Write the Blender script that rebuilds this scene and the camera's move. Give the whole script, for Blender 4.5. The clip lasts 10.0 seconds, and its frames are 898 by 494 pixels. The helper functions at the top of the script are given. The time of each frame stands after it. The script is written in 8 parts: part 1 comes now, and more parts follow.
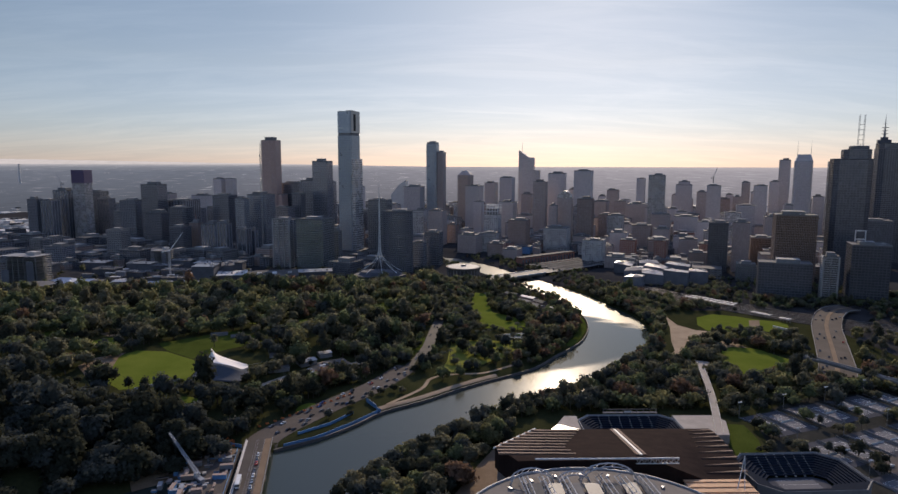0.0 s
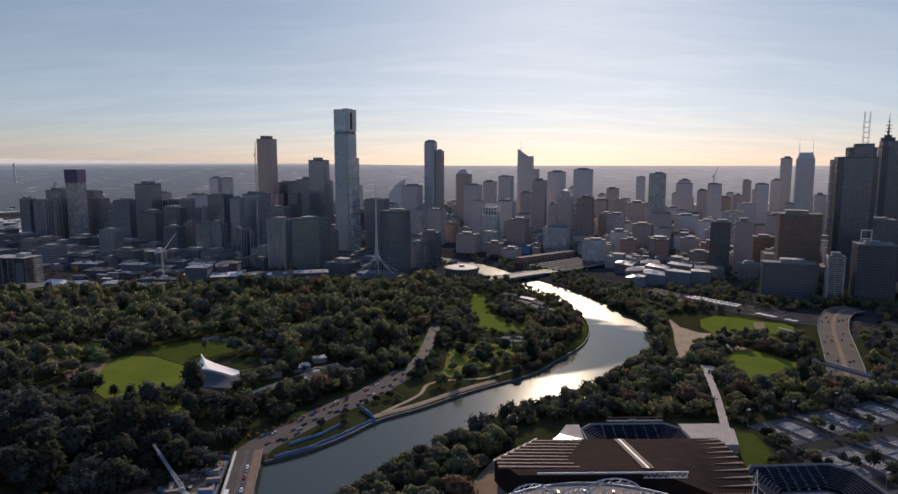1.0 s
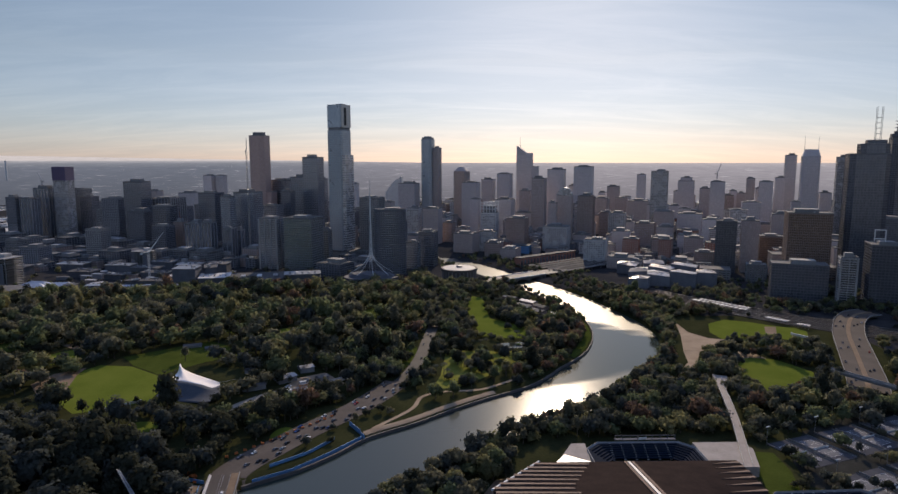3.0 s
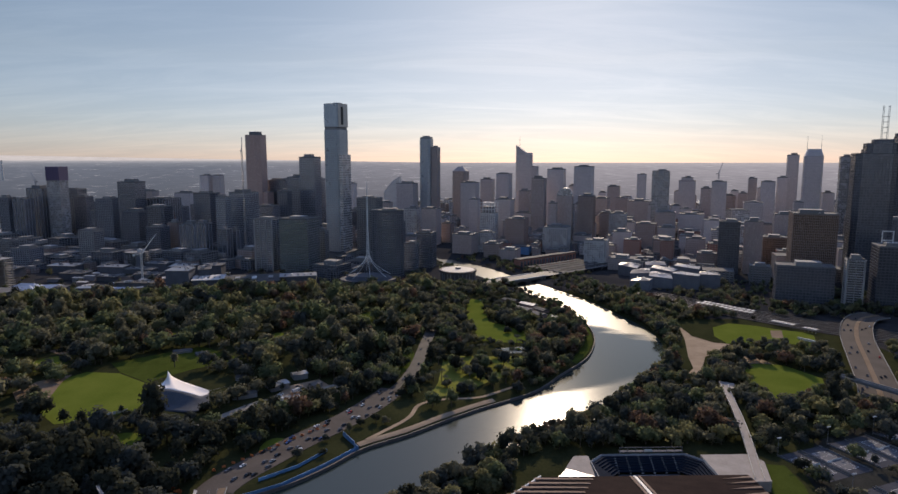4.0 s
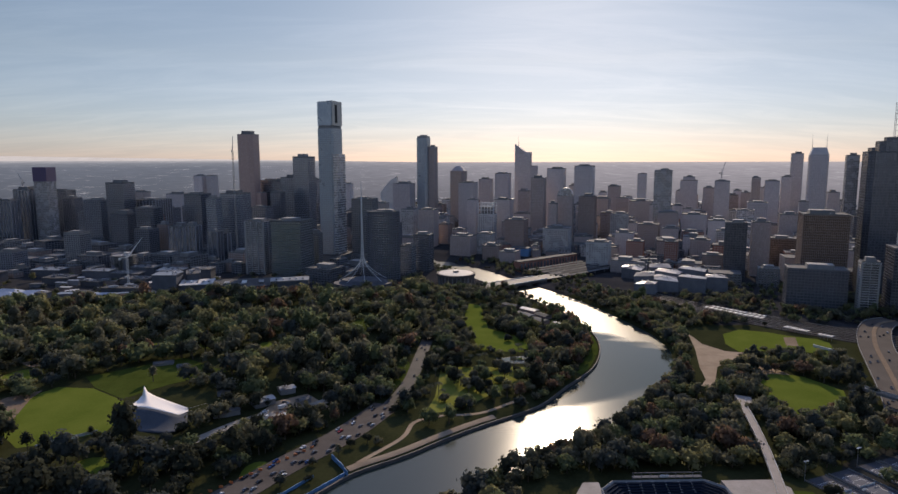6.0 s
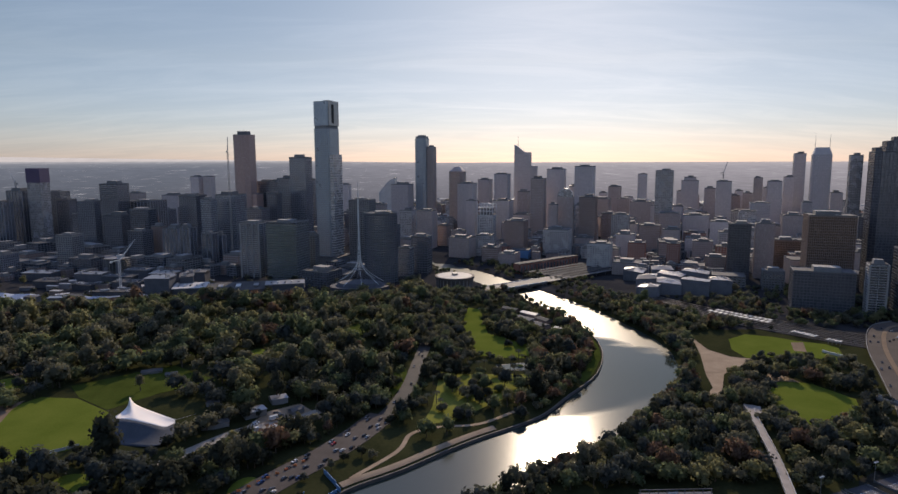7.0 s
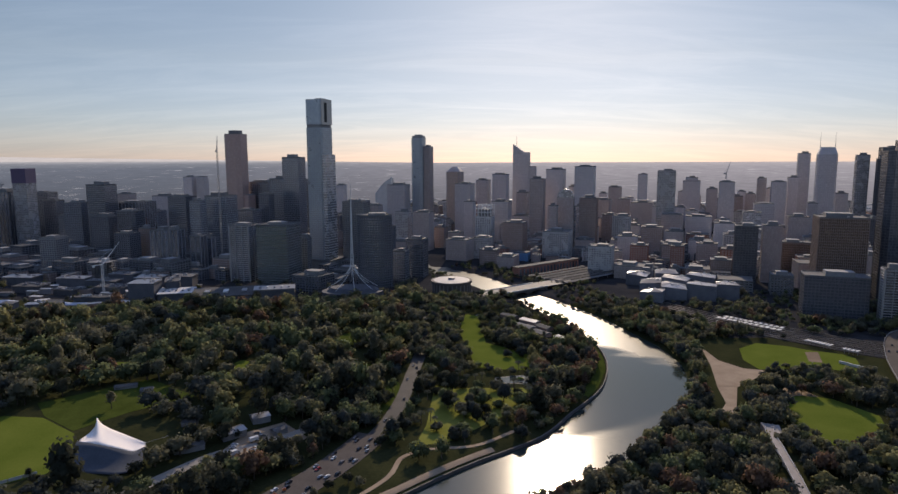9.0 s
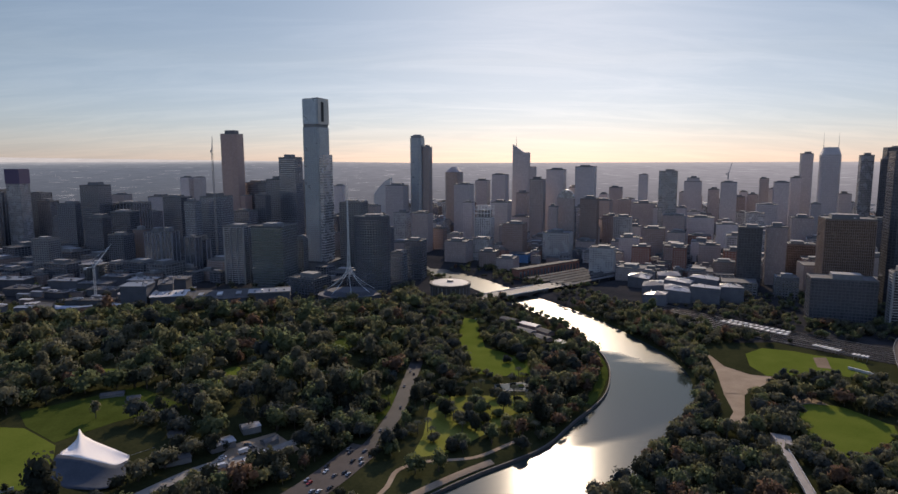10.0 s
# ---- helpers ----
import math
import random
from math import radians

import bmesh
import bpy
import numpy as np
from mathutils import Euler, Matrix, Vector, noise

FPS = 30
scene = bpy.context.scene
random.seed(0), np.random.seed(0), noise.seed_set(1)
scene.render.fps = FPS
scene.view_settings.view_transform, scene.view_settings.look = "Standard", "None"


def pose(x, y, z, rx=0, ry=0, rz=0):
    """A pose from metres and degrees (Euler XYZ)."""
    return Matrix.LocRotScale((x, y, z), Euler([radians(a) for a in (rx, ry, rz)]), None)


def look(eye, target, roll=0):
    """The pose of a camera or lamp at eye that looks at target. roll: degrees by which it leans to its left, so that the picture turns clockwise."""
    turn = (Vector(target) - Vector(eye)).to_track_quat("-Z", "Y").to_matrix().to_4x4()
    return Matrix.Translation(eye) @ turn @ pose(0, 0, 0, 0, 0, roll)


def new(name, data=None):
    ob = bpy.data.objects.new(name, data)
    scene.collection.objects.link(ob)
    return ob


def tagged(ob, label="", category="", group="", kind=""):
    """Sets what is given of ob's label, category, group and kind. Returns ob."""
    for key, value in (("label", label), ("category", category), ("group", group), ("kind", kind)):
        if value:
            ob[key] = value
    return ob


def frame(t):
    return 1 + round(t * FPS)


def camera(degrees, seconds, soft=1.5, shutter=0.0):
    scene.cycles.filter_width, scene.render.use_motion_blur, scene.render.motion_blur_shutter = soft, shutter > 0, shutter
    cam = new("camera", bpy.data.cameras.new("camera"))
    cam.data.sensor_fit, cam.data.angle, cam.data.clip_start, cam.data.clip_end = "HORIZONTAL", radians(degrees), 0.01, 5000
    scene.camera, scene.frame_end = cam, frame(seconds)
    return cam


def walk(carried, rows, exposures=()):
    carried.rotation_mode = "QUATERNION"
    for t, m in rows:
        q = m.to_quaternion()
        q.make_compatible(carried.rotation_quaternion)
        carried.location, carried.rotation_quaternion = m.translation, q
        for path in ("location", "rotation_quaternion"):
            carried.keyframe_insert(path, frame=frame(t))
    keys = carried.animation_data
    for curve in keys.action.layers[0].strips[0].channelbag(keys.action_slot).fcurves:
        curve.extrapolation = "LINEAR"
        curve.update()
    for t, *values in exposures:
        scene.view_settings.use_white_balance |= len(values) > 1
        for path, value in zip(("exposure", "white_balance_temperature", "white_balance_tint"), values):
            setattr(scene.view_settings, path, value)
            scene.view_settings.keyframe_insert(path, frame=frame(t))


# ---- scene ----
cam = camera(70.7, 10.0)
PATH = [
    (0, (0.008, 0.244, 189.967), (0.044, 2.227, 189.711), 0.1),
    (0.5, (0.846, 9.502, 190.265), (0.883, 11.485, 190.006), 0.0),
    (1, (1.323, 18.042, 190.211), (1.363, 20.025, 189.951), -0.0),
    (1.5, (1.89, 26.676, 190.037), (1.931, 28.658, 189.772), -0.0),
    (2, (3.004, 35.825, 189.933), (3.047, 37.807, 189.664), 0.0),
    (2.5, (3.627, 44.672, 189.812), (3.671, 46.653, 189.544), 0.0),
    (4, (6.021, 71.242, 189.89), (6.068, 73.223, 189.621), 0.0),
    (4.5, (6.188, 79.872, 189.721), (6.237, 81.853, 189.452), -0.0),
    (5, (6.728, 88.7, 189.555), (6.778, 90.681, 189.285), -0.1),
    (5.5, (7.055, 96.821, 189.457), (7.107, 98.802, 189.187), -0.1),
    (7, (9.214, 123.494, 189.977), (9.269, 125.475, 189.708), -0.2),
    (7.5, (10.098, 132.272, 189.9), (10.154, 134.253, 189.632), -0.2),
    (8, (11.097, 141.133, 189.757), (11.154, 143.114, 189.489), -0.2),
    (8.5, (11.617, 149.471, 189.822), (11.676, 151.452, 189.554), -0.2),
    (9, (12.375, 158.008, 189.968), (12.436, 159.989, 189.699), -0.2),
    (9.5, (13.407, 166.624, 189.85), (13.467, 168.604, 189.581), -0.2),
    (10, (14.316, 174.811, 189.881), (14.378, 176.792, 189.613), -0.2),
]
walk(cam, [(t, look(eye, target, roll)) for t, eye, target, roll in PATH], [(0, 0.0, 6600, 13), (10, 0.0, 6600, 13)])

# ---- light ----
SUN_AZ, SUN_EL = 11.5, 27.0
sun_dir = Vector((math.sin(radians(SUN_AZ)) * math.cos(radians(SUN_EL)), math.cos(radians(SUN_AZ)) * math.cos(radians(SUN_EL)), math.sin(radians(SUN_EL))))
scene.view_settings.exposure = 0.0
sun = new("sun", bpy.data.lights.new("sun", "SUN"))
sun.data.energy, sun.data.angle, sun.data.color = 3.8, radians(0.6), (1.0, 0.82, 0.6)
sun.matrix_world = look(sun_dir * 1000, (0, 0, 0))


def link(tree, a, b):
    tree.links.new(a, b)


def build_world():
    world = bpy.data.worlds.new("sky")
    scene.world = world
    world.use_nodes = True
    nt = world.node_tree
    nt.nodes.clear()
    N = nt.nodes.new
    out, bg, sky = N("ShaderNodeOutputWorld"), N("ShaderNodeBackground"), N("ShaderNodeTexSky")
    sky.sky_type, sky.sun_disc = "NISHITA", False
    sky.sun_elevation, sky.sun_rotation = radians(SUN_EL), radians(SUN_AZ)
    sky.altitude, sky.air_density, sky.dust_density, sky.ozone_density = 100, 1.0, 0.33, 2.5
    bg.inputs["Strength"].default_value = 0.068
    # thin cirrus: streaks on a high flat layer
    tc, sep, add, div1, div2, comb = N("ShaderNodeTexCoord"), N("ShaderNodeSeparateXYZ"), N("ShaderNodeMath"), N("ShaderNodeMath"), N("ShaderNodeMath"), N("ShaderNodeCombineXYZ")
    link(nt, tc.outputs["Generated"], sep.inputs[0])
    add.operation, div1.operation, div2.operation = "ADD", "DIVIDE", "DIVIDE"
    add.inputs[1].default_value = 0.16
    link(nt, sep.outputs["Z"], add.inputs[0])
    for d, axis in ((div1, "X"), (div2, "Y")):
        link(nt, sep.outputs[axis], d.inputs[0])
        link(nt, add.outputs[0], d.inputs[1])
    link(nt, div1.outputs[0], comb.inputs[0])
    link(nt, div2.outputs[0], comb.inputs[1])
    mp, n1, ramp, mix, up = N("ShaderNodeMapping"), N("ShaderNodeTexNoise"), N("ShaderNodeValToRGB"), N("ShaderNodeMix"), N("ShaderNodeMix")
    mp.inputs["Rotation"].default_value[2] = radians(20)
    mp.inputs["Scale"].default_value = (0.4, 1.5, 1)
    link(nt, comb.outputs[0], mp.inputs[0])
    link(nt, mp.outputs[0], n1.inputs["Vector"])
    n1.inputs["Scale"].default_value, n1.inputs["Detail"].default_value, n1.inputs["Roughness"].default_value, n1.inputs["Distortion"].default_value = 2.6, 9, 0.66, 0.7
    ramp.color_ramp.elements[0].position, ramp.color_ramp.elements[1].position = 0.42, 0.72
    link(nt, n1.outputs["Fac"], ramp.inputs[0])
    up.data_type, up.blend_type = "RGBA", "MULTIPLY"
    up.inputs["Factor"].default_value = 1.0
    link(nt, sky.outputs[0], up.inputs["A"])
    up.inputs["B"].default_value = (1.15, 1.11, 1.08, 1)
    mix.data_type = "RGBA"
    link(nt, ramp.outputs[0], mix.inputs["Factor"])
    link(nt, sky.outputs[0], mix.inputs["A"])
    link(nt, up.outputs["Result"], mix.inputs["B"])
    # haze takes the yellow out near the horizon; unseen upper sky brightened as added fill
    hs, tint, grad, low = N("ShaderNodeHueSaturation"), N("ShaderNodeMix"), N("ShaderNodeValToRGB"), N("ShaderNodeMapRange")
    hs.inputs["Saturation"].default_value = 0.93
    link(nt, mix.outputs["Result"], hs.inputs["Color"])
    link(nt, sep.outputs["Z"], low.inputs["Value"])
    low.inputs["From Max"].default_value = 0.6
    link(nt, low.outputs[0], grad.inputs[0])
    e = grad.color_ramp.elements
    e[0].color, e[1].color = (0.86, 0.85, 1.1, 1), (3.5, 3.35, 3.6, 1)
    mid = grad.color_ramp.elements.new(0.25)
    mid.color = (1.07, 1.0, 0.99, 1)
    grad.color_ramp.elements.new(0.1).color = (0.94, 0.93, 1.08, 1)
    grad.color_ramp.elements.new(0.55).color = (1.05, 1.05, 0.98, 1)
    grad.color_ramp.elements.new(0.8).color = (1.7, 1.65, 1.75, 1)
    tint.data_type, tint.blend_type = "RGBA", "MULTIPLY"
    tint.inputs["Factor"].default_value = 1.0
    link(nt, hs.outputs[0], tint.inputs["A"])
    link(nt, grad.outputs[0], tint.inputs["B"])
    # thin cloud glows round the sun
    dot, near, glow = N("ShaderNodeVectorMath"), N("ShaderNodeMapRange"), N("ShaderNodeMix")
    dot.operation = "DOT_PRODUCT"
    link(nt, tc.outputs["Generated"], dot.inputs[0])
    dot.inputs[1].default_value = sun_dir
    link(nt, dot.outputs["Value"], near.inputs["Value"])
    near.interpolation_type = "SMOOTHSTEP"
    near.inputs["From Min"].default_value, near.inputs["From Max"].default_value = 0.86, 1.0
    near.inputs["To Min"].default_value, near.inputs["To Max"].default_value = 1.0, 1.08
    glow.data_type, glow.blend_type = "RGBA", "MULTIPLY"
    glow.inputs["Factor"].default_value = 1.0
    link(nt, tint.outputs["Result"], glow.inputs["A"])
    link(nt, near.outputs[0], glow.inputs["B"])
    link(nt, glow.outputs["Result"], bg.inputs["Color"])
    link(nt, bg.outputs[0], out.inputs[0])


build_world()

# ---- materials ----
MATS = {}


def material(name, c1, c2, scale=0.3, rough=0.8, metal=0.0, bump=0.0, fine=6.0, spec=0.5, coords="Position", island=0.0, rand=0.0, rough2=None):
    """Two colours mixed by noise at a broad and a fine scale, with relief; island and rand vary the value piece by piece."""
    if name in MATS:
        return MATS[name]
    m = bpy.data.materials.new(name)
    m.use_nodes = True
    nt = m.node_tree
    N = nt.nodes.new
    b = nt.nodes["Principled BSDF"]
    geo, tc = N("ShaderNodeNewGeometry"), N("ShaderNodeTexCoord")
    src = geo.outputs["Position"] if coords == "Position" else tc.outputs["Object"]
    n1, n2, mx = N("ShaderNodeTexNoise"), N("ShaderNodeTexNoise"), N("ShaderNodeMix")
    for n, s in ((n1, scale), (n2, scale * fine)):
        link(nt, src, n.inputs["Vector"])
        n.inputs["Scale"].default_value, n.inputs["Detail"].default_value = s, 4
    av = N("ShaderNodeMath")
    av.operation = "MULTIPLY_ADD"
    link(nt, n1.outputs["Fac"], av.inputs[0])
    av.inputs[1].default_value = 1.6
    ad = N("ShaderNodeMath")
    ad.operation = "MULTIPLY_ADD"
    link(nt, n2.outputs["Fac"], ad.inputs[0])
    ad.inputs[1].default_value, ad.inputs[2].default_value = 1.0, -0.8
    link(nt, ad.outputs[0], av.inputs[2])
    mx.data_type, mx.clamp_factor = "RGBA", True
    link(nt, av.outputs[0], mx.inputs["Factor"])
    mx.inputs["A"].default_value, mx.inputs["B"].default_value = (*c1, 1), (*c2, 1)
    col = mx.outputs["Result"]
    if island or rand:
        hsv, rng = N("ShaderNodeHueSaturation"), N("ShaderNodeMapRange")
        oi = N("ShaderNodeObjectInfo")
        link(nt, geo.outputs["Random Per Island"] if island else oi.outputs["Random"], rng.inputs["Value"])
        k = island or rand
        rng.inputs["To Min"].default_value, rng.inputs["To Max"].default_value = 1 - k, 1 + k
        link(nt, rng.outputs[0], hsv.inputs["Value"])
        link(nt, col, hsv.inputs["Color"])
        col = hsv.outputs[0]
    link(nt, col, b.inputs["Base Color"])
    b.inputs["Roughness"].default_value, b.inputs["Metallic"].default_value = rough, metal
    b.inputs["Specular IOR Level"].default_value = spec
    if rough2 is not None:
        rr = N("ShaderNodeMapRange")
        link(nt, n2.outputs["Fac"], rr.inputs["Value"])
        rr.inputs["From Min"].default_value, rr.inputs["From Max"].default_value = 0.3, 0.7
        rr.inputs["To Min"].default_value, rr.inputs["To Max"].default_value = rough, rough2
        link(nt, rr.outputs[0], b.inputs["Roughness"])
    if bump:
        bp = N("ShaderNodeBump")
        bp.inputs["Strength"].default_value, bp.inputs["Distance"].default_value = bump, 0.4
        link(nt, n2.outputs["Fac"], bp.inputs["Height"])
        link(nt, bp.outputs[0], b.inputs["Normal"])
    MATS[name] = m
    return m


def facade(name, c1, c2, rough=0.18, cell=(1.6, 1.6, 3.6), spread=0.5, metal=0.0, spec=0.5):
    """Window glass: pane by pane a little lighter or darker (blinds, rooms) and a little duller or glossier."""
    if name in MATS:
        return MATS[name]
    m = bpy.data.materials.new(name)
    m.use_nodes = True
    nt = m.node_tree
    N = nt.nodes.new
    b = nt.nodes["Principled BSDF"]
    tc, dv, fl, wn, mx, cr, mr, oi, hsv, rng, ns = (N("ShaderNodeTexCoord"), N("ShaderNodeVectorMath"), N("ShaderNodeVectorMath"), N("ShaderNodeTexWhiteNoise"), N("ShaderNodeMix"),
                                                   N("ShaderNodeMath"), N("ShaderNodeMapRange"), N("ShaderNodeObjectInfo"), N("ShaderNodeHueSaturation"), N("ShaderNodeMapRange"), N("ShaderNodeTexNoise"))
    dv.operation, fl.operation = "DIVIDE", "FLOOR"
    link(nt, tc.outputs["Object"], dv.inputs[0])
    dv.inputs[1].default_value = cell
    link(nt, dv.outputs[0], fl.inputs[0])
    link(nt, fl.outputs[0], wn.inputs["Vector"])
    cr.operation = "POWER"
    link(nt, wn.outputs["Value"], cr.inputs[0])
    cr.inputs[1].default_value = 1 / spread
    mx.data_type = "RGBA"
    link(nt, cr.outputs[0], mx.inputs["Factor"])
    mx.inputs["A"].default_value, mx.inputs["B"].default_value = (*c1, 1), (*c2, 1)
    link(nt, oi.outputs["Random"], rng.inputs["Value"])
    rng.inputs["To Min"].default_value, rng.inputs["To Max"].default_value = 0.8, 1.25
    link(nt, rng.outputs[0], hsv.inputs["Value"])
    link(nt, mx.outputs["Result"], hsv.inputs["Color"])
    link(nt, hsv.outputs[0], b.inputs["Base Color"])
    link(nt, tc.outputs["Object"], ns.inputs["Vector"])
    ns.inputs["Scale"].default_value = 0.08
    link(nt, ns.outputs["Fac"], mr.inputs["Value"])
    mr.inputs["To Min"].default_value, mr.inputs["To Max"].default_value = rough * 0.6, rough * 1.6
    link(nt, mr.outputs[0], b.inputs["Roughness"])
    b.inputs["Metallic"].default_value, b.inputs["Specular IOR Level"].default_value = metal, spec
    MATS[name] = m
    return m


def plain(name, c, rough=0.6, metal=0.0, rand=0.12):
    d = tuple(v * 0.75 for v in c)
    return material(name, d, c, 0.4, rough, metal, coords="Object", rand=rand)


def water_material():
    m = bpy.data.materials.new("river_water")
    m.use_nodes = True
    nt = m.node_tree
    N = nt.nodes.new
    b = nt.nodes["Principled BSDF"]
    geo, n1, n2, bp, mp = N("ShaderNodeNewGeometry"), N("ShaderNodeTexNoise"), N("ShaderNodeTexNoise"), N("ShaderNodeBump"), N("ShaderNodeMapping")
    mp.inputs["Rotation"].default_value[2] = radians(-20)
    mp.inputs["Scale"].default_value = (0.35, 1.0, 1.0)
    link(nt, geo.outputs["Position"], mp.inputs[0])
    for n, s, src in ((n1, 0.03, mp.outputs[0]), (n2, 0.55, mp.outputs[0])):
        link(nt, src, n.inputs["Vector"])
        n.inputs["Scale"].default_value, n.inputs["Detail"].default_value = s, 5
    b.inputs["Base Color"].default_value = (0.03, 0.04, 0.035, 1)
    b.inputs["IOR"].default_value = 1.33
    # wind ruffles the upper reach and the water below the bend; a calm mirror lies between two slanting edges
    sep = N("ShaderNodeSeparateXYZ")
    link(nt, geo.outputs["Position"], sep.inputs[0])

    def edge(kx, wobble, lo, hi):
        k, w, r = N("ShaderNodeMath"), N("ShaderNodeMath"), N("ShaderNodeMapRange")
        k.operation = w.operation = "MULTIPLY_ADD"
        link(nt, sep.outputs["X"], k.inputs[0])
        k.inputs[1].default_value = kx
        link(nt, sep.outputs["Y"], k.inputs[2])
        link(nt, n1.outputs["Fac"], w.inputs[0])
        w.inputs[1].default_value = wobble
        link(nt, k.outputs[0], w.inputs[2])
        link(nt, w.outputs[0], r.inputs["Value"])
        r.inputs["From Min"].default_value, r.inputs["From Max"].default_value = lo, hi
        return r.outputs[0]
    south, north = edge(-0.47, 30.0, 540, 530), edge(1.15, 120.0, 1050, 1075)
    fade = edge(-0.47, 60.0, 380, 480)
    lo, hi, tot = N("ShaderNodeMath"), N("ShaderNodeMath"), N("ShaderNodeMath")
    lo.operation, hi.operation, tot.operation = "MULTIPLY", "MULTIPLY_ADD", "MULTIPLY_ADD"
    link(nt, south, lo.inputs[0])
    link(nt, fade, lo.inputs[1])
    link(nt, lo.outputs[0], hi.inputs[0])
    hi.inputs[1].default_value, hi.inputs[2].default_value = 0.075, 0.08
    link(nt, north, tot.inputs[0])
    tot.inputs[1].default_value = 0.22
    link(nt, hi.outputs[0], tot.inputs[2])
    link(nt, tot.outputs[0], b.inputs["Roughness"])
    st = N("ShaderNodeMath")
    st.operation = "MULTIPLY"
    link(nt, tot.outputs[0], st.inputs[0])
    st.inputs[1].default_value = 0.35
    link(nt, st.outputs[0], bp.inputs["Strength"])
    bp.inputs["Distance"].default_value = 0.3
    link(nt, n2.outputs["Fac"], bp.inputs["Height"])
    link(nt, bp.outputs[0], b.inputs["Normal"])
    return m


M_WATER = water_material()
M_PARK = material("park_ground", (0.018, 0.021, 0.01), (0.045, 0.046, 0.02), 0.03, 0.95, bump=0.3, fine=14, spec=0.0)
M_LAWN = material("mown_lawn", (0.08, 0.105, 0.016), (0.12, 0.14, 0.026), 0.04, 0.95, bump=0.3, fine=20, spec=0.0)
M_DRYGRASS = material("dry_grass", (0.13, 0.14, 0.025), (0.2, 0.195, 0.05), 0.04, 0.95, bump=0.3, fine=16, spec=0.0)
M_DARKGRASS = material("dark_grass", (0.035, 0.048, 0.01), (0.065, 0.08, 0.018), 0.06, 0.95, bump=0.3, fine=12, spec=0.0)
M_CITY = material("street_ground", (0.022, 0.023, 0.026), (0.05, 0.048, 0.048), 0.02, 0.95, bump=0.2, fine=10, spec=0.0)
M_ASPHALT = material("asphalt", (0.045, 0.042, 0.04), (0.08, 0.074, 0.068), 0.06, 0.75, bump=0.1, fine=30, spec=0.08)
M_WORNROAD = material("worn_brown_asphalt", (0.06, 0.051, 0.046), (0.105, 0.09, 0.08), 0.05, 0.85, bump=0.1, fine=24, spec=0.05)
M_PAVE = material("paving", (0.2, 0.18, 0.16), (0.3, 0.27, 0.23), 0.1, 0.7, bump=0.1, fine=12, spec=0.08)
M_GRAVEL = material("sandy_gravel", (0.22, 0.16, 0.11), (0.34, 0.26, 0.18), 0.08, 0.95, bump=0.2, fine=14, spec=0.08)
M_DIRT = material("bare_earth", (0.13, 0.09, 0.06), (0.22, 0.16, 0.11), 0.08, 0.95, bump=0.3, fine=10, spec=0.08)
M_STONE = material("bluestone", (0.06, 0.054, 0.05), (0.12, 0.1, 0.09), 0.2, 0.8, bump=0.3)
M_CONC = material("concrete", (0.34, 0.325, 0.315), (0.46, 0.44, 0.425), 0.08, 0.8, bump=0.1, coords="Object", rand=0.15)
M_CONCDARK = material("dark_concrete", (0.15, 0.15, 0.155), (0.23, 0.225, 0.22), 0.1, 0.8, coords="Object", rand=0.2)
M_CONCPALE = material("pale_panels", (0.42, 0.41, 0.4), (0.55, 0.54, 0.52), 0.1, 0.6, coords="Object", rand=0.12)
M_BROWN = material("brown_brick", (0.2, 0.145, 0.125), (0.3, 0.225, 0.195), 0.15, 0.8, coords="Object", rand=0.15)
M_ROOF = material("roof_membrane", (0.06, 0.06, 0.065), (0.13, 0.125, 0.12), 0.06, 0.85, coords="Object", rand=0.35, spec=0.2)
M_METAL = material("roof_metal", (0.19, 0.19, 0.2), (0.3, 0.295, 0.295), 0.1, 0.38, 0.35, coords="Object", rand=0.15)
M_STEEL = plain("white_steel", (0.68, 0.68, 0.67), 0.4)
M_GREYSTEEL = plain("grey_steel", (0.3, 0.31, 0.33), 0.45, 0.4)
M_GLASS_DARK = facade("dark_glass", (0.18, 0.2, 0.24), (0.32, 0.34, 0.39), 0.2, metal=0.75)
M_GLASS_BLUE = facade("blue_glass", (0.26, 0.3, 0.37), (0.42, 0.46, 0.53), 0.2, metal=0.75)
M_GLASS_GREEN = facade("green_glass", (0.22, 0.27, 0.27), (0.36, 0.4, 0.4), 0.2, metal=0.75)
M_GLASS_BLACK = facade("black_glass", (0.11, 0.12, 0.145), (0.21, 0.22, 0.255), 0.2, metal=0.6)
M_GLASS_GREY = facade("grey_glass", (0.27, 0.275, 0.3), (0.46, 0.46, 0.5), 0.24, metal=0.6)
M_GLASS_BRONZE = facade("bronze_glass", (0.1, 0.07, 0.05), (0.24, 0.16, 0.11), 0.22, metal=0.4)
# pale grey and taupe facades: haze over far towers put into their colour
M_GLASS_HAZE = facade("haze_grey_glass", (0.41, 0.37, 0.375), (0.52, 0.475, 0.475), 0.38, metal=0.15)
M_PANELHAZE = material("haze_grey_panels", (0.41, 0.375, 0.375), (0.52, 0.48, 0.475), 0.1, 0.6, coords="Object", rand=0.18)
M_GLASS_TAUPE = facade("taupe_glass", (0.31, 0.26, 0.25), (0.41, 0.345, 0.335), 0.38, metal=0.15)
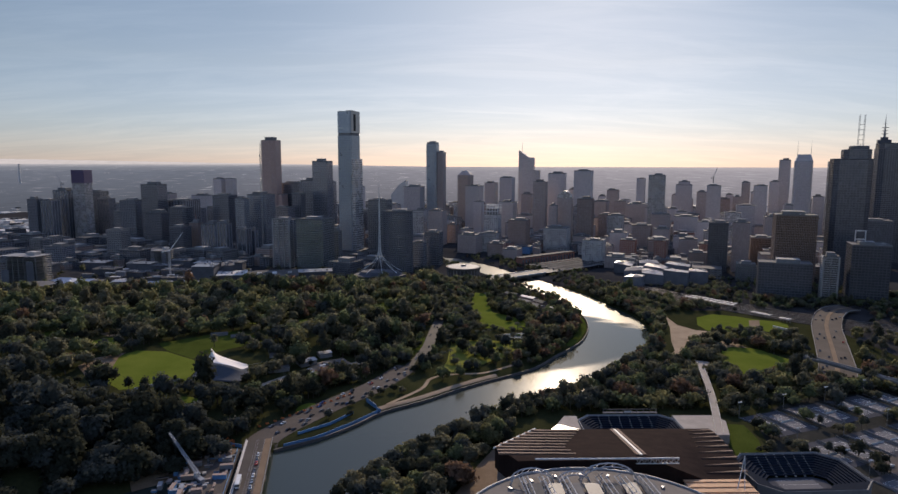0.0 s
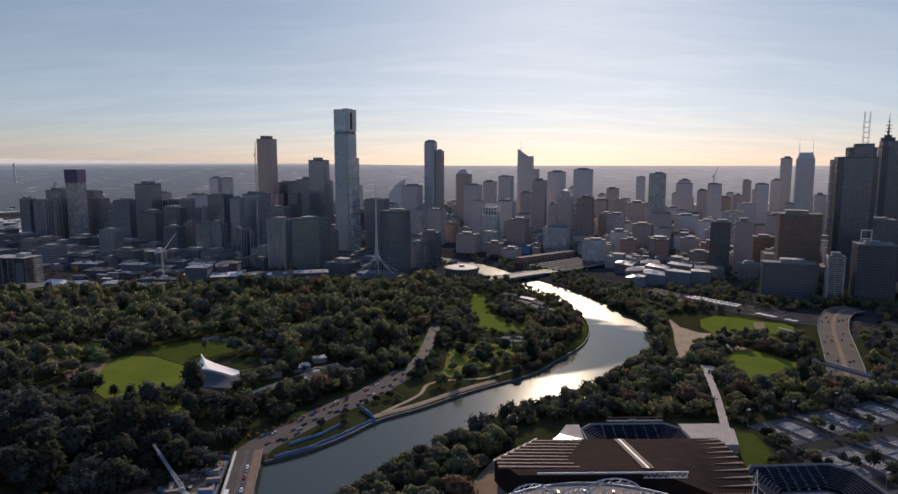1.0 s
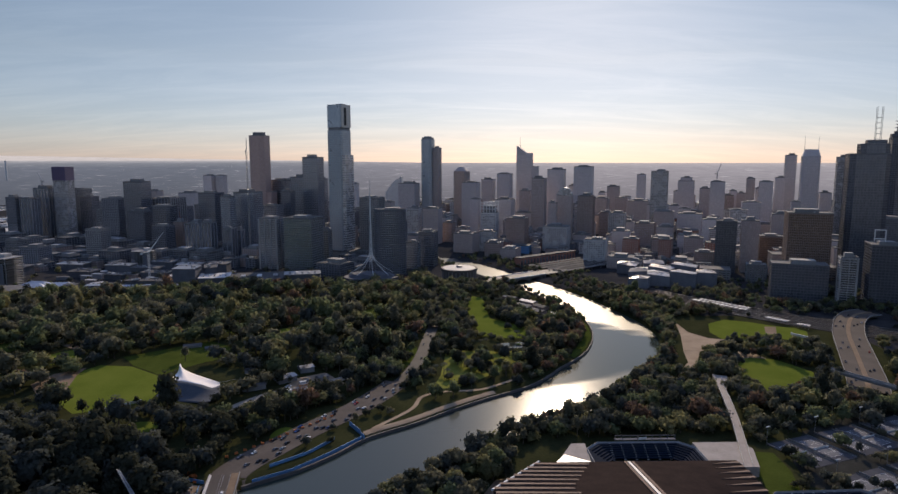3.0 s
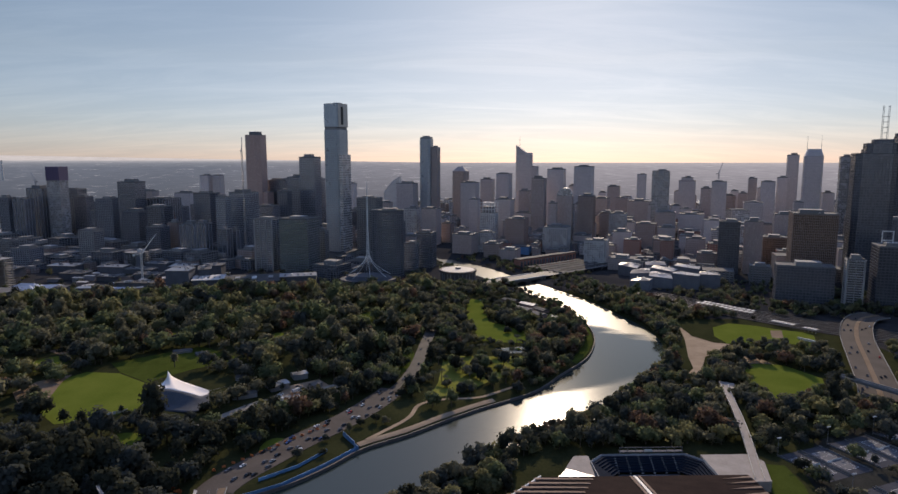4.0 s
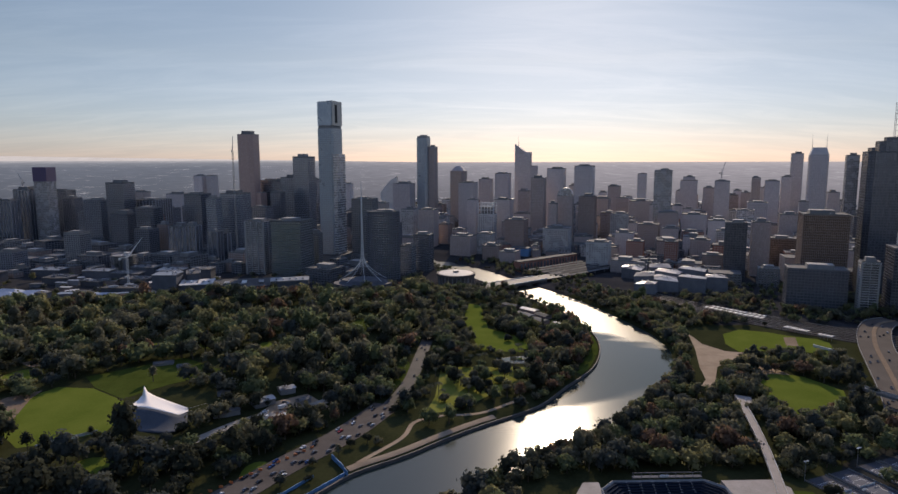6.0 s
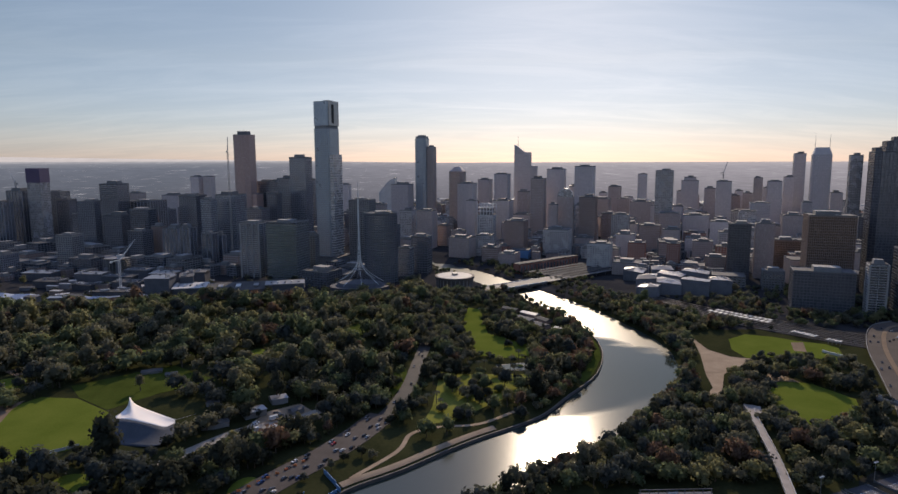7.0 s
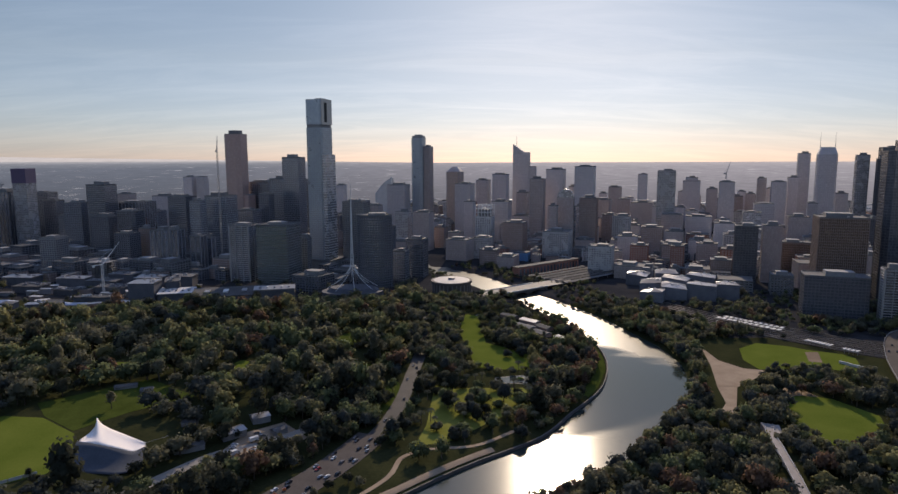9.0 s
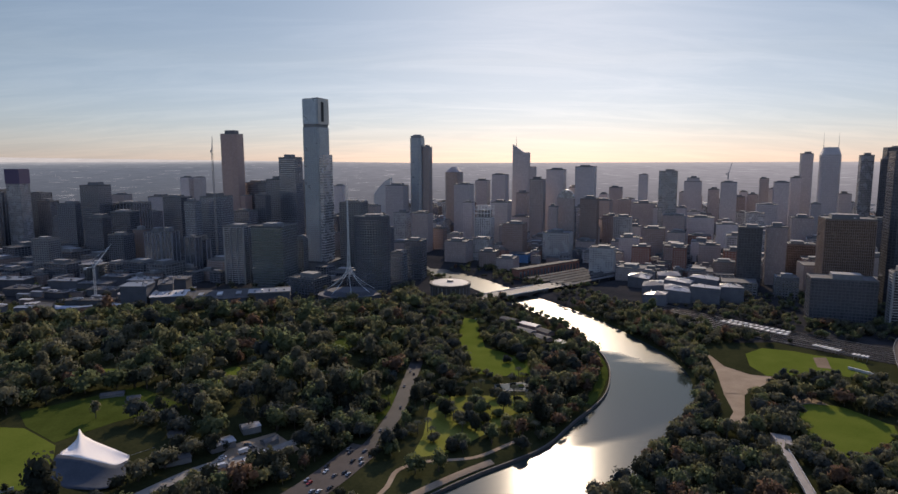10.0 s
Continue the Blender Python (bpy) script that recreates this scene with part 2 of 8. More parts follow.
M_PANELTAUPE = material("taupe_panels", (0.32, 0.27, 0.25), (0.42, 0.36, 0.335), 0.1, 0.6, coords="Object", rand=0.15)
M_SLATE = material("slate_cladding", (0.12, 0.124, 0.14), (0.19, 0.192, 0.21), 0.1, 0.8, coords="Object", rand=0.25, spec=0.2)
M_SLATEBLACK = material("black_stone_cladding", (0.075, 0.078, 0.09), (0.125, 0.127, 0.142), 0.1, 0.8, coords="Object", rand=0.2, spec=0.2)
M_BRICKRED = material("red_brick", (0.2, 0.085, 0.06), (0.3, 0.14, 0.1), 0.15, 0.85, coords="Object", rand=0.2)
M_RIB = material("pale_ribs", (0.19, 0.195, 0.215), (0.27, 0.27, 0.29), 0.1, 0.6, coords="Object", rand=0.3)
M_BARK = material("bark", (0.06, 0.045, 0.035), (0.13, 0.1, 0.08), 1.5, 0.95, coords="Object")
def leaf_material(name, c1, c2, through_light=0.5):
    """Leaf clumps: dull, each clump of its own tone, with some light through them."""
    m = material(name, c1, c2, 0.07, 0.85, coords="Object", island=0.26, spec=0.0, fine=9)
    nt = m.node_tree
    b = nt.nodes["Principled BSDF"]
    tr, mx = nt.nodes.new("ShaderNodeBsdfTranslucent"), nt.nodes.new("ShaderNodeMixShader")
    link(nt, b.inputs["Base Color"].links[0].from_socket, tr.inputs["Color"])
    mx.inputs[0].default_value = through_light
    link(nt, b.outputs[0], mx.inputs[1])
    link(nt, tr.outputs[0], mx.inputs[2])
    link(nt, mx.outputs[0], nt.nodes["Material Output"].inputs["Surface"])
    return m


# olive to yellow leaves lightened and greyed to imitate haze on far trees
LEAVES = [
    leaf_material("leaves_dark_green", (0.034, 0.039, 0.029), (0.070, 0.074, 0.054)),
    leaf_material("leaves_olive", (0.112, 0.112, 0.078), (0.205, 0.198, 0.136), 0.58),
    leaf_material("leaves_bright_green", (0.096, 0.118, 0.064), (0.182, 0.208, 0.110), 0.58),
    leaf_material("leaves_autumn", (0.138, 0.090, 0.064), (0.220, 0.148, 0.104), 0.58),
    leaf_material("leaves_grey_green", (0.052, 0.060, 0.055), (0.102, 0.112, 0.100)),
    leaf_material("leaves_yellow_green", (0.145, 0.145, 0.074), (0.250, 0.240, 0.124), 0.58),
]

# ---- building tools ----
class Geo:
    """Collects faces, then becomes one mesh."""

    def __init__(self):
        self.v, self.f = [], []

    def add(self, verts, faces):
        n = len(self.v)
        self.v += [tuple(p) for p in verts]
        self.f += [tuple(i + n for i in f) for f in faces]
        return self

    def box(self, x, y, z, sx, sy, sz, rz=0.0):
        """A box on z, centred at x, y."""
        c, s = math.cos(radians(rz)), math.sin(radians(rz))
        vs = []
        for dz in (0, sz):
            for dx, dy in ((-1, -1), (1, -1), (1, 1), (-1, 1)):
                a, b = dx * sx / 2, dy * sy / 2
                vs.append((x + a * c - b * s, y + a * s + b * c, z + dz))
        return self.add(vs, [(3, 2, 1, 0), (4, 5, 6, 7), (0, 1, 5, 4), (1, 2, 6, 5), (2, 3, 7, 6), (3, 0, 4, 7)])

    def prism(self, poly, z0, z1, top=None):
        """A solid over a polygon (counter-clockwise), with another outline at the top if given."""
        n = len(poly)
        top = top or poly
        z = z1 if callable(z1) else (lambda x, y: z1)
        vs = [(x, y, z0) for x, y in poly] + [(x, y, z(x, y)) for x, y in top]
        fs = [tuple(reversed(range(n))), tuple(range(n, 2 * n))] + [(i, (i + 1) % n, n + (i + 1) % n, n + i) for i in range(n)]
        return self.add(vs, fs)

    def tube(self, a, b, r, r2=None, n=6):
        a, b = Vector(a), Vector(b)
        r2 = r if r2 is None else r2
        d = (b - a).normalized()
        u = d.orthogonal().normalized()
        w = d.cross(u)
        vs = []
        for p, q in ((a, r), (b, r2)):
            vs += [p + (u * math.cos(k * 2 * math.pi / n) + w * math.sin(k * 2 * math.pi / n)) * q for k in range(n)]
        return self.add(vs, [tuple(reversed(range(n))), tuple(range(n, 2 * n))] + [(k, (k + 1) % n, n + (k + 1) % n, n + k) for k in range(n)])

    def sheet(self, rows, closed=False):
        """A skin over rows of points."""
        n, m = len(rows), len(rows[0])
        vs = [p for r in rows for p in r]
        fs = [(i * m + j, i * m + (j + 1) % m, (i + 1) * m + (j + 1) % m, (i + 1) * m + j) for i in range(n - 1) for j in range(m if closed else m - 1)]
        return self.add(vs, fs)

    def mesh(self, name, mat, smooth=False):
        me = bpy.data.meshes.new(name)
        me.from_pydata(self.v, [], self.f)
        if mat:
            me.materials.append(mat)
        if smooth:
            me.polygons.foreach_set("use_smooth", [True] * len(me.polygons))
        me.update()
        return me


def thing(name, m, label, category, group="", kind=""):
    ob = new(name)
    ob.empty_display_size = 1
    ob.matrix_basis = m
    return tagged(ob, label, category, group, kind)


def part(name, g, mat, parent, label="", m=None, smooth=False):
    ob = new(name, g if isinstance(g, bpy.types.Mesh) else g.mesh(name, mat, smooth))
    ob.parent = parent
    if m is not None:
        ob.matrix_basis = m
    return tagged(ob, label)


def solid(name, g, mat, label, category, group="", kind="", smooth=False, m=None):
    ob = new(name, g.mesh(name, mat, smooth))
    if m is not None:
        ob.matrix_basis = m
    return tagged(ob, label, category, group, kind)


def inside(poly, x, y):
    hit, j = False, len(poly) - 1
    for i in range(len(poly)):
        (xi, yi), (xj, yj) = poly[i], poly[j]
        if (yi > y) != (yj > y) and x < (xj - xi) * (y - yi) / (yj - yi) + xi:
            hit = not hit
        j = i
    return hit


def seg_distance(px, py, pts):
    """Distance to a line of points, for arrays."""
    best = np.full(np.shape(px), 1e9)
    for (ax, ay), (bx, by) in zip(pts, pts[1:]):
        dx, dy = bx - ax, by - ay
        t = np.clip(((px - ax) * dx + (py - ay) * dy) / (dx * dx + dy * dy), 0, 1)
        best = np.minimum(best, np.hypot(px - ax - t * dx, py - ay - t * dy))
    return best


def inside_np(poly, px, py):
    hit = np.zeros(np.shape(px), bool)
    j = len(poly) - 1
    for i in range(len(poly)):
        (xi, yi), (xj, yj) = poly[i], poly[j]
        if yi != yj:
            hit ^= ((yi > py) != (yj > py)) & (px < (xj - xi) * (py - yi) / (yj - yi) + xi)
        j = i
    return hit


def curve_points(pts, step=6.0):
    """A smooth line through the points (Catmull-Rom), about one point a step."""
    P = [Vector(p) for p in pts]
    P = [P[0] * 2 - P[1]] + P + [P[-1] * 2 - P[-2]]
    out = []
    for i in range(1, len(P) - 2):
        n = max(2, int((P[i + 1] - P[i]).length / step))
        for k in range(n):
            t = k / n
            a, b, c, d = P[i - 1], P[i], P[i + 1], P[i + 2]
            out.append(0.5 * (2 * b + (c - a) * t + (2 * a - 5 * b + 4 * c - d) * t * t + (3 * b - 3 * c + d - a) * t ** 3))
    out.append(P[-2])
    return [tuple(p) for p in out]

# ---- land and river ----
BANK_L = curve_points([(-420, 210), (-260, 300), (-160, 367), (-109, 403), (-81, 422), (-60, 444), (-41, 469), (-11, 491), (17, 516), (43, 537), (88, 570), (119, 612), (147, 649), (163, 680), (177, 723),
                       (183, 765), (182, 803), (174, 859), (158, 911), (141, 955), (124, 1005), (100, 1060), (70, 1130), (20, 1230), (-60, 1330), (-160, 1400)], 8)
BANK_R = curve_points([(-330, 110), (-190, 220), (-62, 330), (-30, 380), (-10, 400), (14, 422), (42, 452), (72, 480), (108, 507), (136, 524), (150, 556), (179, 590), (207, 624), (224, 652), (239, 690), (247, 728),
                       (247, 777), (239, 822), (226, 881), (212, 931), (191, 985), (172, 1030), (140, 1100), (95, 1200), (15, 1310), (-100, 1400), (-150, 1430)], 8)
RIVER = BANK_L + BANK_R[::-1]


def hill(x, y):
    s = -(x + 130) * 0.917 + (y - 400) * 0.398
    k = np.clip(s / 110.0, 0, 1)
    f = np.clip((1020 - y) / 150.0, 0, 1)
    return 13.0 * k * k * (3 - 2 * k) * (0.25 + 0.75 * f * f * (3 - 2 * f))


def ground_np(x, y):
    d = np.minimum(seg_distance(x, y, BANK_L), seg_distance(x, y, BANK_R))
    d = np.where(inside_np(RIVER, x, y), -d, d)
    return np.where(d > 6, 2.6, np.where(d > -6, d * 0.43, -2.6)) + hill(x, y) * np.clip((d - 4) / 30.0, 0, 1)


GX, GY, GS = -720.0, 60.0, 4.0
gxx, gyy = np.meshgrid(GX + GS * np.arange(311), GY + GS * np.arange(361))
GRID = ground_np(gxx.ravel(), gyy.ravel()).reshape(gxx.shape)
RIVER_D = np.minimum(seg_distance(gxx.ravel(), gyy.ravel(), BANK_L), seg_distance(gxx.ravel(), gyy.ravel(), BANK_R)).reshape(gxx.shape)
RIVER_D = np.where(inside_np(RIVER, gxx, gyy), -RIVER_D, RIVER_D)


def lookup(table, x, y, far):
    """Value of a table of the plan at a place, between its points."""
    u, v = (x - GX) / GS, (y - GY) / GS
    i, j = int(math.floor(u)), int(math.floor(v))
    if not (0 <= i < table.shape[1] - 1 and 0 <= j < table.shape[0] - 1):
        return far
    a, b = u - i, v - j
    return float((table[j, i] * (1 - a) + table[j, i + 1] * a) * (1 - b) + (table[j + 1, i] * (1 - a) + table[j + 1, i + 1] * a) * b)


def ground_z(x, y):
    return lookup(GRID, x, y, 2.6 + float(hill(x, y)))


def river_distance(x, y):
    """Metres from the water's edge, negative in the river."""
    return lookup(RIVER_D, x, y, 999.0)


def axis(lo, hi, fine_lo, fine_hi, fine, coarse):
    a = list(np.arange(fine_lo, fine_hi + 0.1, fine))
    v, s = fine_hi, fine
    while v < hi:
        s = min(coarse, s * 1.25)
        v += s
        a.append(v)
    v, s = fine_lo, fine
    while v > lo:
        s = min(coarse, s * 1.25)
        v -= s
        a.insert(0, v)
    return np.array(a)


def build_ground():
    xs, ys = axis(-4200, 4200, -360, 440, 6, 260), axis(-900, 3300, 280, 1120, 6, 260)
    X, Y = np.meshgrid(xs, ys)
    Z = ground_np(X.ravel(), Y.ravel())
    nx, ny = len(xs), len(ys)
    vs = np.stack([X.ravel(), Y.ravel(), Z], 1)
    idx = np.arange(nx * ny).reshape(ny, nx)
    fs = np.stack([idx[:-1, :-1], idx[:-1, 1:], idx[1:, 1:], idx[1:, :-1]], -1).reshape(-1, 4)
    me = bpy.data.meshes.new("ground")
    me.from_pydata(vs.tolist(), [], fs.tolist())
    me.materials.append(M_PARK)
    me.materials.append(M_CITY)
    c = vs[fs].mean(1)
    city = (c[:, 1] > 985 - 0.05 * c[:, 0]) | ((c[:, 0] > 330) & (c[:, 1] > 800)) | (c[:, 0] > 460) | (c[:, 0] < -640)
    me.polygons.foreach_set("material_index", city.astype(np.int32))
    me.polygons.foreach_set("use_smooth", np.ones(len(fs), bool))
    me.update()
    tagged(new("ground", me), "dark park grass and city ground beside the river", "ground", kind="structure")


build_ground()
g = Geo()
WATER = [(-460, 60), (-300, 60), (0, 290), (160, 470), (270, 600), (290, 760), (260, 930), (200, 1080), (60, 1330), (-120, 1450), (-190, 1390), (-30, 1240), (70, 1060), (130, 900), (150, 760), (120, 650), (60, 580), (-40, 510), (-150, 420), (-300, 330), (-460, 240)]
g.add([(x, y, 0.0) for x, y in WATER], [tuple(range(len(WATER)))])
solid("river", g, M_WATER, "calm brown-blue river water glinting in low sun", "river", kind="structure")


def build_backdrop():
    """The far plain: it rises towards the eye's level as the distance does, out to the horizon."""
    rows = []
    for k in range(25):
        q = k / 24
        r = 2500 + 2250 * q
        far = 2500 + 42000 * q ** 2.6
        z = 189 - r * (189.0 / far) - 4 * q
        rows.append([(r * math.sin(a), r * math.cos(a) + 80, z + (1 - min(1, q * 8)) * 2.2 + q ** 4 * (14 + 46 * min(1, max(0, -a * 1.7)))) for a in np.linspace(-1.25, 1.25, 81)])
    g = Geo()
    g.sheet(rows)
    m = bpy.data.materials.new("far_plain_haze")
    m.use_nodes = True
    nt = m.node_tree
    N = nt.nodes.new
    b = nt.nodes["Principled BSDF"]
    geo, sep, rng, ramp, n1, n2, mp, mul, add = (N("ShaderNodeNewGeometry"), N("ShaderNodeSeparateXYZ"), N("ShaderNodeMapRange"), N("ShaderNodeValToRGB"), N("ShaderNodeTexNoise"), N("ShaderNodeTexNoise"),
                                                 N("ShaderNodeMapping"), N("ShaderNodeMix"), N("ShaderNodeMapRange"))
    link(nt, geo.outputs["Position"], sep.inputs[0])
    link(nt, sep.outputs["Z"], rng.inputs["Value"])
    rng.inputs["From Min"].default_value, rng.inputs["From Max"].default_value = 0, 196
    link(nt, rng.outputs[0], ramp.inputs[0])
    # haze painted as emission: dark blue low down, pale at the horizon
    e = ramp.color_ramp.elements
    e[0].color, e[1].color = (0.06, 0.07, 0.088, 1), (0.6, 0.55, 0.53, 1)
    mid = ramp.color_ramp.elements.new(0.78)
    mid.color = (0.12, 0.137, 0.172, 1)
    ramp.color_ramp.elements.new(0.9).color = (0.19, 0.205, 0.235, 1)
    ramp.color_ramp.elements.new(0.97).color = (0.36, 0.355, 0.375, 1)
    # towards the sun the painted haze over the plain is brighter and warmer
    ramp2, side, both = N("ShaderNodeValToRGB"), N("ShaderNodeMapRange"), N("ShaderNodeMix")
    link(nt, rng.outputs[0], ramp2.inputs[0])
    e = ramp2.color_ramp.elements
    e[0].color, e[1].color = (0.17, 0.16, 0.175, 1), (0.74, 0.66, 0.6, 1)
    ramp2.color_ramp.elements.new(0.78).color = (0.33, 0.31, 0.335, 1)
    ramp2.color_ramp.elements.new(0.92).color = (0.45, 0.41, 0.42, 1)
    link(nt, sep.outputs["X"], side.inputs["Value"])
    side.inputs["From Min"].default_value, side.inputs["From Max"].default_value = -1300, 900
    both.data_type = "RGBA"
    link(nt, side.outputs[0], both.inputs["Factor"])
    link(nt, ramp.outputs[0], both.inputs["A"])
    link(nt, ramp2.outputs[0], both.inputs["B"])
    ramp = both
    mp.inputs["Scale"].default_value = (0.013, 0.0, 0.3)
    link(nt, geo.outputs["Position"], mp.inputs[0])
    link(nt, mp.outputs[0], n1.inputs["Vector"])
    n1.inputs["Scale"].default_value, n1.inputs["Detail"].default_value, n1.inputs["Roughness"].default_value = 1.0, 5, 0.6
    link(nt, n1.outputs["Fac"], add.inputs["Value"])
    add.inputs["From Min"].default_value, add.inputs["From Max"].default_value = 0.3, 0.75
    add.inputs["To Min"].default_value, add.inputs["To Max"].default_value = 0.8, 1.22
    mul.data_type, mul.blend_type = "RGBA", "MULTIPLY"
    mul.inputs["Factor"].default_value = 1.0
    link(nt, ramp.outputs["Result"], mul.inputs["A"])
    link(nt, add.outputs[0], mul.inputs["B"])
    # bright streaks in the emission imitate glinting far roofs
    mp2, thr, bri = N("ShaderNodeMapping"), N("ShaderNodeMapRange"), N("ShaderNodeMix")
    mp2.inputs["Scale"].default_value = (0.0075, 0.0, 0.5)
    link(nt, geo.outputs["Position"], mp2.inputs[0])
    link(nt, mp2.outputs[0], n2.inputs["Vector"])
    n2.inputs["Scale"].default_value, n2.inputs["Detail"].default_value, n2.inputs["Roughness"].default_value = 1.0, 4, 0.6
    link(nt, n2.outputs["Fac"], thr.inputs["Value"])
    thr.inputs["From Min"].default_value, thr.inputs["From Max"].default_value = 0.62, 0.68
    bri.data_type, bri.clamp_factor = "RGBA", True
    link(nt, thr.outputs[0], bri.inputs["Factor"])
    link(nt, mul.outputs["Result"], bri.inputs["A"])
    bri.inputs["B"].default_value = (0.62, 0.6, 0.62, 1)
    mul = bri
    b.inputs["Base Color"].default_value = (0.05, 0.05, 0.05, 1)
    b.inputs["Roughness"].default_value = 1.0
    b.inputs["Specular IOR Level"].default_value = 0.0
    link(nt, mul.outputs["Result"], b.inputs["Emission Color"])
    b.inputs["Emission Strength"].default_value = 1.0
    solid("backdrop", g, m, "suburban plain reaching to the far horizon, haze painted in its glow", "backdrop", kind="structure", smooth=True)


build_backdrop()


def plain_z(r):
    q = min(1.0, max(0.0, (r - 2500) / 2250))
    far = 2500 + 42000 * q ** 2.6
    return (189 - r * (189.0 / far) - 4 * q if q > 0 else 0.4) + (1 - min(1, q * 8)) * 2.2, 2500 / far if q > 0 else 1.0


def far_suburb():
    """Roofs and sheds of the far suburbs, too many and too far to count."""
    rng = random.Random(9)
    g, mi = Geo(), []
    for k in range(1700):
        a = rng.uniform(-0.72, 0.72)
        r = rng.uniform(1950, 3000)
        z, s = plain_z(r)
        s = max(0.22, s)
        big = rng.random() < 0.12
        w, d, h = (rng.uniform(50, 150), rng.uniform(25, 60), rng.uniform(7, 11)) if big else (rng.uniform(14, 34), rng.uniform(12, 24), rng.uniform(5, 14))
        n = len(g.f)
        g.box(r * math.sin(a), r * math.cos(a) + 80, z - 1, w * max(s, 0.45), d * s, h * s * (0.6 if r > 2500 else 1) + 1, rng.choice([-23, 0, 10]))
        mi += [(1 if rng.random() < 0.5 else 2) if big else rng.choice([0, 1, 1, 2])] * (len(g.f) - n)
    me = g.mesh("far_suburb", None)
    for m in (M_ROOF, M_CONC, M_CONCPALE, M_CONCDARK):
        me.materials.append(m)
    me.polygons.foreach_set("material_index", mi)
    tagged(new("far_suburb", me), "grey roofs of far suburbs and industrial sheds", "suburb", kind="stuff")


far_suburb()
ob = thing("chimney_stack", pose(-1945, 3000, 40), "slim tall chimney stack far across the plain", "chimney")
# pale shaft colour stands in for haze
part("shaft", Geo().tube((0, 0, 0), (0, 0, 150), 6, 4, 12), M_CONCPALE, ob)
part("rim", Geo().tube((0, 0, 150), (0, 0, 153), 4.4, 4.4, 12), M_CONC, ob)

# ---- lawns, roads and paths ----
ALEXANDRA = curve_points([(-109, 330), (-119, 400), (-117, 424), (-97, 459), (-80, 485), (-60, 512), (-44, 540), (-28, 575)], 6)
LINLITHGOW = curve_points([(-44, 540), (-25, 578), (-12, 631), (-4, 701), (4, 770), (6, 804), (10, 872), (4, 960)], 6)
RIVER_PATH = curve_points([(-40, 480), (-14, 515), (-6, 541), (13, 552), (42, 556), (71, 578)], 5)
SWAN_BRIDGE = [(-120, 410), (-102, 300)]
WALKWAY = curve_points([(243, 562), (239, 554), (231, 525), (215, 473), (192, 408)], 6)
FREEWAY = curve_points([(358, 541), (376, 571), (409, 632), (444, 697), (468, 735), (490, 765), (514, 789), (536, 797)], 8)
SERVICE = curve_points([(-160, 480), (-125, 535), (-95, 560), (-60, 600)], 6)
LAWN_BOWL = [(-295, 565), (-284, 587), (-255, 583), (-219, 556), (-207, 532), (-205, 502), (-225, 489), (-248, 480), (-273, 503)]
LAWN_EAST = [(297, 632), (312, 637), (329, 628), (343, 593), (336, 579), (309, 558), (279, 547), (272, 560), (274, 586), (283, 611)]
LAWN_NORTH = [(308, 728), (322, 764), (348, 782), (374, 770), (390, 754), (412, 742), (417, 729), (402, 697), (387, 688), (371, 700), (340, 702), (309, 700)]
PLAZA = [(286, 772), (270, 713), (252, 660), (268, 657), (292, 676), (317, 696), (296, 704), (284, 728)]
PLAZA_SOUTH = [(252, 661), (242, 623), (217, 588), (240, 602), (268, 658)]
YARD = [(-128, 520), (-112, 570), (-92, 590), (-72, 572), (-84, 548), (-106, 524)]


def ellipse(x, y, rx, ry, turn=0.0, n=18):
    c, s = math.cos(radians(turn)), math.sin(radians(turn))
    return [(x + rx * math.cos(a) * c - ry * math.sin(a) * s, y + rx * math.cos(a) * s + ry * math.sin(a) * c) for a in np.linspace(0, 2 * math.pi, n, endpoint=False)]


GLADES = [ellipse(-67, 776, 12, 28, -20), ellipse(-150, 682, 9, 24, 8), ellipse(-259, 690, 17, 15), ellipse(-22, 646, 7, 36, -8), ellipse(-204, 700, 12, 12), ellipse(-330, 610, 16, 22), ellipse(-42, 700, 9, 16), ellipse(-150, 800, 10, 20),
          ellipse(-240, 780, 12, 16), ellipse(-400, 640, 14, 22), ellipse(-100, 470, 9, 14), ellipse(-190, 460, 12, 10)]
GREEN_SIDE = [(207, 440), (223, 437), (221, 412), (214, 391), (203, 379), (194, 385), (199, 410)]
POND = [(69, 686), (70, 675), (93, 672), (99, 695)]
GRASS_A = [(67, 799), (87, 778), (109, 750), (103, 707), (66, 711)]
GRASS_C = [(52, 912), (70, 906), (70, 800), (66, 716), (54, 716), (45, 831)]
GRASS_B = [(16, 671), (9, 590), (1, 556), (25, 563), (58, 597), (91, 627), (96, 662), (37, 664)]
BOWL_AREA = [(-212, 486), (-150, 484), (-145, 520), (-150, 575), (-200, 590), (-222, 560)]
SLOPE = [(-222, 560), (-200, 590), (-165, 620), (-215, 660), (-275, 610), (-255, 585)]
COURTS = [(234, 430), (250, 300), (330, 300), (300, 370), (290, 420)]
ARENAS = [(5, 285), (212, 285), (212, 447), (66, 447), (60, 408), (24, 356)]
STADIUM = [(176, 320), (254, 320), (254, 380), (176, 380)]
BUILT = [COURTS, STADIUM, ARENAS, PLAZA_SOUTH, YARD] + GLADES


def ccw(poly):
    a = sum(p[0] * q[1] - q[0] * p[1] for p, q in zip(poly, poly[1:] + poly[:1]))
    return poly if a > 0 else poly[::-1]


